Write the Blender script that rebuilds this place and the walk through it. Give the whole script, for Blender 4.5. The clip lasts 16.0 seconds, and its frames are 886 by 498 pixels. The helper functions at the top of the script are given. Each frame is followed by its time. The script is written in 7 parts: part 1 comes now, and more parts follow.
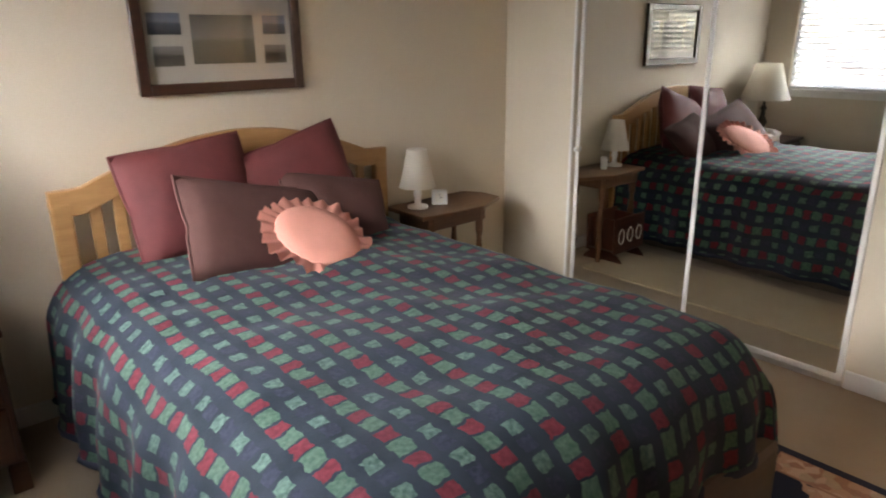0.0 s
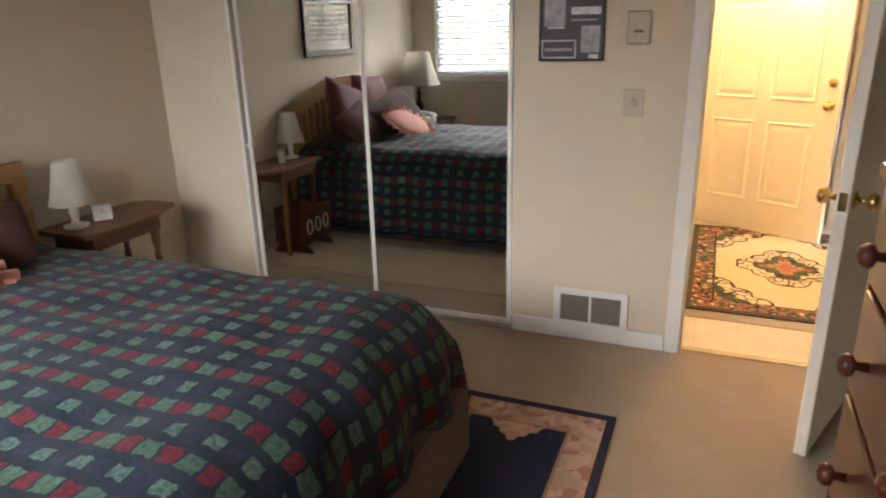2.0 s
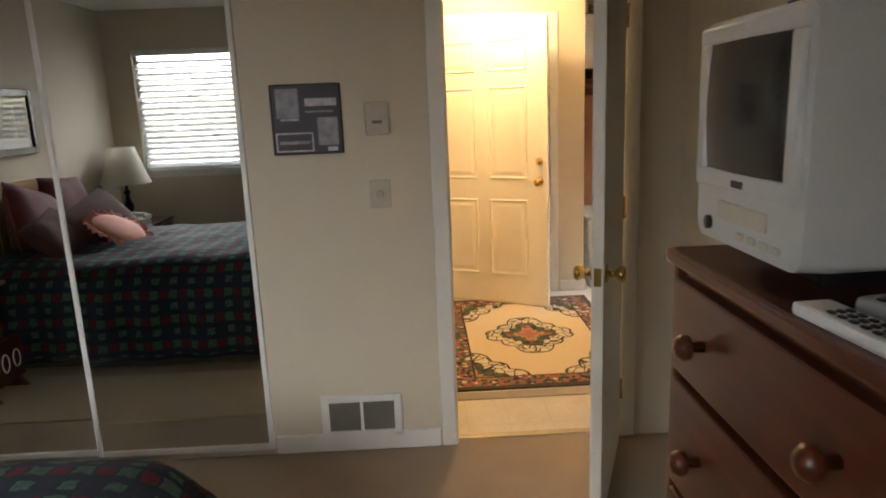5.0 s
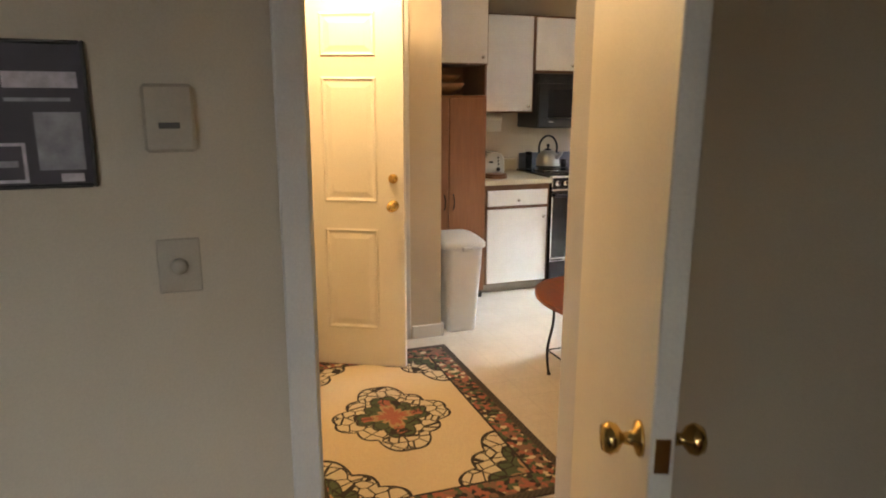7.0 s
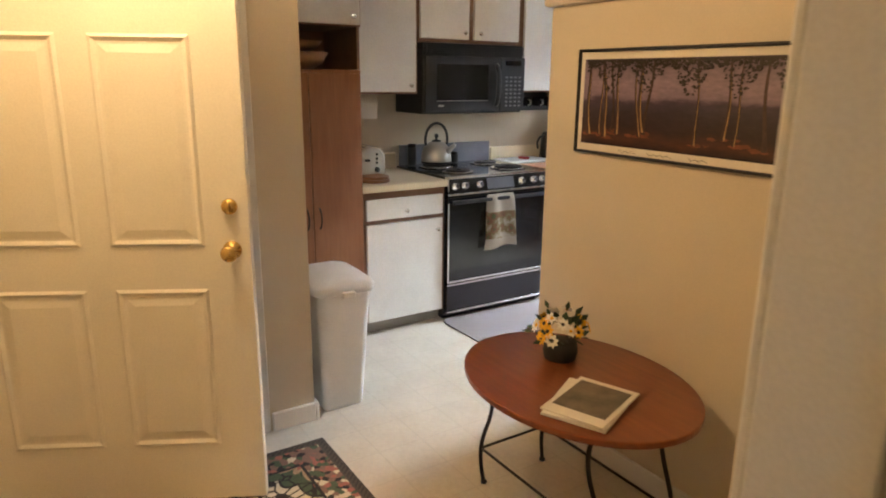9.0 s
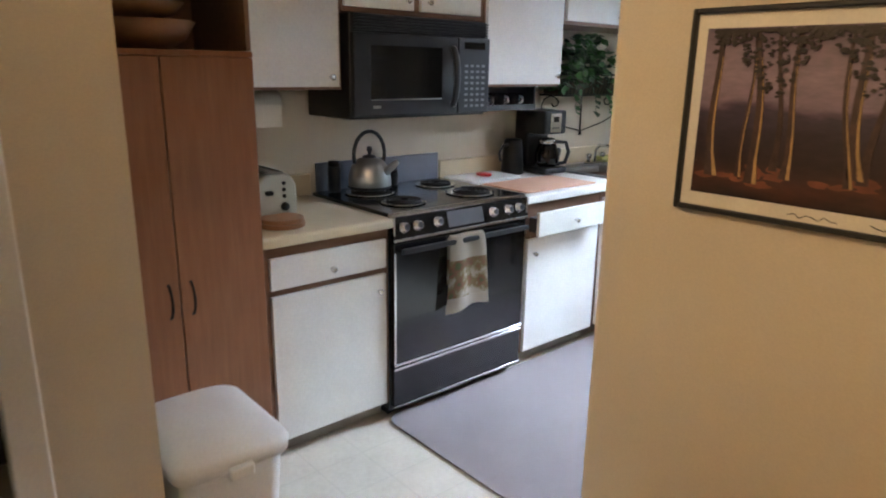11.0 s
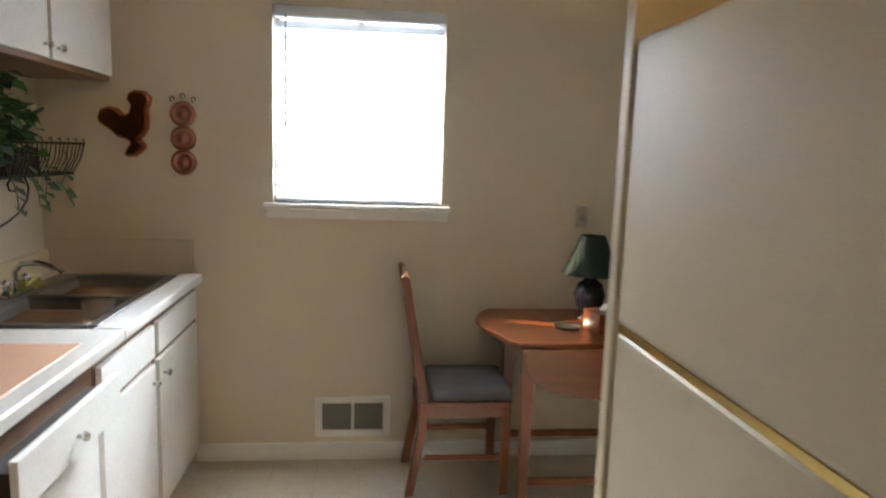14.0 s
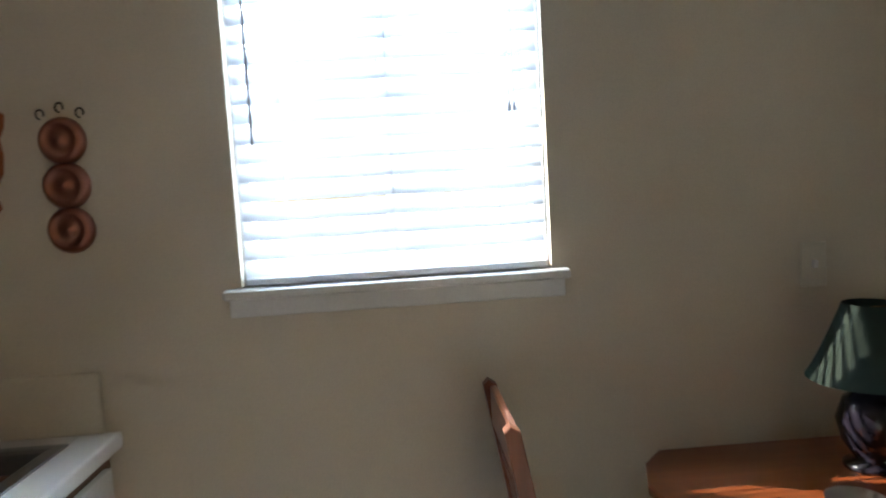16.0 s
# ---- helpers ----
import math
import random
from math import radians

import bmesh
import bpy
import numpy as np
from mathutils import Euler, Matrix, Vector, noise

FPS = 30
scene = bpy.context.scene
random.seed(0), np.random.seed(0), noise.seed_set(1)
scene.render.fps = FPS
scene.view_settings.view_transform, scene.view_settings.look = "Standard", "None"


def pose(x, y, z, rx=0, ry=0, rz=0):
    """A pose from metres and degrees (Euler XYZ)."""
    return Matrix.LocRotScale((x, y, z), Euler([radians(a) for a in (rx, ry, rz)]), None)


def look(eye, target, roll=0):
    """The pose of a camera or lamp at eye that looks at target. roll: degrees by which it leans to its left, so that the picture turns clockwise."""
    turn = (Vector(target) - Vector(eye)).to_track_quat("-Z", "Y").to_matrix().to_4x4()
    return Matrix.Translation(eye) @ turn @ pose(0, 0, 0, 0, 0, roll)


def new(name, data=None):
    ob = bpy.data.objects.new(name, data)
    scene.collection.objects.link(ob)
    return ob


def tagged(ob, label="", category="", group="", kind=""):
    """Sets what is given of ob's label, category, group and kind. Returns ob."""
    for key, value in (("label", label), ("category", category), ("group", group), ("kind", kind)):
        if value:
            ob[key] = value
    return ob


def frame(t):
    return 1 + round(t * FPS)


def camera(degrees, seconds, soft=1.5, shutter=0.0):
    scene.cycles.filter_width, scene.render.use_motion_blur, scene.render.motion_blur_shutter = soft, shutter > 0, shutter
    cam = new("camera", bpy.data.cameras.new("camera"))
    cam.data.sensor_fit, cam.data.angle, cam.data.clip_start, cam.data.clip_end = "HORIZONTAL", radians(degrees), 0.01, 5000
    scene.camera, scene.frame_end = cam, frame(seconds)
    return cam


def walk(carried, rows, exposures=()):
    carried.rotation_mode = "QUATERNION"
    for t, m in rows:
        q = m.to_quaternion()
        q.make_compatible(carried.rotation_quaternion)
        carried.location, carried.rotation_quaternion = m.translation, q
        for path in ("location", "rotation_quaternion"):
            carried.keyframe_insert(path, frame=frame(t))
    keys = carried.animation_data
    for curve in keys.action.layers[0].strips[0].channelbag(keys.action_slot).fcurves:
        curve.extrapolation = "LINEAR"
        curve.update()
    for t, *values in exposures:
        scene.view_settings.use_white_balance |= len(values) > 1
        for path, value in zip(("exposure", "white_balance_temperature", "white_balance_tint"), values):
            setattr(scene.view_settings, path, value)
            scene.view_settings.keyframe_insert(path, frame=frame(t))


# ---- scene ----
cam = camera(67.4, 16.0, soft=1.9, shutter=0.3)
PATH = [
    (0, (-0.081, 0.155, 1.477), (1.162, 1.601, 0.873), -0.7),
    (0.5, (-0.061, 0.112, 1.475), (1.332, 1.413, 0.87), -0.7),
    (1, (-0.06, 0.105, 1.471), (1.485, 1.215, 0.854), -0.8),
    (1.5, (-0.057, 0.105, 1.474), (1.603, 1.026, 0.843), -1.1),
    (2, (-0.053, 0.122, 1.476), (1.699, 0.846, 0.837), -1.4),
    (2.5, (-0.048, 0.145, 1.477), (1.775, 0.662, 0.836), -1.4),
    (3, (-0.037, 0.162, 1.495), (1.839, 0.45, 0.865), -2.4),
    (3.5, (-0.037, 0.174, 1.516), (1.904, 0.224, 1.034), -2.9),
    (5.8, (0.602, 0.431, 1.484), (2.557, 0.268, 1.095), -1.3),
    (6, (0.738, 0.465, 1.496), (2.668, 0.141, 1.083), -0.6),
    (6.5, (1.085, 0.45, 1.472), (2.933, -0.171, 1.029), -0.4),
    (7, (1.455, 0.39, 1.486), (3.293, -0.265, 1.047), 0.2),
    (7.5, (1.801, 0.371, 1.484), (3.573, -0.438, 1.033), 1.3),
    (8, (2.133, 0.251, 1.477), (3.823, -0.71, 1.005), 1.0),
    (8.2, (2.26, 0.209, 1.481), (3.923, -0.794, 1.005), 0.9),
    (10.3, (3.46, -0.344, 1.465), (5.052, -1.435, 0.938), 0.2),
    (10.5, (3.586, -0.397, 1.461), (5.135, -1.546, 0.933), 0.6),
    (11, (3.927, -0.587, 1.472), (5.387, -1.851, 0.95), 0.9),
    (11.5, (4.252, -0.733, 1.457), (5.553, -2.158, 0.932), 1.3),
    (12, (4.53, -0.86, 1.459), (5.441, -2.559, 0.929), 2.9),
    (12.5, (4.744, -0.992, 1.454), (5.113, -2.925, 1.099), 3.8),
    (13, (4.963, -1.127, 1.453), (5.027, -3.099, 1.13), 2.8),
    (13.5, (5.131, -1.313, 1.428), (4.924, -3.26, 1.022), 3.5),
    (14, (5.27, -1.611, 1.459), (5.047, -3.578, 1.178), 1.9),
    (14.5, (5.467, -1.866, 1.418), (5.312, -3.849, 1.204), 0.2),
    (15, (5.503, -2.222, 1.414), (5.314, -4.196, 1.158), -0.8),
    (15.5, (5.369, -2.612, 1.387), (5.287, -4.603, 1.217), -1.8),
    (16, (5.3, -3.038, 1.424), (5.187, -5.028, 1.255), -3.4),
]
EXPOSURES = [(0.0, 4.2, 8000, 20), (2.5, 3.85, 8000, 19), (3.5, 3.6, 7600, 17), (5.8, 3.08, 7900, 16), (8.2, 2.68, 7800, 16), (10.3, 2.4, 6500, 13), (11.5, 2.25, 6400, 13), (12.5, 2.1, 6400, 11), (14.0, 2.1, 7700, 14), (14.5, 2.0, 7400, 13), (16.0, 1.55, 6700, 11)]
walk(cam, [(t, look(eye, target, roll)) for t, eye, target, roll in PATH], EXPOSURES)

# world, sun, large lights
world = bpy.data.worlds.new("sky")
scene.world = world
world.use_nodes = True
_n = world.node_tree
_bg = _n.nodes["Background"]
_sky = _n.nodes.new("ShaderNodeTexSky")
_sky.sky_type = "NISHITA"
_sky.sun_disc = False
_sky.sun_elevation = radians(37.6)
_sky.sun_rotation = radians(112)
_n.links.new(_sky.outputs[0], _bg.inputs[0])
_bg.inputs[1].default_value = 0.12


def lamp(name, kind, power, color, m, **kw):
    d = bpy.data.lights.new(name, kind)
    d.energy, d.color = power, color
    for k, v in kw.items():
        if k == "size":
            d.shape, d.size, d.size_y = "RECTANGLE", v[0], v[1]
        elif k == "radius":
            d.shadow_soft_size = v
        elif k == "angle":
            d.angle = v
    ob = new(name, d)
    ob.matrix_world = m
    return ob


SUN_TO = Vector((-0.74, 0.30, -0.61))
lamp("sun", "SUN", 5.0, (1.0, 0.9, 0.75), look((12, -9, 8), Vector((12, -9, 8)) + SUN_TO), angle=radians(0.5))
lamp("kitchen_window_light", "AREA", 1350, (0.62, 0.79, 1.0), look((5.45, -7.6, 3.6), (5.32, -4.66, 1.66)), size=(3.8, 2.4))
lamp("bedroom_window_light", "AREA", 54, (0.78, 0.89, 1.0), look((-3.0, 2.2, 2.9), (-0.5, 1.9, 1.56)), size=(4.2, 2.0))
lamp("hall_bulb", "POINT", 6.0, (1.0, 0.72, 0.40), pose(4.62, -0.22, 2.26), radius=0.06)


# materials
def nodes(name):
    m = bpy.data.materials.new(name)
    m.use_nodes = True
    return m, m.node_tree, m.node_tree.nodes["Principled BSDF"]


def coords(nt, scale=(1, 1, 1), rot=(0, 0, 0)):
    tc, mp = nt.nodes.new("ShaderNodeTexCoord"), nt.nodes.new("ShaderNodeMapping")
    mp.inputs["Scale"].default_value, mp.inputs["Rotation"].default_value = scale, rot
    nt.links.new(tc.outputs["Object"], mp.inputs[0])
    return mp.outputs[0]


def noise_tex(nt, vec, scale, detail=3.0, rough=0.55):
    n = nt.nodes.new("ShaderNodeTexNoise")
    n.inputs["Scale"].default_value, n.inputs["Detail"].default_value, n.inputs["Roughness"].default_value = scale, detail, rough
    nt.links.new(vec, n.inputs["Vector"])
    return n.outputs[0]


def ramp(nt, val, stops, mode="LINEAR"):
    r = nt.nodes.new("ShaderNodeValToRGB")
    r.color_ramp.interpolation = mode
    while len(r.color_ramp.elements) < len(stops):
        r.color_ramp.elements.new(0.5)
    for e, (p, c) in zip(r.color_ramp.elements, stops):
        e.position, e.color = p, (*c, 1)
    nt.links.new(val, r.inputs[0])
    return r.outputs[0]


def mixc(nt, fac, a, b, mode="MIX"):
    n = nt.nodes.new("ShaderNodeMix")
    n.data_type, n.blend_type = "RGBA", mode
    for sock, v in ((n.inputs[0], fac), (n.inputs[6], a), (n.inputs[7], b)):
        if isinstance(v, (int, float)):
            sock.default_value = v
        elif isinstance(v, tuple):
            sock.default_value = (*v, 1)
        else:
            nt.links.new(v, sock)
    return n.outputs[2]


def calc(nt, op, a, b=None, c=None):
    n = nt.nodes.new("ShaderNodeMath")
    n.operation = op
    for sock, v in zip(n.inputs, (a, b, c)):
        if v is None:
            continue
        if isinstance(v, (int, float)):
            sock.default_value = v
        else:
            nt.links.new(v, sock)
    return n.outputs[0]


def bumped(nt, bsdf, height, strength, dist=0.004):
    b = nt.nodes.new("ShaderNodeBump")
    b.inputs["Strength"].default_value, b.inputs["Distance"].default_value = strength, dist
    nt.links.new(height, b.inputs["Height"])
    nt.links.new(b.outputs[0], bsdf.inputs["Normal"])


def plain(name, col, rough=0.5, metal=0.0, var=0.08, scale=9.0, grain=160.0, bump=0.08, coat=0.0):
    """Paint, plastic, metal or cloth: a base colour, large stains, fine grain."""
    m, nt, b = nodes(name)
    v = coords(nt)
    lo, hi = tuple(c * (1 - var) for c in col), tuple(min(1, c * (1 + var)) for c in col)
    c = ramp(nt, noise_tex(nt, v, scale, 4.0), [(0.3, lo), (0.7, hi)])
    g = noise_tex(nt, v, grain, 2.0)
    c = mixc(nt, 0.12, c, ramp(nt, g, [(0.35, tuple(x * 0.7 for x in col)), (0.65, tuple(min(1, x * 1.2) for x in col))]))
    nt.links.new(c, b.inputs["Base Color"])
    r = nt.nodes.new("ShaderNodeMapRange")
    r.inputs[3].default_value, r.inputs[4].default_value = max(0.02, rough - 0.1 * rough), min(1, rough + 0.1 * rough)
    nt.links.new(noise_tex(nt, v, scale * 2.3, 3.0), r.inputs[0])
    nt.links.new(r.outputs[0], b.inputs["Roughness"])
    b.inputs["Metallic"].default_value, b.inputs["Coat Weight"].default_value = metal, coat
    if bump:
        bumped(nt, b, g, bump)
    return m


def wood(name, dark, light, rough=0.4, along=(1.2, 14, 14), coat=0.1):
    m, nt, b = nodes(name)
    v = coords(nt, along)
    n = noise_tex(nt, v, 3.2, 6.0, 0.62)
    big = noise_tex(nt, coords(nt), 2.2, 2.0)
    c = ramp(nt, n, [(0.25, dark), (0.55, tuple((a + c) / 2 for a, c in zip(dark, light))), (0.8, light)])
    c = mixc(nt, 0.35, c, ramp(nt, big, [(0.3, dark), (0.7, light)]))
    nt.links.new(c, b.inputs["Base Color"])
    b.inputs["Roughness"].default_value, b.inputs["Coat Weight"].default_value = rough, coat
    b.inputs["Coat Roughness"].default_value = 0.25
    bumped(nt, b, n, 0.08, 0.002)
    return m


WALL = plain("wall_paint", (0.63, 0.555, 0.44), 0.75, var=0.03, scale=1.3, grain=220, bump=0.12)
CEIL = plain("ceiling_paint", (0.84, 0.82, 0.78), 0.85, var=0.03, scale=2, grain=60, bump=0.3)
TRIM = plain("trim_paint", (0.74, 0.73, 0.70), 0.42, var=0.03, scale=5, bump=0.03)
DOORW = plain("door_paint", (0.80, 0.76, 0.66), 0.40, var=0.03, scale=4, bump=0.03)
CABW = plain("cabinet_white", (0.78, 0.76, 0.71), 0.45, var=0.04, scale=6, grain=90, bump=0.06)
FRIDGE = plain("fridge_enamel", (0.66, 0.555, 0.375), 0.48, var=0.015, scale=2, grain=240, bump=0.03)
WOODTRIM = wood("cabinet_edge_wood", (0.13, 0.06, 0.03), (0.27, 0.14, 0.07), 0.5, (14, 1.5, 14))
PANTRYW = wood("cherry_laminate", (0.20, 0.075, 0.030), (0.36, 0.155, 0.072), 0.45, (16, 16, 1.2))
CHERRY = wood("cherry_wood", (0.14, 0.034, 0.011), (0.30, 0.088, 0.030), 0.28, (1.5, 14, 14), 0.4)
CHERRYV = wood("cherry_upright", (0.14, 0.034, 0.011), (0.30, 0.088, 0.030), 0.35, (14, 14, 1.5), 0.3)
MAHOG = wood("mahogany", (0.050, 0.012, 0.006), (0.17, 0.040, 0.017), 0.30, (1.4, 12, 12), 0.4)
DARKFRAME = wood("dark_frame_wood", (0.022, 0.009, 0.007), (0.070, 0.024, 0.014), 0.35, (1.4, 12, 12), 0.3)
PINE = wood("honey_pine", (0.32, 0.16, 0.06), (0.52, 0.30, 0.13), 0.42, (1.5, 12, 12))
WALNUT = wood("walnut", (0.09, 0.038, 0.017), (0.22, 0.10, 0.045), 0.4, (1.5, 14, 14))
NIGHTW = wood("nightstand_wood", (0.045, 0.014, 0.008), (0.12, 0.042, 0.020), 0.38, (2, 14, 14))
BOWLW = wood("bowl_wood", (0.20, 0.09, 0.035), (0.42, 0.20, 0.085), 0.45, (4, 4, 12))
BLACK = plain("black_enamel", (0.012, 0.012, 0.014), 0.16, var=0.2, grain=300, bump=0.0, coat=0.3)
BLACKM = plain("black_plastic", (0.014, 0.014, 0.016), 0.38, var=0.2, grain=300, bump=0.04)
IRON = plain("wrought_iron", (0.022, 0.018, 0.016), 0.55, 0.6, var=0.2, grain=200, bump=0.2)
CHROME = plain("chrome", (0.75, 0.74, 0.72), 0.16, 1.0, var=0.04, bump=0.0)
STEEL = plain("brushed_steel", (0.55, 0.54, 0.52), 0.30, 1.0, var=0.06, grain=260, bump=0.05)
SINKM = plain("sink_steel", (0.30, 0.30, 0.31), 0.33, 1.0, var=0.08, grain=260, bump=0.05)
BRASS = plain("brass", (0.70, 0.48, 0.18), 0.20, 1.0, var=0.06, bump=0.0)
COPPER = plain("copper", (0.50, 0.19, 0.105), 0.24, 1.0, var=0.12, bump=0.05)
COPPER2 = plain("dull_copper", (0.35, 0.15, 0.105), 0.38, 1.0, var=0.15, bump=0.05)
LAMINATE = plain("counter_laminate", (0.66, 0.56, 0.38), 0.40, var=0.04, scale=8, grain=300, bump=0.03)
WHITEP = plain("white_plastic", (0.78, 0.78, 0.77), 0.38, var=0.03, bump=0.03)
CREAMP = plain("cream_plastic", (0.66, 0.61, 0.50), 0.42, var=0.04, bump=0.02)
TVCASE = plain("tv_casing", (0.70, 0.70, 0.68), 0.45, var=0.03, grain=420, bump=0.15)
SHADEW = plain("lampshade_white", (0.80, 0.76, 0.68), 0.8, var=0.03, grain=400, bump=0.15)
SHADEG = plain("lampshade_green", (0.022, 0.045, 0.036), 0.8, var=0.1, grain=400, bump=0.15)
PINKC = plain("peach_cotton", (0.66, 0.29, 0.23), 0.85, var=0.06, scale=14, grain=500, bump=0.2)
BROWNC = plain("brown_cloth", (0.085, 0.034, 0.029), 0.9, var=0.1, scale=10, grain=500, bump=0.2)
VELVET = plain("rose_velvet", (0.135, 0.027, 0.028), 0.75, var=0.25, scale=6, grain=350, bump=0.2)
GREYC = plain("grey_cushion", (0.15, 0.135, 0.14), 0.9, var=0.1, scale=12, grain=450, bump=0.3)
BEDSK = plain("taupe_bedskirt", (0.13, 0.10, 0.08), 0.9, var=0.1, scale=10, grain=400, bump=0.2)
VENTSLAT = plain("vent_slat_grey", (0.25, 0.235, 0.20), 0.55, bump=0.0)
GRILLE = plain("vent_dark", (0.10, 0.095, 0.085), 0.6, bump=0.0)
PAPERW = plain("paper_white", (0.78, 0.76, 0.70), 0.8, var=0.03, bump=0.0)
MATB = plain("mat_board", (0.72, 0.68, 0.60), 0.85, var=0.03, bump=0.05)
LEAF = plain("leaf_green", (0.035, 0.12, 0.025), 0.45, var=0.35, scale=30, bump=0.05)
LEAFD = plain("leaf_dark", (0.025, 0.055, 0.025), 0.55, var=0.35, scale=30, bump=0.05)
YELLOW = plain("petal_yellow", (0.80, 0.45, 0.04), 0.7, var=0.15, scale=40, bump=0.05)
PETALW = plain("petal_white", (0.80, 0.78, 0.70), 0.7, var=0.06, scale=40, bump=0.05)
BOARDP = plain("peach_board", (0.66, 0.37, 0.24), 0.5, var=0.04, bump=0.03)
REDP = plain("red_plastic", (0.55, 0.03, 0.025), 0.35, bump=0.0)
DARKGL = plain("dark_glass", (0.010, 0.010, 0.012), 0.08, var=0.1, bump=0.0)
SCREEN = plain("tv_screen", (0.030, 0.028, 0.026), 0.14, var=0.1, bump=0.0)


def mirror_mat():
    m, nt, b = nodes("mirror_glass")
    b.inputs["Base Color"].default_value = (0.80, 0.83, 0.82, 1)
    b.inputs["Metallic"].default_value, b.inputs["Roughness"].default_value = 1.0, 0.012
    return m


def glass_mat():
    m, nt, b = nodes("clear_glass")
    b.inputs["Transmission Weight"].default_value, b.inputs["Roughness"].default_value = 1.0, 0.01
    b.inputs["IOR"].default_value = 1.45
    return m


def glow(name, col, strength):
    m, nt, b = nodes(name)
    b.inputs["Base Color"].default_value = (*col, 1)
    b.inputs["Emission Color"].default_value = (*col, 1)
    b.inputs["Emission Strength"].default_value = strength
    return m


def slat_mat():
    m, nt, b = nodes("blind_slat")
    b.inputs["Base Color"].default_value, b.inputs["Roughness"].default_value = (0.70, 0.72, 0.75, 1), 0.45
    t, mx = nt.nodes.new("ShaderNodeBsdfTranslucent"), nt.nodes.new("ShaderNodeMixShader")
    t.inputs[0].default_value = (0.80, 0.86, 0.92, 1)
    mx.inputs[0].default_value = 0.03
    nt.links.new(b.outputs[0], mx.inputs[1])
    nt.links.new(t.outputs[0], mx.inputs[2])
    nt.links.new(mx.outputs[0], nt.nodes["Material Output"].inputs[0])
    return m


SLAT = slat_mat()
MIRROR, GLASS = mirror_mat(), glass_mat()
GLOBE = glow("lamp_globe", (1.0, 0.80, 0.52), 1.3)


def carpet(name, a, b2, pile=300.0):
    m, nt, b = nodes(name)
    v = coords(nt)
    c = ramp(nt, noise_tex(nt, v, 2.4, 5.0, 0.6), [(0.32, a), (0.68, b2)])
    f = noise_tex(nt, v, pile, 2.0)
    c = mixc(nt, 0.35, c, ramp(nt, f, [(0.3, tuple(x * 0.55 for x in a)), (0.7, tuple(min(1, x * 1.25) for x in b2))]))
    nt.links.new(c, b.inputs["Base Color"])
    b.inputs["Roughness"].default_value = 0.95
    b.inputs["Sheen Weight"].default_value = 0.25
    bumped(nt, b, f, 0.5, 0.006)
    return m


CARPET = carpet("beige_carpet", (0.30, 0.22, 0.15), (0.42, 0.32, 0.225))
RUGMAUVE = carpet("mauve_rug", (0.175, 0.135, 0.135), (0.235, 0.19, 0.188), 220)


def sep(nt, scale=(1, 1, 1)):
    s = nt.nodes.new("ShaderNodeSeparateXYZ")
    nt.links.new(coords(nt, scale), s.inputs[0])
    return s.outputs


def vinyl():
    m, nt, b = nodes("cream_vinyl")
    x, y, z = sep(nt)
    v = coords(nt)

    def joint(u, p):
        f = calc(nt, "PINGPONG", u, p / 2)
        return calc(nt, "LESS_THAN", f, 0.0022)

    j = calc(nt, "MAXIMUM", joint(x, 0.2), joint(y, 0.2))
    c = ramp(nt, noise_tex(nt, v, 5, 5.0), [(0.3, (0.56, 0.50, 0.41)), (0.7, (0.66, 0.60, 0.50))])
    c = mixc(nt, 0.2, c, ramp(nt, noise_tex(nt, v, 60, 3.0), [(0.35, (0.48, 0.42, 0.34)), (0.65, (0.70, 0.65, 0.56))]))
    c = mixc(nt, calc(nt, "MULTIPLY", j, 0.35), c, (0.40, 0.35, 0.28))
    nt.links.new(c, b.inputs["Base Color"])
    b.inputs["Roughness"].default_value = 0.38
    bumped(nt, b, calc(nt, "SUBTRACT", noise_tex(nt, v, 40, 2.0), j), 0.12, 0.002)
    return m


VINYL = vinyl()


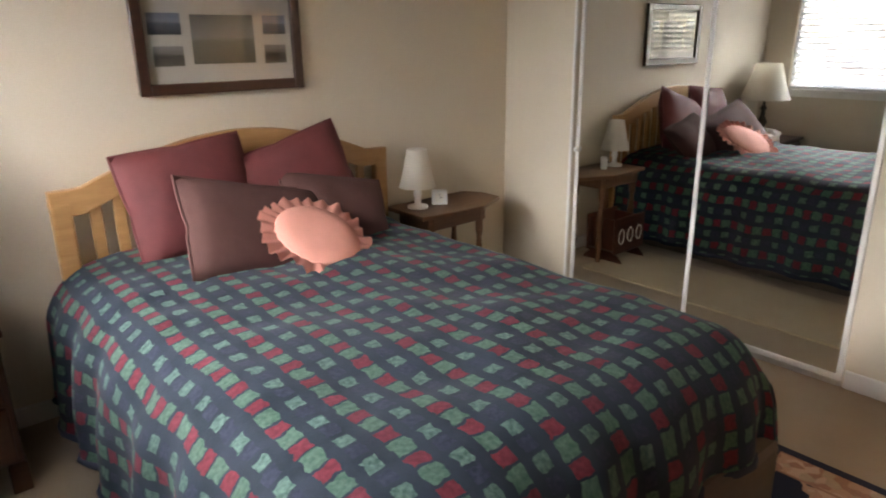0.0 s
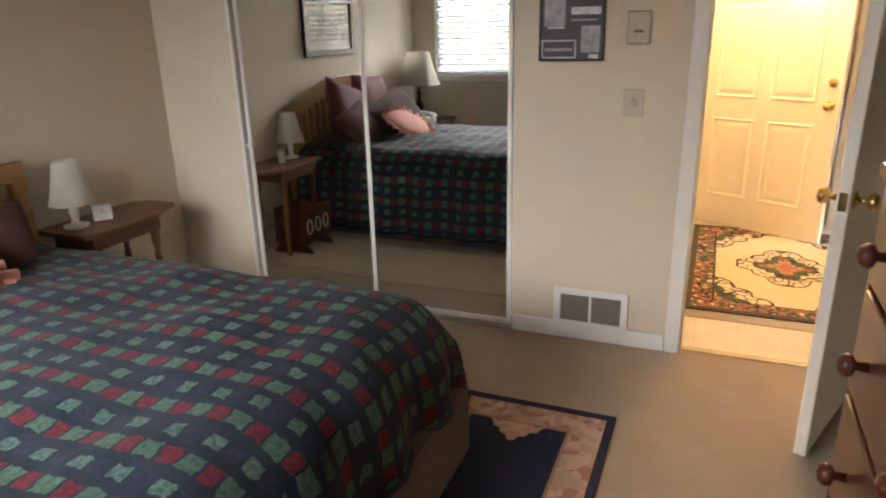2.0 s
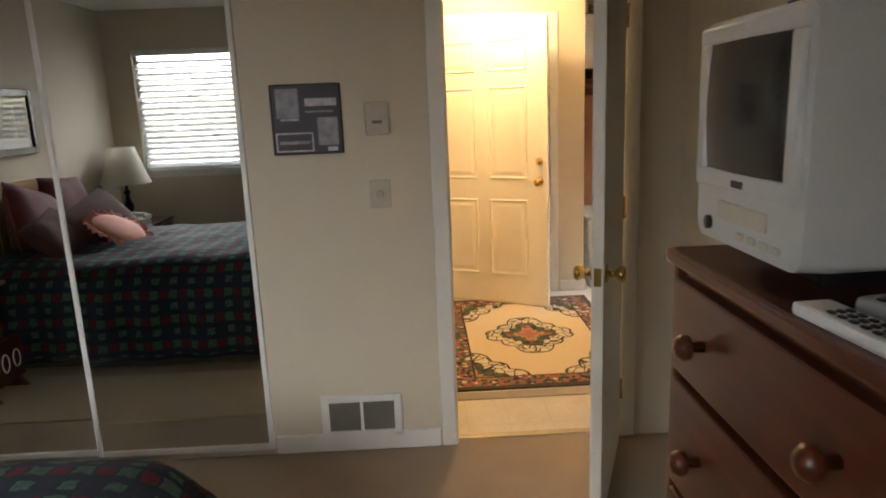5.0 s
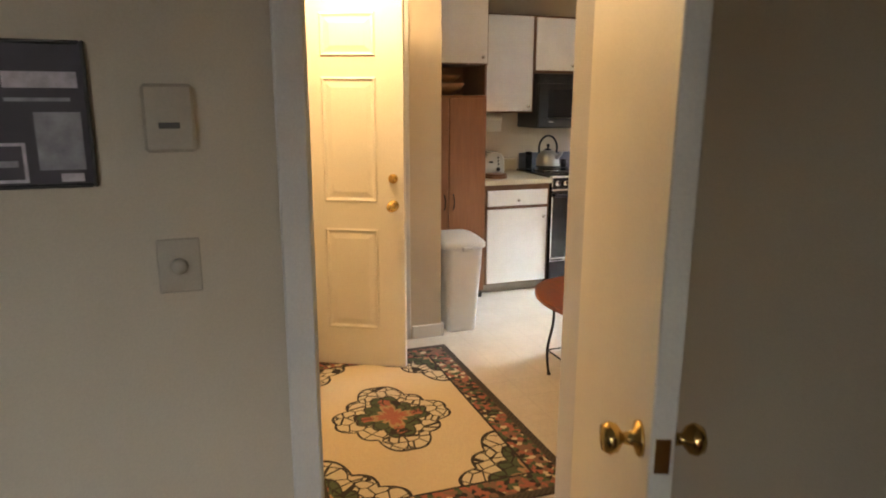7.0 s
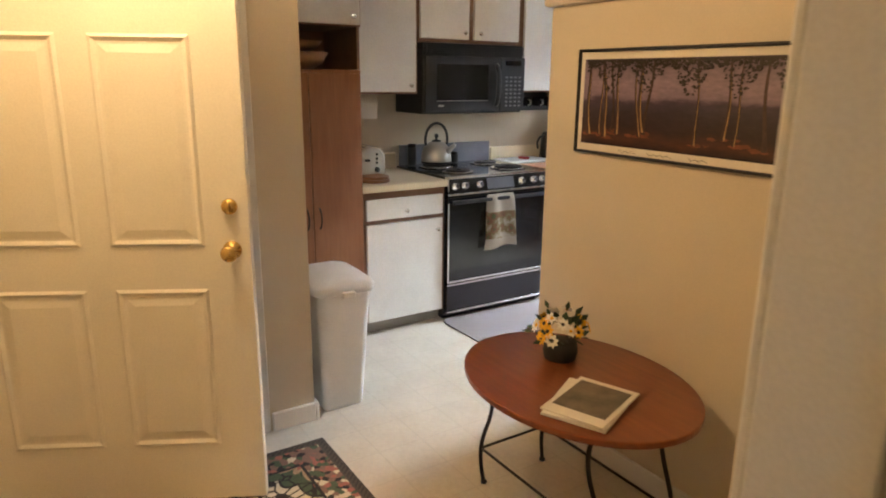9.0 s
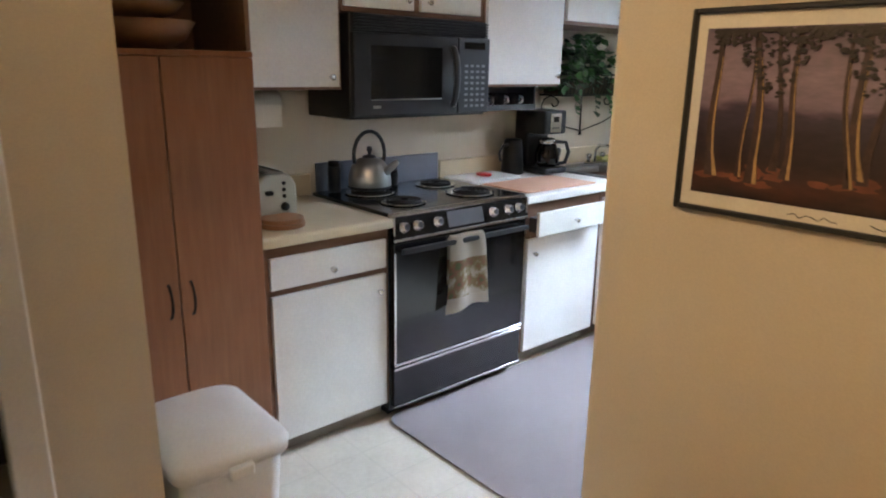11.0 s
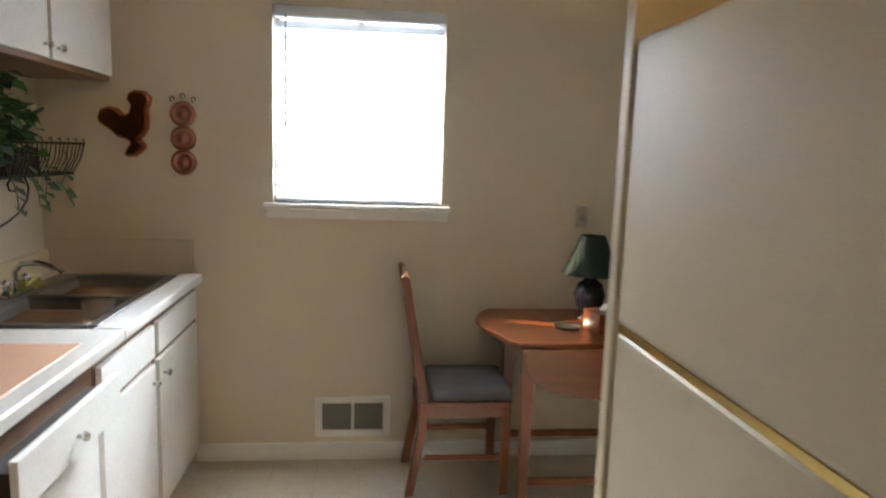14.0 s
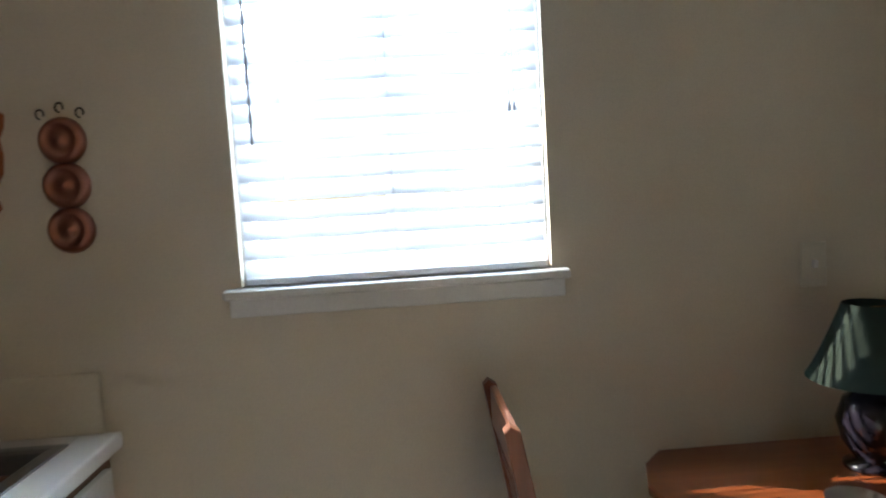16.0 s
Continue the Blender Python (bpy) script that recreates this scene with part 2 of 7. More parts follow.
def quilt_mat():
    """Navy comforter print: strips of red and green checks, loose pale squares between."""
    m, nt, b = nodes("comforter_print")
    tc = nt.nodes.new("ShaderNodeUVMap")
    tc.uv_map = "UVMap"
    s = nt.nodes.new("ShaderNodeSeparateXYZ")
    nt.links.new(tc.outputs[0], s.inputs[0])
    mp = nt.nodes.new("ShaderNodeCombineXYZ")
    nt.links.new(s.outputs[0], mp.inputs[0])
    nt.links.new(s.outputs[1], mp.inputs[1])
    v = mp.outputs[0]
    wob = calc(nt, "MULTIPLY", calc(nt, "SUBTRACT", noise_tex(nt, v, 26, 2.0), 0.5), 0.030)
    u, w = calc(nt, "ADD", s.outputs[0], wob), calc(nt, "ADD", s.outputs[1], wob)
    PU, PW = 0.150, 0.105
    cu = calc(nt, "FRACT", calc(nt, "DIVIDE", u, PU))
    cw = calc(nt, "FRACT", calc(nt, "DIVIDE", w, PW))

    def band(f, lo, hi):
        return calc(nt, "MULTIPLY", calc(nt, "GREATER_THAN", f, lo), calc(nt, "LESS_THAN", f, hi))

    strip = band(cu, 0.06, 0.38)
    red = calc(nt, "MULTIPLY", strip, band(cw, 0.03, 0.42))
    green = calc(nt, "MULTIPLY", strip, band(cw, 0.50, 0.96))
    loose = calc(nt, "MULTIPLY", band(cu, 0.58, 0.84), band(cw, 0.52, 0.90))
    dim = calc(nt, "MULTIPLY", band(cu, 0.58, 0.84), band(cw, 0.05, 0.42))
    var = noise_tex(nt, v, 9, 3.0)
    fine = noise_tex(nt, v, 75, 2.0)
    base = ramp(nt, var, [(0.3, (0.016, 0.034, 0.052)), (0.7, (0.034, 0.050, 0.080))])
    c = mixc(nt, dim, base, ramp(nt, fine, [(0.3, (0.022, 0.034, 0.065)), (0.7, (0.050, 0.058, 0.105))]))
    c = mixc(nt, loose, c, ramp(nt, fine, [(0.3, (0.045, 0.12, 0.105)), (0.7, (0.155, 0.28, 0.225))]))
    c = mixc(nt, green, c, ramp(nt, fine, [(0.3, (0.048, 0.14, 0.105)), (0.7, (0.12, 0.245, 0.175))]))
    c = mixc(nt, red, c, ramp(nt, fine, [(0.3, (0.16, 0.016, 0.034)), (0.7, (0.28, 0.036, 0.060))]))
    nt.links.new(c, b.inputs["Base Color"])
    b.inputs["Roughness"].default_value = 0.8
    b.inputs["Sheen Weight"].default_value = 0.08
    bumped(nt, b, noise_tex(nt, v, 130, 2.0), 0.25, 0.003)
    return m


QUILT = quilt_mat()


def oriental(name, hx, hy, field, border, edge, dark, green, rose, fw=0.16, octo=True):
    """A woven rug of half-size hx, hy round its own middle: edge band, flowered border, plain field, medallion."""
    m, nt, b = nodes(name)
    x, y, z = sep(nt)
    v = coords(nt)
    ax, ay = calc(nt, "ABSOLUTE", x), calc(nt, "ABSOLUTE", y)
    dx, dy = calc(nt, "SUBTRACT", hx, ax), calc(nt, "SUBTRACT", hy, ay)
    d = calc(nt, "MINIMUM", dx, dy)
    vor = nt.nodes.new("ShaderNodeTexVoronoi")
    vor.inputs["Scale"].default_value = 44 if octo else 26
    nt.links.new(v, vor.inputs["Vector"])
    flowers = ramp(nt, vor.outputs["Color"], [(0.0, dark), (0.30, border), (0.48, green), (0.62, rose), (0.78, field if octo else rose), (0.9, border)], "CONSTANT")
    c = mixc(nt, 0.0, field, field)
    zig = calc(nt, "MULTIPLY", calc(nt, "PINGPONG", calc(nt, "ADD", x, y), 0.035), 1.0)
    zig2 = calc(nt, "MULTIPLY", calc(nt, "PINGPONG", calc(nt, "SUBTRACT", x, y), 0.035), 1.0)
    if octo:
        petals = nt.nodes.new("ShaderNodeTexVoronoi")
        petals.feature = "DISTANCE_TO_EDGE"
        petals.inputs["Scale"].default_value = 17
        nt.links.new(v, petals.inputs["Vector"])
        vein = calc(nt, "LESS_THAN", petals.outputs["Distance"], 0.055)

        def medallion(c, px, py, size):
            """A lobed flower round px, py: rose heart, green leaves, pale petals with dark outlines."""
            r0 = calc(nt, "DIVIDE", calc(nt, "SQRT", calc(nt, "ADD", calc(nt, "MULTIPLY", px, px), calc(nt, "MULTIPLY", calc(nt, "MULTIPLY", py, py), 1.5))), size)
            loz = calc(nt, "DIVIDE", calc(nt, "ADD", calc(nt, "ABSOLUTE", px), calc(nt, "MULTIPLY", calc(nt, "ABSOLUTE", py), 1.22)), size * 1.2)
            r0 = calc(nt, "ADD", calc(nt, "MULTIPLY", r0, 0.45), calc(nt, "MULTIPLY", loz, 0.55))
            th = calc(nt, "ARCTAN2", py, px)
            lobe = calc(nt, "ABSOLUTE", calc(nt, "SINE", calc(nt, "MULTIPLY", th, 6.0)))
            four = calc(nt, "COSINE", calc(nt, "MULTIPLY", th, 4.0))
            rr = calc(nt, "SUBTRACT", r0, calc(nt, "ADD", calc(nt, "MULTIPLY", lobe, 0.13), calc(nt, "MULTIPLY", four, 0.05)))
            body = ramp(nt, rr, [(0.0, rose), (0.14, (0.40, 0.25, 0.15)), (0.24, green), (0.50, dark), (0.54, (0.60, 0.53, 0.40)), (0.87, dark), (0.92, field)], "CONSTANT")
            spot = calc(nt, "MULTIPLY", calc(nt, "GREATER_THAN", four, 0.72), calc(nt, "MULTIPLY", calc(nt, "GREATER_THAN", r0, 0.34), calc(nt, "LESS_THAN", r0, 0.54)))
            body = mixc(nt, spot, body, rose)
            ring = calc(nt, "MULTIPLY", calc(nt, "GREATER_THAN", rr, 0.28), calc(nt, "LESS_THAN", rr, 0.90))
            body = mixc(nt, calc(nt, "MULTIPLY", vein, ring), body, dark)
            return mixc(nt, calc(nt, "LESS_THAN", rr, 0.92), c, body)

        c = medallion(c, x, y, 0.315)
        c = medallion(c, calc(nt, "SUBTRACT", dx, fw - 0.03), calc(nt, "SUBTRACT", dy, fw - 0.03), 0.37)
    else:
        ex = calc(nt, "ABSOLUTE", calc(nt, "SUBTRACT", ax, hx - fw - 0.02))
        star = calc(nt, "ADD", calc(nt, "ADD", ex, ay), calc(nt, "ADD", zig, zig2))
        c = mixc(nt, calc(nt, "LESS_THAN", star, 0.14), c, border)
        c = mixc(nt, calc(nt, "LESS_THAN", star, 0.09), c, rose)
    c = mixc(nt, calc(nt, "LESS_THAN", d, fw), c, flowers)
    c = mixc(nt, calc(nt, "MULTIPLY", calc(nt, "LESS_THAN", d, fw), calc(nt, "GREATER_THAN", d, fw - 0.012)), c, dark)
    c = mixc(nt, calc(nt, "LESS_THAN", d, 0.042), c, edge)
    tick = calc(nt, "MULTIPLY", calc(nt, "LESS_THAN", calc(nt, "PINGPONG", calc(nt, "ADD", x, y), 0.012), 0.005), calc(nt, "LESS_THAN", d, 0.034))
    c = mixc(nt, calc(nt, "MULTIPLY", tick, 0.6 if octo else 0.0), c, dark)
    f = noise_tex(nt, v, 260, 2.0)
    c = mixc(nt, 0.22, c, ramp(nt, f, [(0.3, (0.05, 0.04, 0.03)), (0.7, (0.75, 0.68, 0.55))]), "OVERLAY")
    nt.links.new(c, b.inputs["Base Color"])
    b.inputs["Roughness"].default_value = 0.95
    bumped(nt, b, f, 0.4, 0.004)
    return m


MATRUG = oriental("entry_mat_weave", 0.82, 0.56, (0.62, 0.52, 0.36), (0.22, 0.12, 0.085), (0.075, 0.06, 0.05), (0.028, 0.022, 0.020), (0.07, 0.10, 0.055), (0.36, 0.12, 0.085))
BEDRUG = oriental("bedside_rug_weave", 0.62, 0.36, (0.010, 0.014, 0.045), (0.55, 0.33, 0.24), (0.012, 0.015, 0.045), (0.42, 0.22, 0.16), (0.50, 0.36, 0.26), (0.62, 0.42, 0.33), 0.17, False)


# mesh helpers
PLACE = {}


def mesh_of(name, bm, mat, smooth=False):
    me = bpy.data.meshes.new(name)
    if smooth:
        for f in bm.faces:
            f.smooth = True
        for e in bm.edges:
            if len(e.link_faces) == 2 and e.calc_face_angle(0) > 0.7:
                e.smooth = False
    bm.to_mesh(me)
    bm.free()
    me.materials.append(mat)
    return me


def thing(name, label, category, at=(0, 0, 0), turn=0, group="", kind=""):
    ob = new(name)
    ob.empty_display_size = 0.05
    ob.matrix_basis = pose(*at, 0, 0, turn)
    PLACE[ob.name] = pose(*at, 0, 0, turn)
    return tagged(ob, label, category, group, kind)


def part(name, bm, mat, parent, label="", smooth=False, local=False):
    """One mesh under a thing or a part; the bmesh is in world metres unless local."""
    m = PLACE[parent.name]
    if not local:
        bm.transform(m.inverted())
    ob = new(name, mesh_of(name, bm, mat, smooth))
    ob.parent = parent
    PLACE[ob.name] = m
    if label:
        ob["label"] = label
    return ob


def solo(name, bm, mat, label, category, group="", kind="", smooth=False):
    """A thing of one mesh, its origin at the middle of its base."""
    lo = [min(v.co[i] for v in bm.verts) for i in range(3)]
    hi = [max(v.co[i] for v in bm.verts) for i in range(3)]
    o = Vector(((lo[0] + hi[0]) / 2, (lo[1] + hi[1]) / 2, lo[2]))
    bm.transform(Matrix.Translation(-o))
    ob = new(name, mesh_of(name, bm, mat, smooth))
    ob.location = o
    PLACE[ob.name] = Matrix.Translation(o)
    return tagged(ob, label, category, group, kind)


def joined(bm, other):
    me = bpy.data.meshes.new("tmp")
    other.to_mesh(me)
    other.free()
    bm.from_mesh(me)
    bpy.data.meshes.remove(me)
    return bm


def box(x0, x1, y0, y1, z0, z1, bevel=0.0, seg=1, bm=None):
    b = bmesh.new()
    bmesh.ops.create_cube(b, size=1)
    for v in b.verts:
        v.co = ((x0 + x1) / 2 + v.co.x * (x1 - x0), (y0 + y1) / 2 + v.co.y * (y1 - y0), (z0 + z1) / 2 + v.co.z * (z1 - z0))
    if bevel:
        bmesh.ops.bevel(b, geom=b.edges[:], offset=bevel, segments=seg, affect="EDGES", profile=0.6)
    return joined(bm, b) if bm else b


def lathe(profile, at=(0, 0, 0), seg=24, bm=None, axis=None):
    """Turns (radius, height) rows round the upright through at; axis tilts it to another way."""
    b = bmesh.new()
    rings = []
    for r, h in profile:
        rings.append([b.verts.new((r * math.cos(2 * math.pi * i / seg), r * math.sin(2 * math.pi * i / seg), h)) for i in range(seg)])
    for p, q in zip(rings, rings[1:]):
        for i in range(seg):
            b.faces.new((p[i], p[(i + 1) % seg], q[(i + 1) % seg], q[i]))
    for ring, flip in ((rings[0], True), (rings[-1], False)):
        if max(v.co.xy.length for v in ring) > 0.0006:
            b.faces.new(ring[::-1] if flip else ring)
    if axis is not None:
        b.transform(Vector((0, 0, 1)).rotation_difference(Vector(axis)).to_matrix().to_4x4())
    b.transform(Matrix.Translation(at))
    return joined(bm, b) if bm else b


def tube(points, radius, seg=8, bm=None, closed=False):
    """A round bar along points; radius may be a list."""
    b = bmesh.new()
    pts = [Vector(p) for p in points]
    n = len(pts)
    rings = []
    side = None
    for i, p in enumerate(pts):
        a = pts[(i - 1) % n] if closed or i else p
        c = pts[(i + 1) % n] if closed or i < n - 1 else p
        t = (c - a).normalized()
        if side is None:
            side = t.orthogonal().normalized()
        side = (side - t * side.dot(t)).normalized()
        up = t.cross(side)
        r = radius[i] if isinstance(radius, (list, tuple)) else radius
        rings.append([b.verts.new(p + (side * math.cos(2 * math.pi * k / seg) + up * math.sin(2 * math.pi * k / seg)) * r) for k in range(seg)])
    pairs = list(zip(rings, rings[1:])) + ([(rings[-1], rings[0])] if closed else [])
    for p, q in pairs:
        for k in range(seg):
            b.faces.new((p[k], p[(k + 1) % seg], q[(k + 1) % seg], q[k]))
    if not closed:
        b.faces.new(rings[0][::-1])
        b.faces.new(rings[-1])
    return joined(bm, b) if bm else b


def prism(outline, z0, z1, bevel=0.0, bm=None, m=None):
    """An outline of (x, y) raised from z0 to z1; m moves it."""
    b = bmesh.new()
    f = b.faces.new([b.verts.new((x, y, z0)) for x, y in outline])
    r = bmesh.ops.extrude_face_region(b, geom=[f])
    for v in r["geom"]:
        if isinstance(v, bmesh.types.BMVert):
            v.co.z = z1
    bmesh.ops.recalc_face_normals(b, faces=b.faces[:])
    if bevel:
        es = [e for e in b.edges if abs(e.verts[0].co.z - e.verts[1].co.z) < 1e-6]
        bmesh.ops.bevel(b, geom=es, offset=bevel, segments=2, affect="EDGES", profile=0.6)
    if m:
        b.transform(m)
    return joined(bm, b) if bm else b


def disc(cx, cy, rx, ry, n=40):
    return [(cx + rx * math.cos(2 * math.pi * i / n), cy + ry * math.sin(2 * math.pi * i / n)) for i in range(n)]


FACE_X = Matrix(((0, 0, 1, 0), (1, 0, 0, 0), (0, 1, 0, 0), (0, 0, 0, 1)))  # (a, b, depth) to (depth, a, b)
FACE_Y = Matrix(((1, 0, 0, 0), (0, 0, -1, 0), (0, 1, 0, 0), (0, 0, 0, 1)))  # (a, b, depth) to (a, -depth, b)


def structure(name, bm, mat, label, category):
    return solo(name, bm, mat, label, category, kind="structure")


def knob(at, way, r=0.014, mat=None, parent=None, label="", name="knob"):
    b = lathe([(r * 0.45, 0), (r * 0.4, r * 0.9), (r, r * 1.2), (r * 1.05, r * 1.7), (r * 0.7, r * 2.2), (0.0004, r * 2.35)], at, 14, axis=way)
    return part(name, b, mat, parent, label, True)


# the large structure
structure("floor_bedroom", box(-0.62, 2.985, -0.92, 3.17, -0.06, 0.0), CARPET, "worn beige wall-to-wall carpet of the bedroom", "floor")
structure("floor_hall", box(2.985, 6.80, -4.78, 0.62, -0.06, 0.0), VINYL, "cream vinyl floor with faint square tile pattern", "floor")
structure("ceiling", box(-0.62, 6.80, -4.78, 3.17, 2.40, 2.50), CEIL, "off-white painted ceiling", "ceiling")
# Unseen board added outside to keep sun off the upper kitchen window.
structure("sun_block_board", box(-0.70, 6.90, -5.06, -4.785, 2.45, 2.53, 0.004), TRIM, "added unseen board blocking sun from the upper kitchen window", "eave")
structure("ground", box(-60, 70, -70, 60, -0.40, -0.20), plain("gravel", (0.34, 0.34, 0.32), 0.95, var=0.3, scale=0.8, grain=20), "pale gravel around the house", "ground")
b = box(-0.62, 3.72, 3.05, 3.17, 0, 2.4)
structure("wall_north", b, WALL, "cream painted bedroom wall behind the headboard", "wall")
b = box(-0.62, -0.50, -0.92, 1.05, 0, 2.4)
box(-0.62, -0.50, 2.80, 3.05, 0, 2.4, bm=b)
box(-0.62, -0.50, 1.05, 2.80, 0, 1.01, bm=b)
box(-0.62, -0.50, 1.05, 2.80, 2.06, 2.4, bm=b)
structure("wall_west", b, WALL, "cream painted bedroom wall with a window opening", "wall")
structure("wall_south_bedroom", box(-0.50, 2.93, -0.92, -0.80, 0, 2.4), WALL, "cream painted bedroom wall behind the chest", "wall")
DOOR_N, DOOR_S, DOOR_H = 0.185, -0.555, 2.03
b = box(2.93, 3.05, -4.66, DOOR_S, 0, 2.4)
box(2.93, 3.05, DOOR_S, DOOR_N, DOOR_H, 2.4, bm=b)
box(2.93, 3.05, DOOR_N, 0.988, 0, 2.4, bm=b)
box(2.93, 3.05, 0.988, 2.525, 2.03, 2.4, bm=b)
box(2.93, 3.05, 2.525, 3.05, 0, 2.4, bm=b)
structure("wall_east_bedroom", b, WALL, "cream painted wall with door and closet openings", "wall")
b = box(3.60, 3.72, 0.62, 3.05, 0, 2.4)
structure("closet_back_wall", b, WALL, "plain wall at the back of the closet", "wall")
structure("wall_north_hall", box(3.05, 5.41, 0.50, 0.62, 0, 2.4), WALL, "cream painted wall of the entry hall", "wall")
b = box(5.29, 5.41, -0.963, -0.70, 0, 2.4)
box(5.29, 5.41, -0.70, 0.25, 2.07, 2.4, bm=b)
box(5.29, 5.41, 0.25, 0.50, 0, 2.4, bm=b)
structure("wall_entry", b, WALL, "cream painted wall around the entry door", "wall")
structure("wall_north_kitchen", box(5.41, 6.80, -0.963, -0.85, 0, 2.4), WALL, "cream painted kitchen wall behind the pantry", "wall")
# Added wall, coloured dark to give the black gap past the door edge.
structure("door_gap_wall", box(6.68, 6.80, -0.85, 0.62, 0, 2.4), plain("gap_dark", (0.06, 0.05, 0.045), 0.9), "added dark wall that blackens the gap past the entry door", "wall")
structure("porch_side_wall", box(5.41, 6.68, 0.50, 0.62, 0, 2.4), WALL, "plain side wall of the porch", "wall")
structure("wall_east_kitchen", box(6.68, 6.80, -4.66, -0.963, 0, 2.4), WALL, "cream painted kitchen wall behind the cabinets", "wall")
b = box(2.93, 4.94, -4.78, -4.66, 0, 2.4)
box(5.70, 6.80, -4.78, -4.66, 0, 2.4, bm=b)
box(4.94, 5.70, -4.78, -4.66, 0, 1.222, bm=b)
box(4.94, 5.70, -4.78, -4.66, 2.08, 2.4, bm=b)
structure("wall_south_kitchen", b, WALL, "cream painted kitchen wall with a window opening", "wall")
b = box(3.05, 4.797, -1.93, -1.81, 0, 1.75, 0.012, 2)
part_wall = structure("partition_wall", b, WALL, "cream painted partition wall screening the refrigerator", "wall")
b = box(3.05, 4.822, -1.955, -1.785, 1.75, 1.82, 0.014, 2)
structure("partition_trim", b, WALL, "painted cap along the top of the partition", "trim")


def skirting(name, x0, x1, y0, y1):
    structure(name, box(x0, x1, y0, y1, 0, 0.085, 0.004, 1), TRIM, "white painted baseboard at the foot of the wall", "baseboard")


skirting("baseboard_east", 2.916, 2.93, DOOR_N + 0.065, 0.980)
skirting("baseboard_north", -0.50, 2.93, 3.036, 3.05)
skirting("baseboard_west", -0.50, -0.486, -0.80, 3.03)
skirting("baseboard_south", -0.48, 2.91, -0.80, -0.786)
skirting("baseboard_closet", 2.916, 2.93, 2.545, 3.03)
skirting("baseboard_entry", 5.272, 5.29, -0.963, -0.77)
skirting("baseboard_kitchen", 3.06, 6.05, -4.66, -4.645)
skirting("baseboard_partition", 3.07, 4.787, -1.81, -1.797)
structure("baseboard_entry_end", box(5.272, 5.41, -0.979, -0.963, 0, 0.085, 0.003), TRIM, "white painted baseboard round the wall end", "baseboard")


def casing(name, axis, at, a0, a1, top, deep, label):
    """Door trim round an opening from a0 to a1 on a wall face at 'at'; deep is which way it stands out."""
    lo, hi = sorted((at, at + deep))
    for part_name, p, q, z0, z1 in (("left", a0 - 0.06, a0 + 0.006, 0, top), ("right", a1 - 0.006, a1 + 0.06, 0, top), ("top", a0 - 0.06, a1 + 0.06, top - 0.006, top + 0.055)):
        bb = box(lo, hi, p, q, z0, z1, 0.004)
        structure(name + "_" + part_name, bb, TRIM, label, "trim")


casing("trim_bedroom_door", "x", 2.93, DOOR_S, DOOR_N, DOOR_H, -0.014, "white painted casing of the bedroom doorway")
casing("trim_bedroom_door_hall", "x", 3.05, DOOR_S, DOOR_N, DOOR_H, 0.014, "white painted casing of the bedroom doorway")
casing("trim_entry_door", "x", 5.29, -0.70, 0.25, 2.07, -0.014, "white painted casing of the entry door")
for nm, y0, y1, z0, z1 in (("north", DOOR_N - 0.014, DOOR_N, 0, DOOR_H), ("south", DOOR_S, DOOR_S + 0.014, 0, DOOR_H), ("head", DOOR_S, DOOR_N, DOOR_H - 0.014, DOOR_H)):
    structure("trim_jamb_" + nm, box(2.934, 3.046, y0, y1, z0, z1, 0.002), TRIM, "white painted door jamb lining", "trim")
structure("trim_threshold", box(2.965, 3.005, DOOR_S + 0.015, DOOR_N - 0.015, 0.0, 0.006, 0.002), plain("threshold_metal", (0.45, 0.38, 0.26), 0.4, 0.8), "flat metal strip between carpet and vinyl", "trim")


# windows with blinds
def window(name, axis, at, a0, a1, z0, z1, way):
    """A framed window in a wall; axis is the wall's normal, way points outwards."""
    def put(c0, c1, d0, d1, e0, e1, bev=0.004):
        lo, hi = sorted((at + way * d0, at + way * d1))
        return box(lo, hi, c0, c1, e0, e1, bev) if axis == "x" else box(c0, c1, lo, hi, e0, e1, bev)

    mid = (a0 + a1) / 2
    base = (at, mid, z0) if axis == "x" else (mid, at, z0)
    w = thing(name, "white vinyl window behind a drawn blind", "window", base, kind="structure")
    fr = put(a0, a0 + 0.035, 0.03, 0.09, z0, z1)
    for c0, c1, e0, e1 in ((a1 - 0.035, a1, z0, z1), (a0, a1, z0, z0 + 0.035), (a0, a1, z1 - 0.035, z1), (mid - 0.018, mid + 0.018, z0, z1)):
        joined(fr, put(c0, c1, 0.031, 0.089, e0, e1))
    part("window_frame", fr, TRIM, w)
    for p0, p1 in ((a0 + 0.03, mid - 0.015), (mid + 0.015, a1 - 0.03)):
        g = part("pane", put(p0, p1, 0.058, 0.062, z0 + 0.03, z1 - 0.03, 0), GLASS, w)
        g.visible_shadow = False
    part("window_sill", put(a0 - 0.04, a1 + 0.04, -0.035, 0.03, z0 - 0.025, z0, 0.005), TRIM, w)
    part("window_apron", put(a0 - 0.03, a1 + 0.03, -0.012, -0.001, z0 - 0.07, z0 - 0.026, 0.003), TRIM, w)
    return w


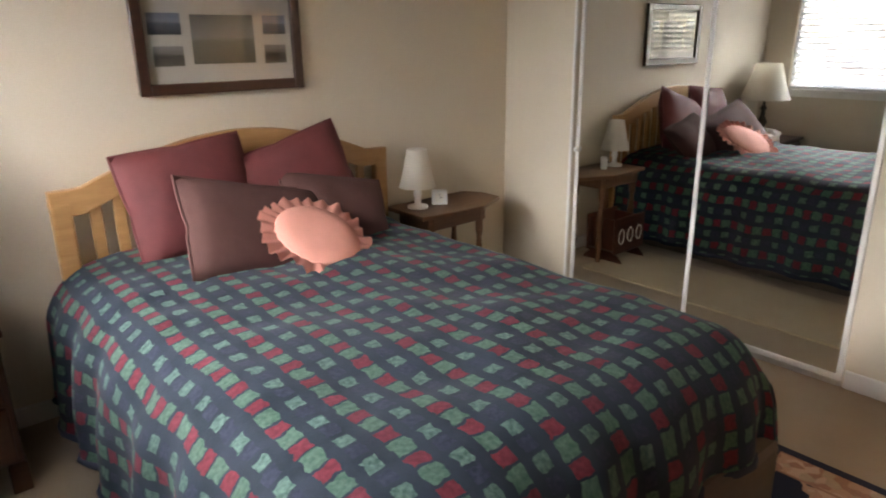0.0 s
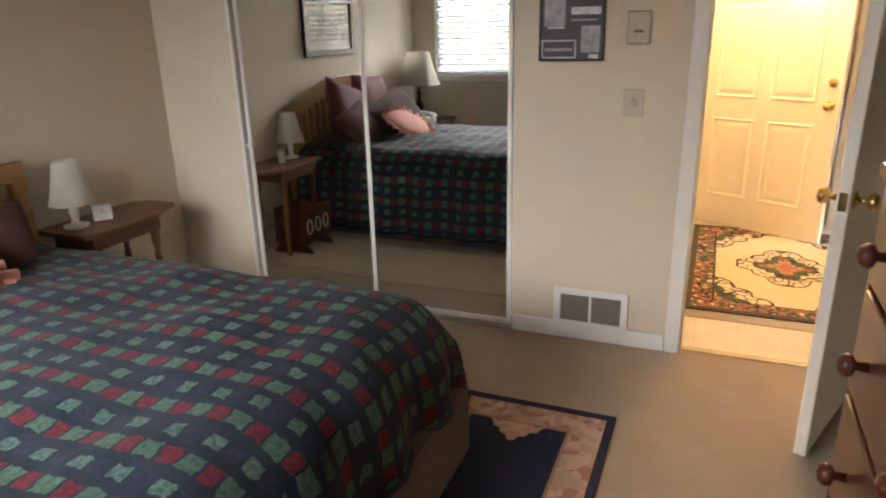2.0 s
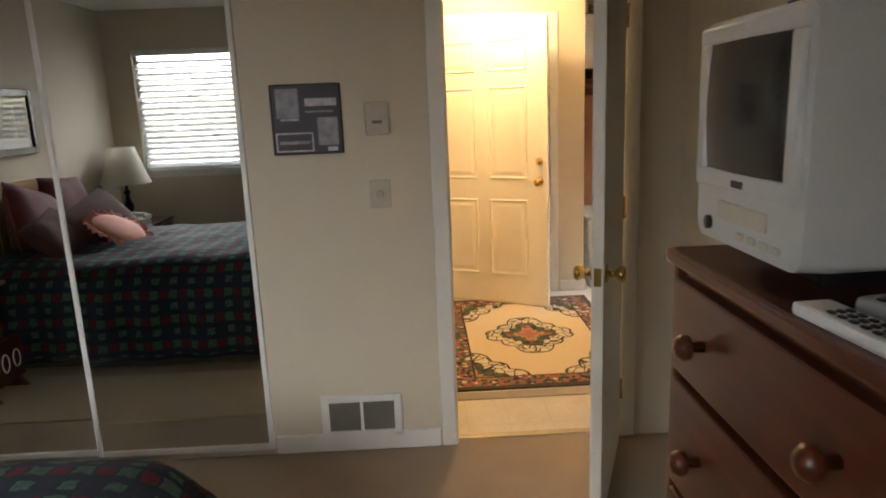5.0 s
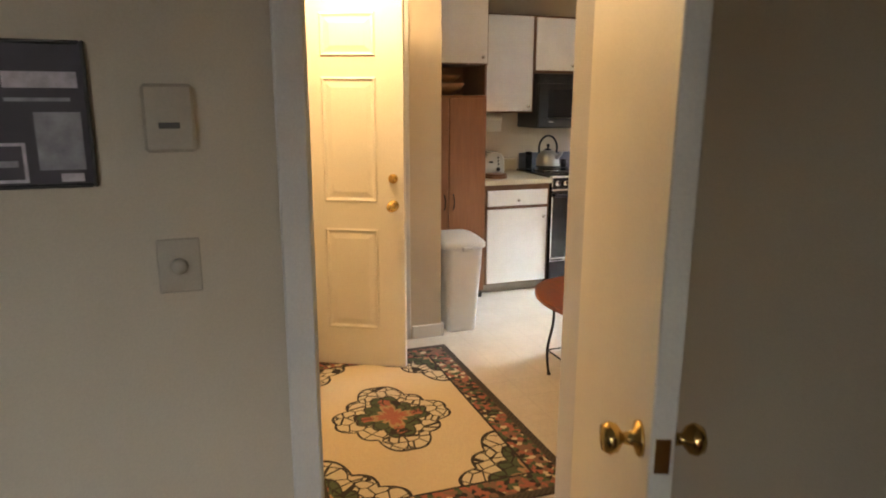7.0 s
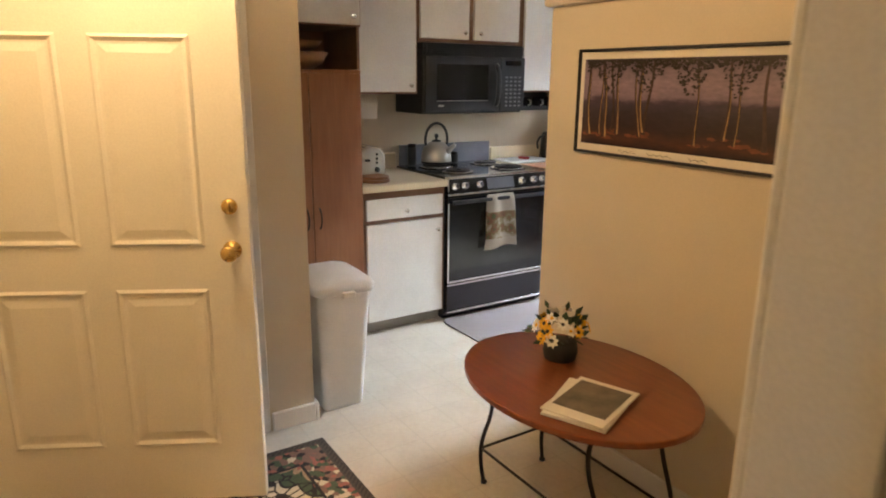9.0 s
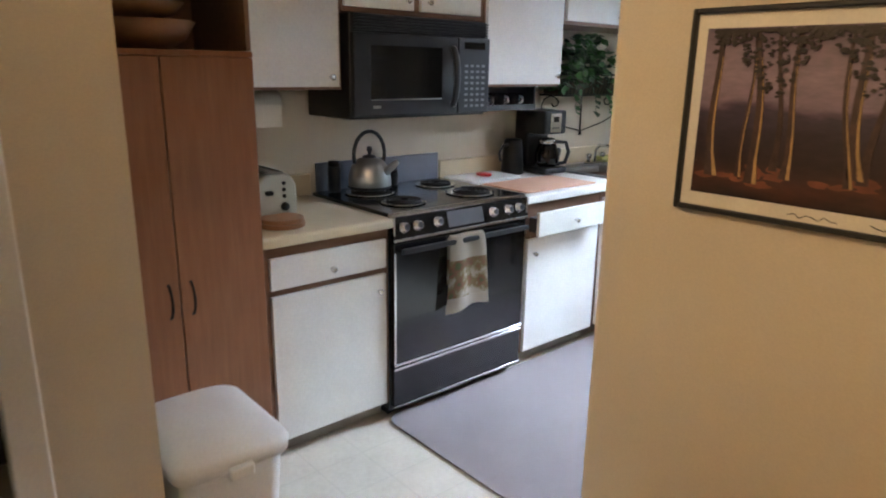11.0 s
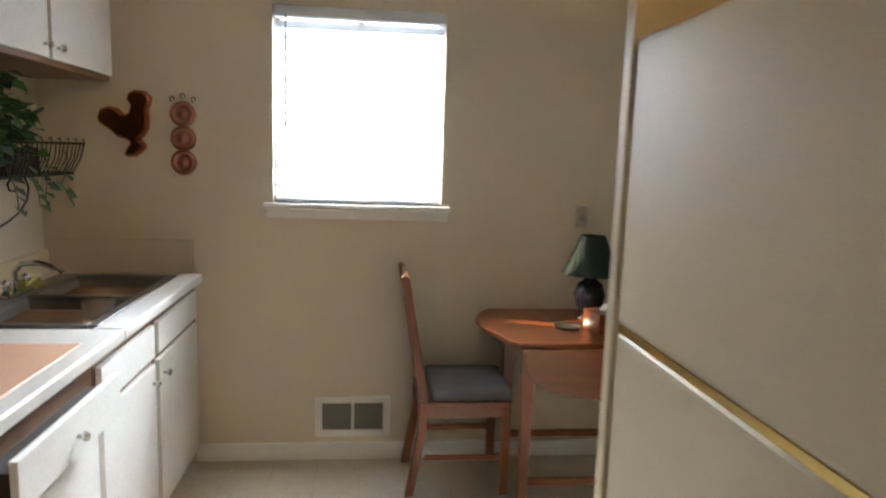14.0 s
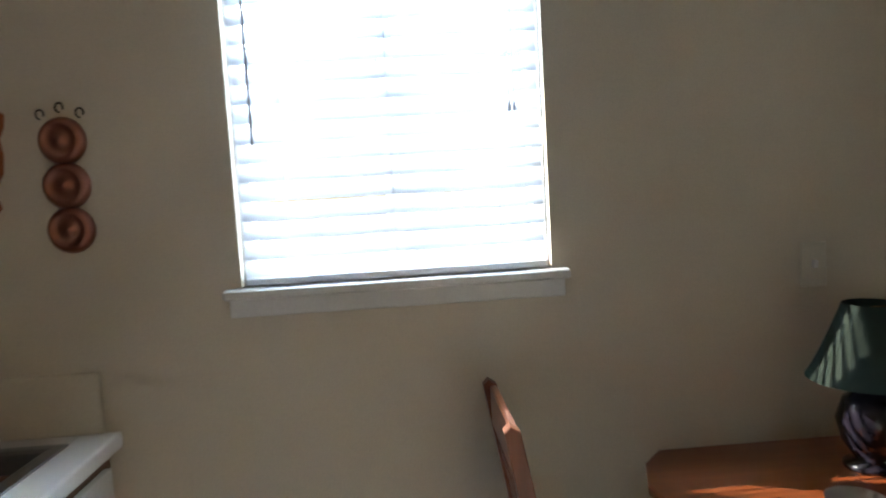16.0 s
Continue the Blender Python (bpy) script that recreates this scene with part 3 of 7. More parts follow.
def blind(name, axis, at, a0, a1, z0, z1, way, tilt, pitch, label, cords=True):
    mid = (a0 + a1) / 2
    bl = thing(name, label, "window blind", (at, mid, z0) if axis == "x" else (mid, at, z0))
    n = int((z1 - z0 - 0.06) / pitch)
    L = a1 - a0 - 0.02
    sl = bmesh.new()
    k = 6
    rows = []
    for i in range(k + 1):
        u = -0.025 + 0.05 * i / k
        hgt = 0.003 * (1 - (u / 0.025) ** 2)
        rows.append([sl.verts.new((e * L / 2, u, hgt)) for e in (-1, 1)])
    for p, q in zip(rows, rows[1:]):
        sl.faces.new((p[0], p[1], q[1], q[0]))
    me = mesh_of("slat", sl, SLAT, True)
    for i in range(n):
        ob = new("slat", me)
        ob.parent = bl
        turn = 90 if axis == "x" else 0
        ob.matrix_basis = pose(0, 0, 0.04 + i * pitch, 0, 0, turn) @ pose(random.uniform(-0.002, 0.002), 0, 0, tilt + random.uniform(-2, 2), random.uniform(-0.25, 0.25), 0)
    def put(c0, c1, d0, d1, e0, e1):
        return box(at + d0, at + d1, c0, c1, e0, e1, 0.003) if axis == "x" else box(c0, c1, at + d0, at + d1, e0, e1, 0.003)
    part("headrail", put(a0 + 0.004, a1 - 0.004, -0.03, 0.03, z1 - 0.05, z1 - 0.002), SLAT, bl)
    part("bottom_rail", put(a0 + 0.01, a1 - 0.01, -0.024, 0.024, z0 + 0.004, z0 + 0.022), SLAT, bl)
    s = -way * 0.030
    for f in (0.16, 0.5, 0.84):
        c = a0 + (a1 - a0) * f
        pts = [(at + s, c, z0 + 0.02), (at + s, c, z1 - 0.05)] if axis == "x" else [(c, at + s, z0 + 0.02), (c, at + s, z1 - 0.05)]
        part("ladder_cord", tube(pts, 0.0012, 5), SLAT, bl)
    if cords:
        c = a1 - 0.055
        pts = [(c, at + s - way * 0.012, z1 - 0.04), (c, at + s - way * 0.012, z1 - 0.52)]
        part("tilt_wand", tube(pts, 0.004, 6), plain("wand_grey", (0.35, 0.36, 0.38), 0.4), bl)
        for c in (a0 + 0.075, a0 + 0.087):
            pts = [(c, at + s - way * 0.010, z1 - 0.04), (c, at + s - way * 0.010, z1 - 0.44)]
            part("pull_cord", tube(pts + [], 0.0012, 5), SLAT, bl)
            part("tassel", lathe([(0.002, 0), (0.005, -0.02), (0.0045, -0.03), (0.0004, -0.032)], (c, at + s - way * 0.010, z1 - 0.44), 8), SLAT, bl)
    return bl


window("window_1", "x", -0.50, 1.05, 2.80, 1.01, 2.06, -1)
window("window_2", "y", -4.66, 4.94, 5.70, 1.222, 2.08, -1)
blind("window_blind", "x", -0.515, 1.055, 2.795, 1.012, 2.058, -1, 38, 0.050, "white slatted blind, half open, over the bedroom window", False)
blind("window_blind", "y", -4.668, 4.945, 5.695, 1.224, 2.078, -1, -54, 0.046, "white faux-wood slatted blind, half open, over the kitchen window")


# doors
def panel_door(name, label, width, height, hinge, turn, panels, lever_side, mat):
    """A leaf built along local x from its hinge at 0; panels are rows (u0, u1, z0, z1)."""
    d = thing(name, label, "door", hinge, turn, kind="structure")
    t = 0.02
    leaf = part("leaf", box(0, width, -t, t, 0.012, height, 0.003), mat, d, local=True)
    for u0, u1, z0, z1 in panels:
        for s in (-1, 1):
            bb = bmesh.new()
            ring = []
            for inset, lift in ((0, 0.0005), (0.010, 0.007), (0.022, 0.0005), (0.030, 0.0008), (0.055, 0.006)):
                ring.append([bb.verts.new((x, s * (t + lift), z)) for x, z in ((u0 + inset, z0 + inset), (u1 - inset, z0 + inset), (u1 - inset, z1 - inset), (u0 + inset, z1 - inset))])
            for p, q in zip(ring, ring[1:]):
                for i in range(4):
                    bb.faces.new((p[i], p[(i + 1) % 4], q[(i + 1) % 4], q[i]))
            bb.faces.new(ring[-1])
            bmesh.ops.recalc_face_normals(bb, faces=bb.faces[:])
            part("panel", bb, mat, leaf, local=True)
    return d, leaf


def door_knob(d, u, z, mat, t=0.02, bolt=False):
    for s in (-1, 1):
        way = (0, s, 0)
        if bolt:
            bb = lathe([(0.026, 0), (0.026, 0.006), (0.021, 0.016), (0.0004, 0.017)], (u, s * t, z), 20, axis=way)
            if s < 0:
                box(u - 0.005, u + 0.005, -t - 0.032, -t - 0.015, z - 0.018, z + 0.018, 0.003, 1, bb)
            part("deadbolt", bb, mat, d, "brass deadbolt", True, True)
        else:
            bb = lathe([(0.031, 0), (0.030, 0.006), (0.013, 0.012), (0.010, 0.030), (0.024, 0.040), (0.028, 0.052), (0.022, 0.064), (0.0004, 0.067)], (u, s * t, z), 20, axis=way)
            part("door_knob", bb, mat, d, "round brass knob", True, True)


def hinges(d, zs, x=0.0, y=-0.02):
    for z in zs:
        part("hinge", lathe([(0.007, -0.045), (0.007, 0.045)], (x, y, z), 10), BRASS, d, "brass hinge", True, True)


ENTRY_TURN = math.degrees(math.atan2(-0.606 - 0.235, 4.848 - 5.285))
cols = ((0.115, 0.415), (0.505, 0.80))
rows = ((1.70, 1.92), (0.945, 1.60), (0.23, 0.80))
d, leaf = panel_door("door_1", "cream six-panel entry door with brass hardware, standing ajar", 0.945, 2.05, (5.285, 0.235, 0.0), ENTRY_TURN, [(u0, u1, z0, z1) for u0, u1 in cols for z0, z1 in rows], 1, DOORW)
door_knob(d, 0.885, 0.93, BRASS)
door_knob(d, 0.885, 1.075, BRASS, bolt=True)
hinges(d, (0.25, 1.05, 1.85), 0.0, 0.024)
BD_TURN = math.degrees(math.atan2(-0.265 + 0.518, 2.245 - 2.885))
d, leaf = panel_door("door_2", "plain cream hollow-core bedroom door, open into the room", 0.688, 2.01, (2.885, -0.518, 0.0), BD_TURN, [], 1, DOORW)
door_knob(d, 0.630, 0.93, BRASS)
hinges(d, (0.25, 1.05, 1.80), 0.0, 0.024)
part("latch_plate", box(0.6881, 0.690, -0.012, 0.012, 0.90, 0.96), BRASS, d, "small brass latch plate", local=True)


# mirrored closet doors
def mirror_door(y0, y1, x, knob_y=None):
    d = thing("closet_door", "sliding mirror closet door in a white metal frame", "mirror door", (x, (y0 + y1) / 2, 0.02))
    fr = box(x, x + 0.018, y0, y0 + 0.022, 0.022, 2.015, 0.003)
    for a0, a1, z0, z1 in ((y1 - 0.022, y1, 0.022, 2.015), (y0 + 0.022, y1 - 0.022, 0.022, 0.050), (y0 + 0.022, y1 - 0.022, 1.990, 2.015)):
        box(x, x + 0.018, a0, a1, z0, z1, 0.003, 1, fr)
    part("frame", fr, TRIM, d, "white metal frame")
    part("mirror", box(x + 0.006, x + 0.012, y0 + 0.021, y1 - 0.021, 0.049, 1.991), MIRROR, d, "clear mirror panel")
    if knob_y:
        part("bumper", lathe([(0.012, 0), (0.016, 0.006), (0.013, 0.016), (0.0004, 0.018)], (x, knob_y, 0.87), 14, axis=(-1, 0, 0)), WHITEP, d, "white round knob", True)
    return d


mirror_door(0.993, 1.768, 2.926)
mirror_door(1.740, 2.517, 2.950, 2.506)
b = box(2.921, 2.985, 0.990, 2.523, 0.0, 0.010, 0.002)
for x in (2.922, 2.946, 2.972):
    box(x, x + 0.003, 0.990, 2.523, 0.010, 0.020, bm=b)
structure("trim_closet_track", b, STEEL, "metal floor track of the sliding closet doors", "trim")
structure("trim_closet_head", box(2.921, 2.985, 0.990, 2.523, 2.018, 2.03), TRIM, "white head track of the sliding closet doors", "trim")
structure("trim_closet_jamb", box(2.915, 2.93, 2.519, 2.537, 0.0, 2.03, 0.003), TRIM, "white edge strip of the closet opening", "trim")


# floor coverings
def rug(name, x0, x1, y0, y1, mat, label, category="rug", thick=0.010, r=0.0):
    if r:
        pts = []
        for cx, cy, a in ((x1 - r, y1 - r, 0), (x0 + r, y1 - r, 90), (x0 + r, y0 + r, 180), (x1 - r, y0 + r, 270)):
            pts += [(cx + r * math.cos(radians(a + i * 15)), cy + r * math.sin(radians(a + i * 15))) for i in range(7)]
        bb = prism(pts, 0.0005, thick, 0.003)
    else:
        bb = box(x0, x1, y0, y1, 0.0005, thick, 0.003)
    return solo(name, bb, mat, label, category)


rug("door_mat", 3.47, 5.11, -0.925, 0.195, MATRUG, "cream and brown oriental mat with a flowered border")
b = box(3.365, 3.45, -0.90, 0.18, 0.0005, 0.006, 0.002)
solo("mat_underlay", b, carpet("underlay", (0.30, 0.25, 0.19), (0.40, 0.34, 0.26)), "worn tan underlay strip showing beside the oriental mat", "rug")
rug("bedside_rug", 1.035, 2.275, 0.367, 1.067, BEDRUG, "navy rug with a peach flowered border beside the bed")
rug("runner_rug", 1.95, 2.555, 1.09, 2.74, carpet("wheat_rug", (0.40, 0.31, 0.20), (0.50, 0.40, 0.27), 240), "plain wheat-coloured runner between the bed and the closet", thick=0.012, r=0.03)
rug("kitchen_rug", 5.105, 6.055, -4.11, -2.10, RUGMAUVE, "plain mauve-grey rug along the kitchen cabinets", thick=0.009, r=0.09)


# bedroom: rough large pieces
def comforter():
    b = bmesh.new()
    uv = b.loops.layers.uv.new("UVMap")
    NX, NY = 72, 84
    x0, x1, y0, y1 = 0.295, 1.925, 0.835, 2.97
    drop = 0.10
    dropl = 0.30
    dropr = 0.30
    rad = 0.235
    L = drop + rad * 1.57
    us = np.linspace(x0 + rad - L - dropl + drop, x1 - rad + L + dropr - drop, NX)
    vs = np.linspace(y0 + rad - L, y1, NY)

    def fold(u, lo, hi):
        """Position and fall along one axis: flat, then round over the edge, then down."""
        for edge, s in ((lo, -1), (hi, 1)):
            over = (u - edge) * s
            if over > 0:
                a = min(over / rad, math.pi / 2)
                down = max(0.0, over - rad * math.pi / 2)
                return edge + s * (rad * math.sin(a) + down * 0.10), rad * (1 - math.cos(a)) + down * 0.98
        return u, 0.0

    grid = []
    for v in vs:
        row = []
        for u in us:
            e = min(1.0, max(0.0, (v - 0.88) / 0.45))
            short = 0.58 + 0.42 * e * e * (3 - 2 * e)
            uu = u if u < x1 - rad else x1 - rad + (u - x1 + rad) * short
            x, fx = fold(uu, x0 + rad, x1 - rad)
            y, fy = fold(v, y0 + rad, 9)
            z = 0.64 - min(fx + fy, max(fx, fy) + 0.05)
            crown = 0.035 * math.sin(math.pi * min(1, max(0, (u - x0) / (x1 - x0)))) ** 0.7 if fx < 0.1 else 0.0
            puff = noise.noise(Vector((u * 3.4, v * 3.4, 0))) * 0.020 + noise.noise(Vector((u * 9, v * 9, 3))) * 0.007
            w = max(fx, fy)
            wave = math.sin((v if fx > fy else u) * 21 + 2 * noise.noise(Vector((u * 2, v * 2, 5)))) * 0.022 * min(1, w / 0.3)
            if fx > fy:
                x += wave * (1 if u > 1 else -1)
            elif fy > 0:
                y -= wave
            both = min(fx, fy)
            if both > 0.02:
                s = 1 if u > 1 else -1
                x -= s * min(0.07, both * 0.25)
                y += min(0.07, both * 0.25)
            z += (crown + puff) * (1 if w < 0.12 else 0.4)
            z = max(z, 0.07 + 0.02 * noise.noise(Vector((u * 4, v * 4, 9))))
            row.append((b.verts.new((x + (0.5 * puff if w > 0.1 else 0), y, z)), u, v))
        grid.append(row)
    for p, q in zip(grid, grid[1:]):
        for i in range(len(p) - 1):
            cs = (p[i], p[i + 1], q[i + 1], q[i])
            f = b.faces.new([c[0] for c in cs])
            for lp, c in zip(f.loops, cs):
                lp[uv].uv = (c[1], c[2])
    rim = [tuple(r[0][0].co) for r in grid[::-1]] + [tuple(c[0].co) for c in grid[0]] + [tuple(r[-1][0].co) for r in grid]
    bmesh.ops.solidify(b, geom=b.faces[:], thickness=0.02)
    bmesh.ops.recalc_face_normals(b, faces=b.faces[:])
    return b, rim


bed = thing("bed", "double bed with an arched honey-pine slatted headboard", "bed", (1.10, 1.9, 0.0))
part("mattress", box(0.42, 1.76, 1.01, 2.93, 0.34, 0.575, 0.05, 3), PAPERW, bed, "white mattress under the comforter")
part("box_spring", box(0.43, 1.825, 0.80, 2.93, 0.05, 0.335, 0.06, 4), BEDSK, bed, "taupe cloth-covered base")
part("bed_skirt", box(0.46, 1.78, 0.86, 2.92, 0.0, 0.06, 0.01, 1), BEDSK, bed, "dark taupe bed skirt")
HX0, HX1, HY = 0.383, 1.946, 2.975


def arch(x):
    u = (x - HX0) / (HX1 - HX0) * 2 - 1
    return 0.945 + 0.165 * max(0.0, 1 - abs(u / 0.86) ** 2.0) ** 1.1


xs = [HX0 + (HX1 - HX0) * i / 40 for i in range(41)]
pts = [(x, arch(x)) for x in xs] + [(x, arch(x) - 0.085 - (0.02 if 0.45 < x < 1.8 else 0)) for x in reversed(xs)]
part("top_rail", prism(pts, -HY - 0.022, -HY + 0.022, 0.006, m=FACE_Y), PINE, bed, "arched pine rail")
for x in (HX0, HX1 - 0.075):
    part("bed_post", box(x, x + 0.075, HY - 0.024, HY + 0.024, 0.0, 0.90, 0.012, 2), PINE, bed)
part("lower_rail", box(HX0 + 0.075, HX1 - 0.075, HY - 0.018, HY + 0.018, 0.50, 0.60, 0.005), PINE, bed)
for i in range(15):
    x = HX0 + 0.135 + i * (HX1 - HX0 - 0.27 - 0.045) / 14
    part("slat", box(x, x + 0.045, HY - 0.010, HY + 0.010, 0.60, arch(x + 0.02) - 0.09, 0.003), PINE, bed)
cover = thing("comforter", "navy quilted comforter with red and green checks, draped over the bed", "bedding", (1.12, 1.86, 0.07))
top, rim = comforter()
part("quilted_top", top, QUILT, cover, smooth=True)
part("piped_hem", tube(rim[::2], 0.013, 6), plain("navy_piping", (0.020, 0.028, 0.055), 0.85), cover, "navy piped hem", True)


def pillow(w, h, d, mat, m, name, label, welt=True):
    """A stuffed square cushion: pinched corners, full middle; local x wide, z high."""
    b = bmesh.new()
    n = 18
    for s in (-1, 1):
        g = []
        for i in range(n + 1):
            row = []
            for j in range(n + 1):
                u, v = 2 * i / n - 1, 2 * j / n - 1
                k = max(0.0, (1 - abs(u) ** 3.2) * (1 - abs(v) ** 3.2)) ** 0.55
                pin = 1 - 0.055 * (1 - abs(u * v) ** 0.5) * (max(abs(u), abs(v)) ** 4)
                wr = noise.noise(Vector((u * 2.5 + w * 7, v * 2.5, s * 2.0))) * 0.012 * k
                row.append(b.verts.new((u * w / 2 * pin, s * (d / 2 * k + wr), v * h / 2 * pin)))
            g.append(row)
        for p, q in zip(g, g[1:]):
            for j in range(n):
                b.faces.new((p[j], p[j + 1], q[j + 1], q[j]) if s > 0 else (p[j], q[j], q[j + 1], p[j + 1]))
    bmesh.ops.remove_doubles(b, verts=b.verts[:], dist=0.0008)
    bmesh.ops.recalc_face_normals(b, faces=b.faces[:])
    t = thing(name, label, "pillow")
    t.matrix_basis = m
    PLACE[t.name] = m
    part("cushion", b, mat, t, smooth=True, local=True)
    if welt:
        pts = []
        for a, c, e, f in ((-1, -1, 1, -1), (1, -1, 1, 1), (1, 1, -1, 1), (-1, 1, -1, -1)):
            for i in range(8):
                u, v = a + (e - a) * i / 8, c + (f - c) * i / 8
                pin = 1 - 0.055 * (1 - abs(u * v) ** 0.5)
                pts.append((u * w / 2 * pin, 0, v * h / 2 * pin))
        part("piping", tube(pts, 0.006, 6, closed=True), mat, t, smooth=True, local=True)
    return t


pillow(0.53, 0.46, 0.18, VELVET, pose(0.875, 2.82, 0.865, -16, -5, 2), "pillow", "dusty rose velvet bed pillow leaning on the headboard")
pillow(0.60, 0.44, 0.17, VELVET, pose(1.325, 2.81, 0.845, -14, -15, -2), "pillow", "dusty rose velvet bed pillow tipped on its corner")
pillow(0.66, 0.42, 0.15, BROWNC, pose(1.03, 2.53, 0.765, -38, 14, 4), "pillow", "plain brown cushion lying against the bed pillows")
pillow(0.50, 0.42, 0.15, BROWNC, pose(1.43, 2.62, 0.735, -42, 12, -8), "pillow", "plain brown cushion lying against the bed pillows")


def ruffled():
    m = pose(1.165, 2.35, 0.755, -60, 4, 4) @ Matrix.Diagonal((1.13, 1.0, 1.13, 1))
    t = thing("ruffled_pillow", "round peach cushion with a ruffled edge, propped on the bed", "pillow")
    t.matrix_basis = m
    PLACE[t.name] = m
    b = lathe([(0.0006, -0.034), (0.09, -0.032), (0.14, -0.018), (0.152, 0.0), (0.144, 0.012), (0.10, 0.023), (0.05, 0.027), (0.0006, 0.028)], seg=36, axis=(0, -1, 0))
    part("cushion", b, PINKC, t, smooth=True, local=True)
    b = bmesh.new()
    rows = []
    for i in range(216):
        a = 2 * math.pi * i / 216
        w = math.sin(a * 25 + 3 * noise.noise(Vector((math.cos(a) * 2, math.sin(a) * 2, 7)))) * 0.012 + noise.noise(Vector((math.cos(a) * 3, math.sin(a) * 3, 0))) * 0.02
        col = []
        for k, r in enumerate((0.142, 0.160, 0.178, 0.194)):
            rr = r + 0.012 * noise.noise(Vector((math.cos(a) * 2.4, math.sin(a) * 2.4, 4))) * k
            col.append(b.verts.new((rr * math.cos(a), -0.004 + w * k / 3, rr * math.sin(a))))
        rows.append(col)
    for i in range(216):
        p, q = rows[i], rows[(i + 1) % 216]
        for k in range(3):
            b.faces.new((p[k], p[k + 1], q[k + 1], q[k]))
    bmesh.ops.solidify(b, geom=b.faces[:], thickness=0.003)
    part("ruffle", b, PINKC, t, "gathered peach ruffle", True, True)


ruffled()


def picture(name, label, axis, at, a0, a1, z0, z1, way, fw, fmat, mat_w, art, deep=0.022, glazed=True):
    """A framed picture on a wall face; art(a0, a1, z0, z1, put) adds the image pieces."""
    def put(c0, c1, d0, d1, e0, e1, bev=0.0):
        lo, hi = sorted((at + way * d0, at + way * d1))
        return box(lo, hi, c0, c1, e0, e1, bev) if axis == "x" else box(c0, c1, lo, hi, e0, e1, bev)

    base = (at, (a0 + a1) / 2, z0) if axis == "x" else ((a0 + a1) / 2, at, z0)
    t = thing(name, label, "picture", base)
    fr = put(a0, a0 + fw, 0.002, deep, z0, z1, 0.003)
    for c0, c1, e0, e1 in ((a1 - fw, a1, z0, z1), (a0 + fw, a1 - fw, z0, z0 + fw), (a0 + fw, a1 - fw, z1 - fw, z1)):
        joined(fr, put(c0, c1, 0.002, deep - 0.0005, e0, e1, 0.003))
    part("frame", fr, fmat, t)
    part("mat_board", put(a0 + fw - 0.002, a1 - fw + 0.002, 0.003, 0.008, z0 + fw - 0.002, z1 - fw + 0.002), mat_w, t, "paper mount")
    art(t, put)
    if glazed:
        g = part("glass", put(a0 + fw, a1 - fw, 0.0145, 0.0155, z0 + fw, z1 - fw), GLASS, t)
        g.visible_shadow = False
    return t


def photo_mat(name, stops, axis_i, lo, hi, wob=0.03, scale=6.0):
    """A small landscape print: bands of tone up the sheet with soft noise."""
    m, nt, b = nodes(name)
    s = nt.nodes.new("ShaderNodeSeparateXYZ")
    tc = nt.nodes.new("ShaderNodeTexCoord")
    nt.links.new(tc.outputs["Generated"], s.inputs[0])
    n = noise_tex(nt, tc.outputs["Generated"], scale, 4.0)
    h = calc(nt, "ADD", s.outputs[2], calc(nt, "MULTIPLY", calc(nt, "SUBTRACT", n, 0.5), wob * 6))
    c = ramp(nt, h, stops)
    nt.links.new(mixc(nt, 0.25, c, ramp(nt, noise_tex(nt, tc.outputs["Generated"], scale * 5, 3.0), [(0.3, (0.02, 0.02, 0.02)), (0.7, (0.6, 0.6, 0.6))]), "OVERLAY"), b.inputs["Base Color"])
    b.inputs["Roughness"].default_value = 0.35
    return m


SEA = photo_mat("sea_print", [(0.0, (0.09, 0.09, 0.07)), (0.45, (0.16, 0.17, 0.15)), (0.55, (0.30, 0.32, 0.31)), (0.8, (0.22, 0.23, 0.23)), (1.0, (0.12, 0.13, 0.13))], 0, 0, 1)
COAST = photo_mat("coast_print", [(0.0, (0.05, 0.06, 0.07)), (0.5, (0.10, 0.13, 0.18)), (0.62, (0.30, 0.33, 0.40)), (1.0, (0.22, 0.25, 0.33))], 0, 0, 1, 0.06)
ROCK = photo_mat("rock_print", [(0.0, (0.18, 0.16, 0.13)), (0.5, (0.08, 0.08, 0.07)), (0.7, (0.28, 0.26, 0.24)), (1.0, (0.35, 0.33, 0.32))], 0, 0, 1, 0.08)


def collage_art(t, put):
    for a0, a1, z0, z1, mm in ((1.030, 1.310, 1.385, 1.585, SEA), (0.855, 0.990, 1.505, 1.590, COAST), (0.865, 0.990, 1.380, 1.460, ROCK), (1.355, 1.465, 1.505, 1.585, COAST), (1.355, 1.460, 1.380, 1.460, ROCK)):
        part("photo", put(a0, a1, 0.008, 0.0092, z0, z1), mm, t)


picture("framed_photos", "dark wooden frame with five coast photographs above the bed", "y", 3.05, 0.790, 1.535, 1.266, 1.705, -1, 0.045, DARKFRAME, MATB, collage_art, 0.028)


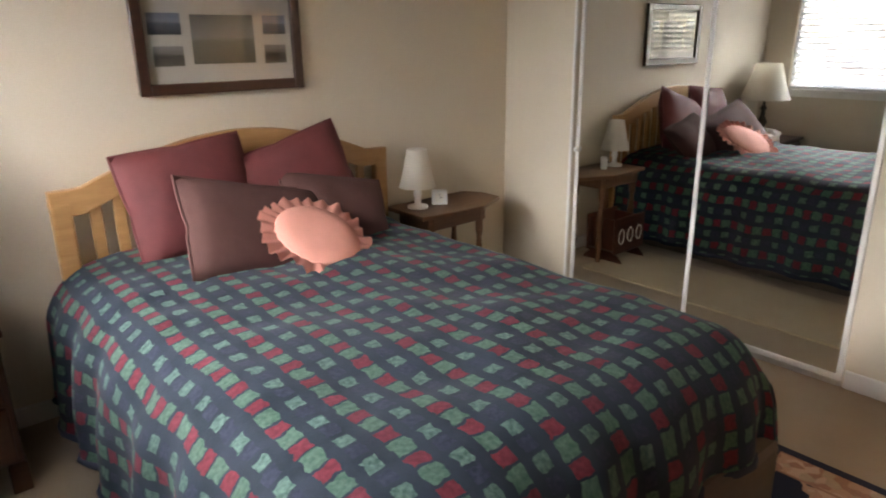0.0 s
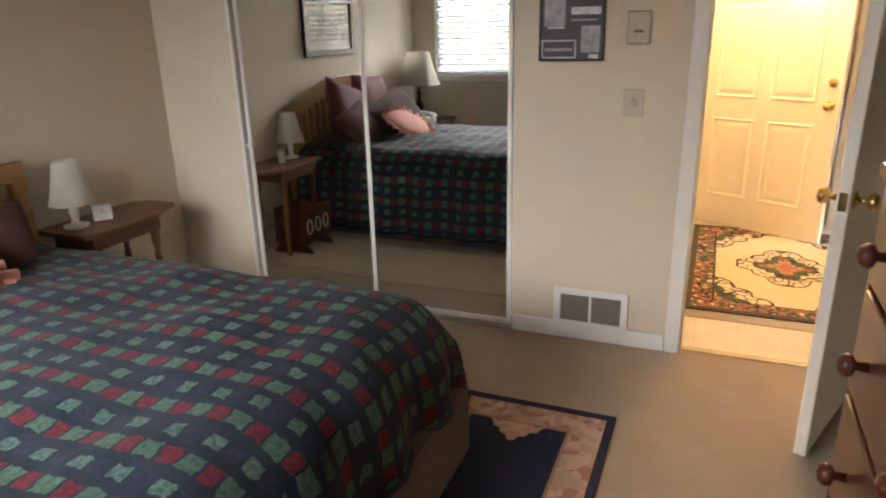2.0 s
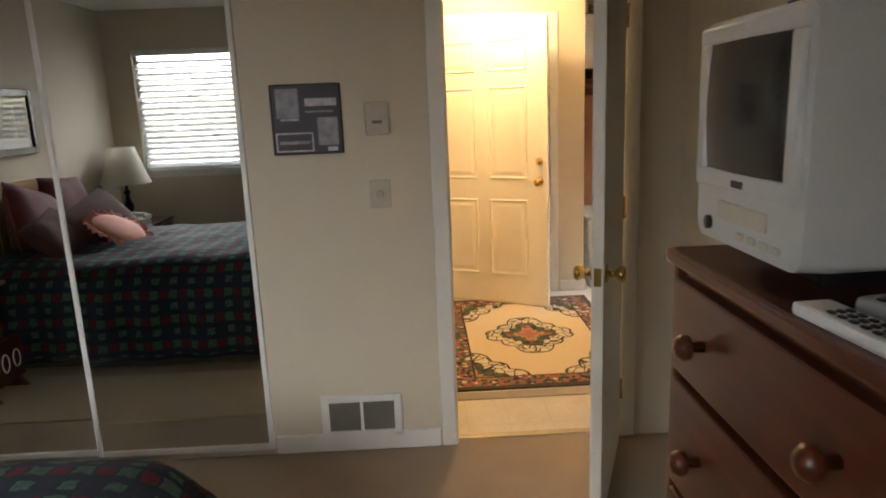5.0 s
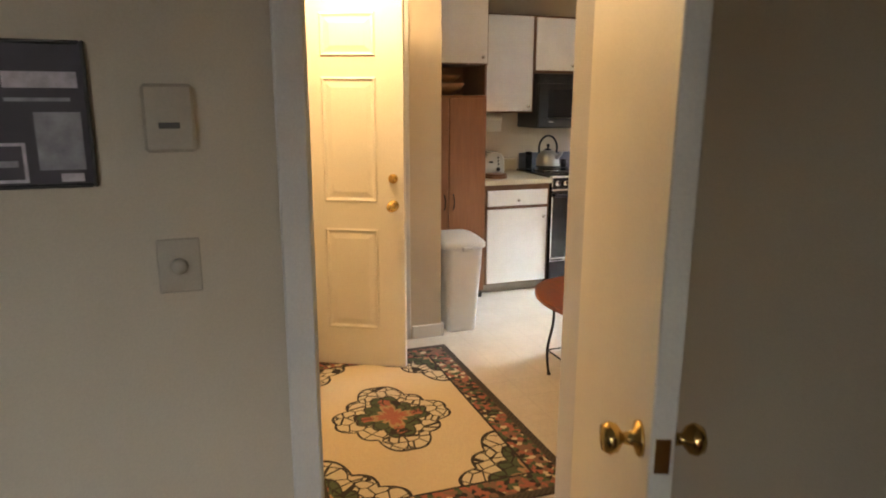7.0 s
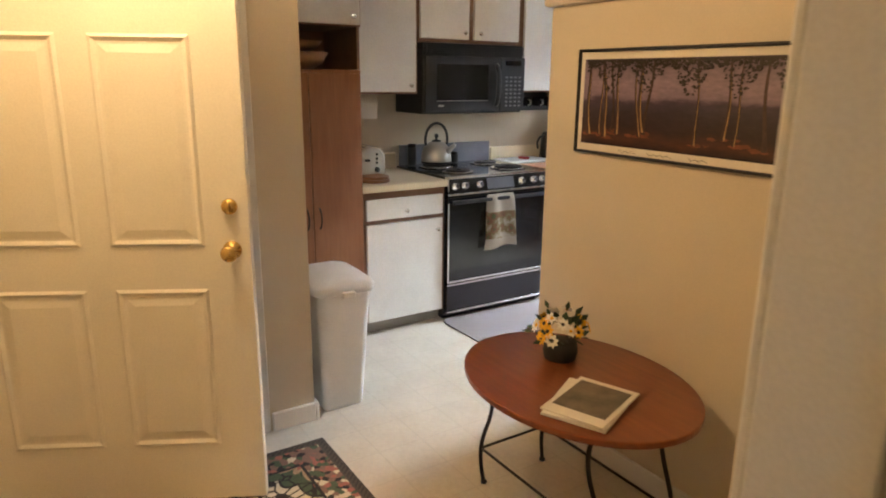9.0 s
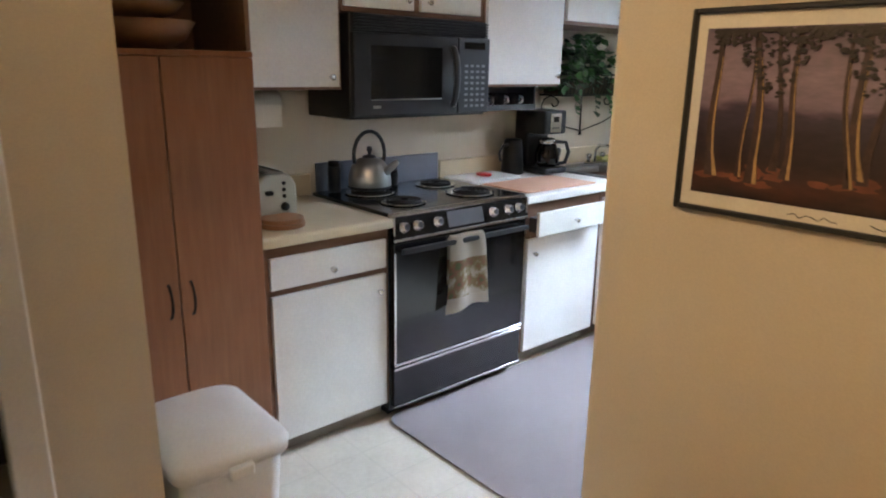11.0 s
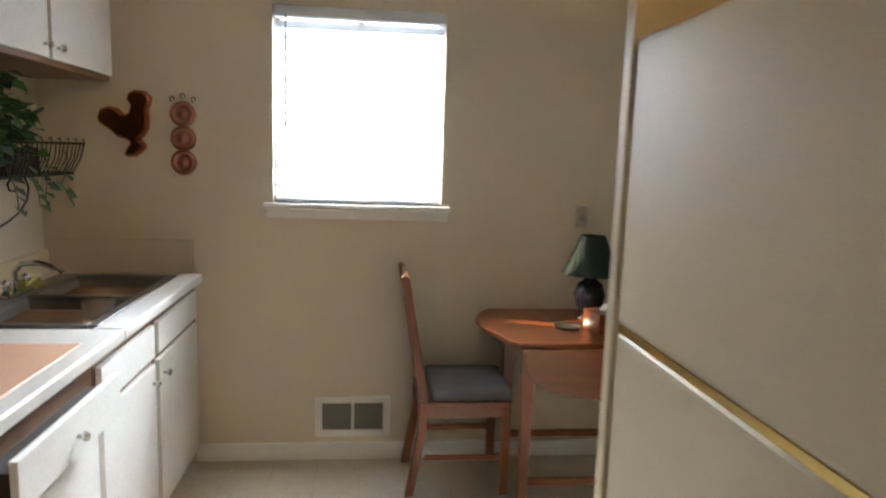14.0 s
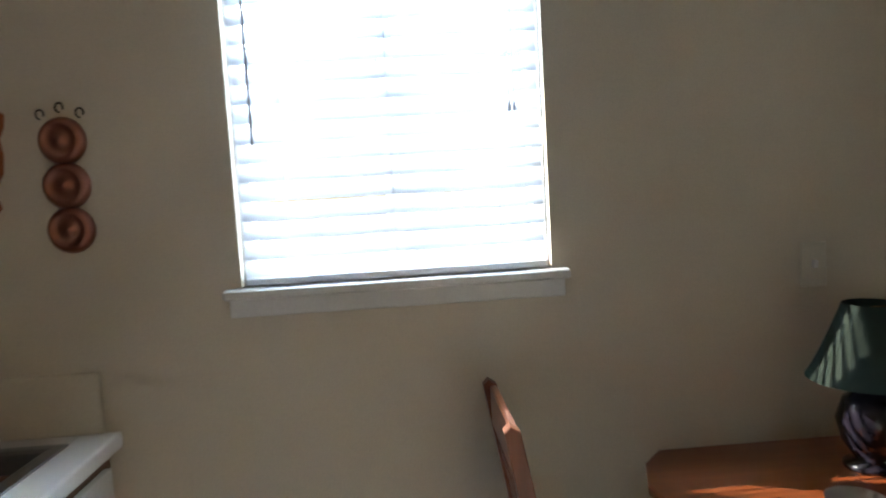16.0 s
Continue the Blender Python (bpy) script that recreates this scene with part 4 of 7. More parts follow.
def poster_art(t, put):
    dk = plain("poster_grey", (0.30, 0.29, 0.32), 0.5, var=0.4, scale=30)
    lt = plain("poster_white", (0.586, 0.54, 0.596), 0.5, var=0.35, scale=35)
    for a0, a1, z0, z1, mm in ((0.761, 0.851, 1.460, 1.575, dk), (0.763, 0.836, 1.450, 1.458, lt), (0.611, 0.736, 1.505, 1.535, lt), (0.626, 0.736, 1.480, 1.487, dk), (0.611, 0.691, 1.350, 1.460, dk), (0.616, 0.656, 1.327, 1.343, lt)):
        part("print_block", put(a0, a1, 0.008, 0.0092, z0, z1), mm, t)
    for a0, a1, z0, z1 in ((0.711, 0.861, 1.327, 1.333), (0.711, 0.861, 1.397, 1.403), (0.711, 0.717, 1.333, 1.397), (0.855, 0.861, 1.333, 1.397)):
        part("print_border", put(a0, a1, 0.008, 0.0092, z0, z1), lt, t)
    part("print_block", put(0.726, 0.846, 0.008, 0.0090, 1.357, 1.369), dk, t)


POSTERD = plain("poster_aubergine", (0.030, 0.018, 0.032), 0.5, var=0.3, bump=0.0)
picture("poster", "dark aubergine poster with white print, thinly framed on the wall", "x", 2.93, 0.592, 0.874, 1.315, 1.593, -1, 0.008, BLACKM, POSTERD, poster_art, 0.014, False)


def vent(axis, at, a0, a1, z0, z1, way):
    def put(c0, c1, d0, d1, e0, e1, bev=0.0):
        lo, hi = sorted((at + way * d0, at + way * d1))
        return box(lo, hi, c0, c1, e0, e1, bev) if axis == "x" else box(c0, c1, lo, hi, e0, e1, bev)

    base = (at, (a0 + a1) / 2, z0) if axis == "x" else ((a0 + a1) / 2, at, z0)
    t = thing("wall_vent", "white metal return-air grille low on the wall", "vent", base, group="wall vents")
    fr = put(a0, a0 + 0.034, 0.001, 0.014, z0, z1, 0.003)
    mid = (a0 + a1) / 2
    for c0, c1, e0, e1 in ((a1 - 0.034, a1, z0, z1), (a0 + 0.034, a1 - 0.034, z0, z0 + 0.032), (a0 + 0.034, a1 - 0.034, z1 - 0.032, z1), (mid - 0.007, mid + 0.007, z0 + 0.032, z1 - 0.032)):
        joined(fr, put(c0, c1, 0.001, 0.0135, e0, e1, 0.002))
    part("frame", fr, TRIM, t)
    part("backing", put(a0 + 0.03, a1 - 0.03, 0.0005, 0.002, z0 + 0.03, z1 - 0.03), GRILLE, t, "dark duct behind the slats")
    n = 14
    for p0, p1 in ((a0 + 0.034, mid - 0.007), (mid + 0.007, a1 - 0.034)):
        for i in range(n):
            z = z0 + 0.036 + (z1 - z0 - 0.072) * i / (n - 1)
            part("slat", put(p0, p1, 0.003, 0.009, z - 0.0022, z + 0.0022), VENTSLAT, t)


vent("x", 2.93, 0.418, 0.772, 0.062, 0.262, -1)
vent("y", -4.66, 5.155, 5.508, 0.115, 0.312, 1)


def chest():
    x0, x1, y0, y1, top = 0.715, 1.430, -0.70, -0.190, 1.21
    t = thing("chest_of_drawers", "dark mahogany chest of drawers with round wooden knobs", "chest of drawers", ((x0 + x1) / 2, (y0 + y1) / 2, 0))
    part("body", box(x0 + 0.012, x1 - 0.012, y0, y1 - 0.022, 0.06, top - 0.028, 0.004), MAHOG, t)
    part("top", box(x0, x1, y0 - 0.01, y1 + 0.012, top - 0.028, top, 0.008, 2), MAHOG, t, "polished mahogany top")
    part("plinth", box(x0 + 0.004, x1 - 0.004, y0, y1 - 0.012, 0.0, 0.075, 0.006), MAHOG, t)
    hs = (0.20, 0.235, 0.255, 0.27)
    z = top - 0.05
    for h in hs:
        dr = part("drawer", box(x0 + 0.035, x1 - 0.035, y1 - 0.022, y1 + 0.004, z - h + 0.018, z, 0.006, 2), MAHOG, t)
        for x in (x0 + 0.17, x1 - 0.17):
            knob((x, y1 + 0.004, z - h / 2 + 0.01), (0, 1, 0), 0.022, MAHOG, dr, "turned wooden knob")
        z -= h
    for x in (x0 + 0.012, x1 - 0.034):
        part("stile", box(x, x + 0.022, y1 - 0.022, y1 - 0.001, 0.07, top - 0.03, 0.004), MAHOG, t)


chest()


def television():
    x0, x1, yf, z0, z1 = 1.040, 1.375, -0.215, 1.245, 1.605
    t = thing("television", "boxy white tube television with a dark screen, standing on the chest", "television", ((x0 + x1) / 2, -0.42, 1.21))
    # Added block, its black standing in for the shadow gap below the casing.
    part("foot", box(x0 + 0.08, x1 - 0.08, yf - 0.26, yf - 0.08, 1.21, z0 + 0.004, 0.01, 2), BLACKM, t, "added block, black for the shadow gap under the casing")
    b = bmesh.new()
    rings = []
    for y, inset, zt, zb in ((yf, 0.0, z1, z0 + 0.004), (yf - 0.05, 0.0, z1 + 0.004, z0), (yf - 0.22, 0.008, z1 - 0.002, z0), (yf - 0.34, 0.05, z1 - 0.05, z0 + 0.012), (yf - 0.43, 0.09, z1 - 0.11, z0 + 0.04)):
        pts = []
        r = 0.028
        for cx, cz, a in ((x1 - inset - r, zt - r, 0), (x0 + inset + r, zt - r, 90), (x0 + inset + r, zb + r, 180), (x1 - inset - r, zb + r, 270)):
            pts += [b.verts.new((cx + r * math.cos(radians(a + i * 18)), y, cz + r * math.sin(radians(a + i * 18)))) for i in range(6)]
        rings.append(pts)
    n = len(rings[0])
    for p, q in zip(rings, rings[1:]):
        for i in range(n):
            b.faces.new((p[i], q[i], q[(i + 1) % n], p[(i + 1) % n]))
    b.faces.new(rings[0])
    b.faces.new(rings[-1][::-1])
    bmesh.ops.recalc_face_normals(b, faces=b.faces[:])
    case = part("casing", b, TVCASE, t, "off-white plastic casing", True)
    fr = box(x0 + 0.012, x1 - 0.012, yf, yf + 0.012, z1 - 0.035, z1 - 0.008, 0.005, 2)
    for c0, c1, e0, e1 in ((x0 + 0.012, x0 + 0.04, z0 + 0.12, z1 - 0.035), (x1 - 0.04, x1 - 0.012, z0 + 0.12, z1 - 0.035), (x0 + 0.012, x1 - 0.012, z0 + 0.095, z0 + 0.125)):
        box(c0, c1, yf, yf + 0.012, e0, e1, 0.005, 2, fr)
    part("bezel", fr, TVCASE, t)
    b = bmesh.new()
    g = []
    for i in range(13):
        row = []
        for j in range(11):
            u, v = i / 6 - 1, j / 5 - 1
            row.append(b.verts.new(((x0 + x1) / 2 + u * 0.132, yf + 0.003 + 0.012 * (1 - 0.5 * (u * u + v * v)), (z0 + 0.12 + z1 - 0.035) / 2 + v * 0.104)))
        g.append(row)
    for p, q in zip(g, g[1:]):
        for j in range(10):
            b.faces.new((p[j], p[j + 1], q[j + 1], q[j]))
    bmesh.ops.recalc_face_normals(b, faces=b.faces[:])
    part("screen", b, SCREEN, t, "dark curved glass screen", True)
    part("tape_slot", box(x0 + 0.09, x1 - 0.09, yf, yf + 0.006, z0 + 0.045, z0 + 0.075, 0.002), CREAMP, t, "closed tape slot")
    for i in range(4):
        part("button", box(x0 + 0.05 + i * 0.035, x0 + 0.072 + i * 0.035, yf, yf + 0.006, z0 + 0.02, z0 + 0.032, 0.002), CREAMP, t)
    part("badge", box((x0 + x1) / 2 - 0.018, (x0 + x1) / 2 + 0.018, yf + 0.01, yf + 0.0135, z0 + 0.103, z0 + 0.114), BLACKM, t)
    part("power_button", lathe([(0.012, 0), (0.012, 0.006), (0.0004, 0.007)], (x1 - 0.05, yf, z0 + 0.03), 14, axis=(0, 1, 0)), BLACKM, t, "", True)


television()


# bedroom: small pieces
def table_lamp(at, scale, base_profile, base_mat, shade_z, shade_h, r_top, r_bot, shade_mat, label, name="table_lamp"):
    t = thing(name, label, "lamp", at)
    part("base", lathe([(r * scale, h * scale) for r, h in base_profile], at, 24), base_mat, t, smooth=True)
    b = bmesh.new()
    rings = []
    for k in range(7):
        f = k / 6
        r = r_bot + (r_top - r_bot) * (f ** 0.85)
        rings.append([b.verts.new((at[0] + r * math.cos(2 * math.pi * i / 40), at[1] + r * math.sin(2 * math.pi * i / 40), at[2] + shade_z + shade_h * f)) for i in range(40)])
    for p, q in zip(rings, rings[1:]):
        for i in range(40):
            b.faces.new((p[i], p[(i + 1) % 40], q[(i + 1) % 40], q[i]))
    bmesh.ops.solidify(b, geom=b.faces[:], thickness=0.003)
    part("shade", b, shade_mat, t, smooth=True)
    part("harp", tube([(at[0], at[1], at[2] + shade_z - 0.06), (at[0], at[1], at[2] + shade_z + shade_h - 0.012)], 0.004, 8), BRASS, t)
    b = tube([(at[0] - r_top, at[1], at[2] + shade_z + shade_h - 0.012), (at[0] + r_top, at[1], at[2] + shade_z + shade_h - 0.012)], 0.0025, 6)
    part("spider", b, BRASS, t)
    return t


def side_table():
    x0, x1, y0, y1, z = 1.965, 2.585, 2.655, 3.005, 0.615
    t = thing("side_table", "walnut drop-leaf side table with turned legs", "side table", ((x0 + x1) / 2, (y0 + y1) / 2, 0))
    ol = [(x0, y0 + 0.03), (x0 + 0.2, y0), (x1 - 0.22, y0), (x1, y0 + 0.10), (x1 + 0.005, y1 - 0.10), (x1 - 0.06, y1), (x0, y1)]
    part("tabletop", prism(ol, z - 0.022, z, 0.004), WALNUT, t)
    part("apron", box(x0 + 0.05, x1 - 0.16, y0 + 0.05, y1 - 0.05, z - 0.095, z - 0.022, 0.004), WALNUT, t)
    prof = [(0.013, 0.0), (0.017, 0.03), (0.012, 0.06), (0.021, 0.12), (0.014, 0.20), (0.022, 0.32), (0.013, 0.42), (0.022, 0.46), (0.022, z - 0.024)]
    for x in (x0 + 0.08, x1 - 0.19):
        for y in (y0 + 0.07, y1 - 0.07):
            part("leg", lathe(prof, (x, y, 0), 14), WALNUT, t, smooth=True)


side_table()
z = 0.615
table_lamp((2.075, 2.865, z), 1.0, [(0.055, 0), (0.055, 0.012), (0.02, 0.02), (0.016, 0.05), (0.024, 0.075), (0.018, 0.10), (0.011, 0.13), (0.0004, 0.131)], WHITEP, 0.115, 0.20, 0.052, 0.098, SHADEW, "small white table lamp with a cone shade on the side table")
t = thing("clock", "small white cube alarm clock on the side table", "clock", (2.215, 2.85, z), -38)
part("case", box(-0.042, 0.042, -0.022, 0.022, 0, 0.078, 0.006, 2), WHITEP, t, local=True)
part("dial", lathe([(0.028, 0), (0.028, 0.002), (0.0004, 0.0022)], (0, -0.022, 0.040), 24, axis=(0, -1, 0)), PAPERW, t, "round white dial", local=True)
b = box(-0.0012, 0.0012, -0.0262, -0.0246, 0.040, 0.060)
box(0.0, 0.015, -0.0262, -0.0246, 0.0385, 0.041, bm=b)
part("pointers", b, BLACKM, t, "thin black pointers", local=True)


def magazine_rack():
    x0, x1, y0, y1 = 2.02, 2.36, 2.62, 2.86
    t = thing("magazine_rack", "dark wooden magazine rack with scrolled white inlay, under the side table", "rack", ((x0 + x1) / 2, (y0 + y1) / 2, 0))
    for y in (y0, y1 - 0.018):
        part("side", box(x0, x1, y, y + 0.018, 0.07, 0.32, 0.006), MAHOG, t)
    part("bottom", box(x0 + 0.01, x1 - 0.01, y0 + 0.018, y1 - 0.018, 0.07, 0.085), MAHOG, t)
    for x in (x0 + 0.03, x1 - 0.05):
        part("foot", prism([(y0 - 0.04, 0), (y1 + 0.04, 0), (y1 + 0.02, 0.03), (y1 - 0.03, 0.075), (y0 + 0.03, 0.075), (y0 - 0.02, 0.03)], x, x + 0.02, 0.003, m=FACE_X), MAHOG, t)
        part("end", box(x, x + 0.016, y0 + 0.018, y1 - 0.018, 0.085, 0.30, 0.004), MAHOG, t)
    for i in range(3):
        xc = x0 + 0.07 + i * 0.10
        pts = [(xc + 0.03 * math.cos(a), y0 - 0.002, 0.19 + 0.05 * math.sin(a)) for a in np.linspace(0, 2 * math.pi, 18)[:-1]]
        part("inlay_ring", tube(pts, 0.004, 6, closed=True), PAPERW, t, "pale inlay ring")


magazine_rack()


def nightstand():
    x0, x1, y0, y1, z = -0.42, 0.12, 2.57, 3.025, 0.60
    t = thing("nightstand", "brown wooden two-drawer nightstand with brass pulls and bracket feet", "nightstand", ((x0 + x1) / 2, (y0 + y1) / 2, 0))
    part("body", box(x0 + 0.015, x1 - 0.015, y0 + 0.02, y1, 0.11, z - 0.025, 0.003), NIGHTW, t)
    part("top", box(x0, x1, y0 - 0.006, y1 + 0.005, z - 0.025, z, 0.006, 2), NIGHTW, t)
    for z0, z1 in ((0.345, 0.555), (0.125, 0.325)):
        d = part("drawer", box(x0 + 0.035, x1 - 0.035, y0, y0 + 0.022, z0, z1, 0.006, 2), NIGHTW, t)
        for x in (x0 + 0.14, x1 - 0.14):
            zz = (z0 + z1) / 2
            b = lathe([(0.026, 0), (0.022, 0.003), (0.008, 0.005), (0.008, 0.016), (0.012, 0.019), (0.0004, 0.021)], (x, y0, zz), 14, axis=(0, -1, 0))
            pts = [(x + 0.024 * math.cos(a), y0 - 0.014, zz + 0.024 * math.sin(a)) for a in np.linspace(math.pi, 2 * math.pi, 9)]
            tube(pts, 0.003, 6, bm=b)
            part("pull", b, BRASS, d, "brass drop pull", True)
    for x in (x0 + 0.01, x1 - 0.07):
        for y in (y0 + 0.005, y1 - 0.065):
            part("foot", prism([(x, y), (x + 0.06, y), (x + 0.06, y + 0.06), (x, y + 0.06)], 0.0, 0.112, 0.008), NIGHTW, t)


nightstand()
table_lamp((-0.17, 2.85, 0.60), 1.0, [(0.075, 0), (0.078, 0.012), (0.05, 0.025), (0.022, 0.05), (0.035, 0.09), (0.045, 0.13), (0.022, 0.18), (0.017, 0.23), (0.03, 0.25), (0.012, 0.28), (0.010, 0.36), (0.0004, 0.361)], IRON, 0.33, 0.31, 0.105, 0.21, SHADEW, "tall table lamp with a dark ornate base and white bell shade")
t = thing("telephone", "white telephone with its receiver on top, on the nightstand", "telephone", (0.02, 2.70, 0.60), 20)
part("phone_base", prism([(-0.05, -0.085), (0.05, -0.085), (0.05, 0.085), (-0.05, 0.085)], 0, 0.045, 0.01), WHITEP, t, local=True)
b = box(-0.035, 0.035, -0.115, -0.06, 0.05, 0.085, 0.014, 2)
box(-0.035, 0.035, 0.06, 0.115, 0.05, 0.085, 0.014, 2, b)
box(-0.02, 0.02, -0.08, 0.08, 0.075, 0.10, 0.010, 2, b)
part("receiver", b, WHITEP, t, smooth=True, local=True)
for i in range(12):
    part("key", box(-0.03 + (i % 3) * 0.02, -0.016 + (i % 3) * 0.02, -0.03 + (i // 3) * 0.016, -0.019 + (i // 3) * 0.016, 0.044, 0.049), PAPERW, t, local=True)

# on the chest
Z = 1.21
t = thing("remote_control", "long white television remote with dark buttons on the chest", "remote control", (0.895, -0.222, Z), 4)
part("body", box(-0.115, 0.115, -0.027, 0.027, 0, 0.018, 0.006, 2), WHITEP, t, local=True)
for i in range(8):
    for j in range(3):
        part("button", box(-0.08 + i * 0.019, -0.069 + i * 0.019, -0.017 + j * 0.0125, -0.009 + j * 0.0125, 0.017, 0.0205, 0.001), BLACKM, t, local=True)
t = thing("telephone_handset", "grey and silver cordless handset lying on the chest", "telephone", (0.915, -0.300, Z), 10)
part("body", box(-0.085, 0.085, -0.028, 0.028, 0, 0.026, 0.012, 3), plain("silver_plastic", (0.42, 0.45, 0.48), 0.3, 0.3), t, smooth=True, local=True)
part("display", box(-0.05, 0.0, -0.018, 0.018, 0.0245, 0.0275), DARKGL, t, "dark display", local=True)
for i in range(3):
    for j in range(3):
        part("button", box(0.012 + i * 0.018, 0.024 + i * 0.018, -0.018 + j * 0.013, -0.008 + j * 0.013, 0.0245, 0.0285, 0.001), BLACKM, t, local=True)
t = thing("folded_cap", "white and navy cloth cap lying on the chest", "cap", (0.84, -0.45, Z), 24)
b = lathe([(0.10, 0.0), (0.10, 0.03), (0.085, 0.06), (0.05, 0.078), (0.0005, 0.082)], (0, 0, 0.004), 26)
part("crown", b, plain("navy_cloth", (0.012, 0.016, 0.035), 0.9), t, "navy crown", True, True)
part("brim", prism([(x * 0.9 + 0.05, y) for x, y in disc(0.06, 0, 0.12, 0.095, 28)], 0, 0.009, 0.002), PAPERW, t, "white brim", True, True)


def nature_art(t, put):
    part("print", put(1.63, 2.08, 0.008, 0.0092, 1.03, 1.63), ROCK, t)


picture("framed_print", "large print in a dark wooden frame on the bedroom wall", "y", -0.80, 1.55, 2.16, 0.92, 1.74, 1, 0.028, DARKFRAME, MATB, nature_art, 0.024)


BEIGEP = plain("beige_plastic", (0.50, 0.445, 0.355), 0.5)


def plate(axis, at, a0, a1, z0, z1, way, name, label, kind):
    def put(c0, c1, d0, d1, e0, e1, bev=0.0):
        lo, hi = sorted((at + way * d0, at + way * d1))
        return box(lo, hi, c0, c1, e0, e1, bev) if axis == "x" else box(c0, c1, lo, hi, e0, e1, bev)

    base = (at, (a0 + a1) / 2, z0) if axis == "x" else ((a0 + a1) / 2, at, z0)
    t = thing(name, label, kind, base)
    a, z = (a0 + a1) / 2, (z0 + z1) / 2
    if name == "thermostat":
        part("cover", put(a0, a1, 0.001, 0.022, z0, z1, 0.007), BEIGEP, t)
        part("dial_slot", put(a - 0.02, a + 0.02, 0.022, 0.0235, z - 0.02, z - 0.008), GRILLE, t)
    else:
        part("plate", put(a0, a1, 0.001, 0.007, z0, z1, 0.003), BEIGEP if name == "dimmer_switch" else CREAMP, t)
        if name == "dimmer_switch":
            w = (way, 0, 0) if axis == "x" else (0, way, 0)
            c = (at + way * 0.007, a, z) if axis == "x" else (a, at + way * 0.007, z)
            part("dial", lathe([(0.017, 0), (0.015, 0.016), (0.0004, 0.017)], c, 16, axis=w), BEIGEP, t, "round dimmer dial", True)
        else:
            part("toggle", put(a - 0.006, a + 0.006, 0.007, 0.018, z - 0.008, z + 0.012, 0.002), WHITEP, t)
    return t


plate("x", 2.93, 0.404, 0.502, 1.380, 1.515, -1, "thermostat", "beige wall thermostat cover", "thermostat")
plate("x", 2.93, 0.414, 0.500, 1.083, 1.20, -1, "dimmer_switch", "beige wall plate with a round dimmer", "light switch")

# hall
t = thing("ceiling_light", "round glowing glass ceiling lamp in the hall", "lamp", (4.62, -0.22, 2.40))
part("canopy", lathe([(0.13, 0), (0.13, -0.02), (0.11, -0.035), (0.0005, -0.036)], (4.62, -0.22, 2.40), 30), BRASS, t, smooth=True)
g = part("globe", lathe([(0.105, -0.036), (0.125, -0.06), (0.12, -0.10), (0.08, -0.135), (0.0005, -0.15)], (4.62, -0.22, 2.40), 30), GLOBE, t, "frosted glass bowl", True)
g.visible_shadow = False


def trees_mat():
    """A sunset painting: lilac sky, dark hills, warm ground."""
    m, nt, b = nodes("sunset_ground")
    tc = nt.nodes.new("ShaderNodeTexCoord")
    s = nt.nodes.new("ShaderNodeSeparateXYZ")
    nt.links.new(tc.outputs["Generated"], s.inputs[0])
    n = noise_tex(nt, tc.outputs["Generated"], 5, 4.0)
    h = calc(nt, "ADD", s.outputs[2], calc(nt, "MULTIPLY", calc(nt, "SUBTRACT", n, 0.5), 0.22))
    c = ramp(nt, h, [(0.0, (0.022, 0.010, 0.009)), (0.10, (0.085, 0.028, 0.018)), (0.22, (0.035, 0.018, 0.018)), (0.40, (0.040, 0.026, 0.038)), (0.52, (0.060, 0.042, 0.072)), (0.57, (0.24, 0.18, 0.25)), (0.72, (0.30, 0.23, 0.30)), (1.0, (0.16, 0.12, 0.17))])
    f = noise_tex(nt, tc.outputs["Generated"], 26, 3.0)
    nt.links.new(mixc(nt, 0.3, c, ramp(nt, f, [(0.35, (0.02, 0.012, 0.012)), (0.7, (0.5, 0.42, 0.42))]), "OVERLAY"), b.inputs["Base Color"])
    b.inputs["Roughness"].default_value = 0.4
    return m


SUNSET = trees_mat()
TRUNK = plain("painted_trunk", (0.055, 0.028, 0.024), 0.5, var=0.4, scale=40)
TRUNKL = plain("painted_trunk_light", (0.42, 0.27, 0.11), 0.5, var=0.35, scale=40)
CANOPY = plain("painted_leaves", (0.026, 0.018, 0.016), 0.5, var=0.5, scale=30)
GLOWG = plain("painted_glow", (0.17, 0.055, 0.028), 0.5, var=0.4, scale=25)


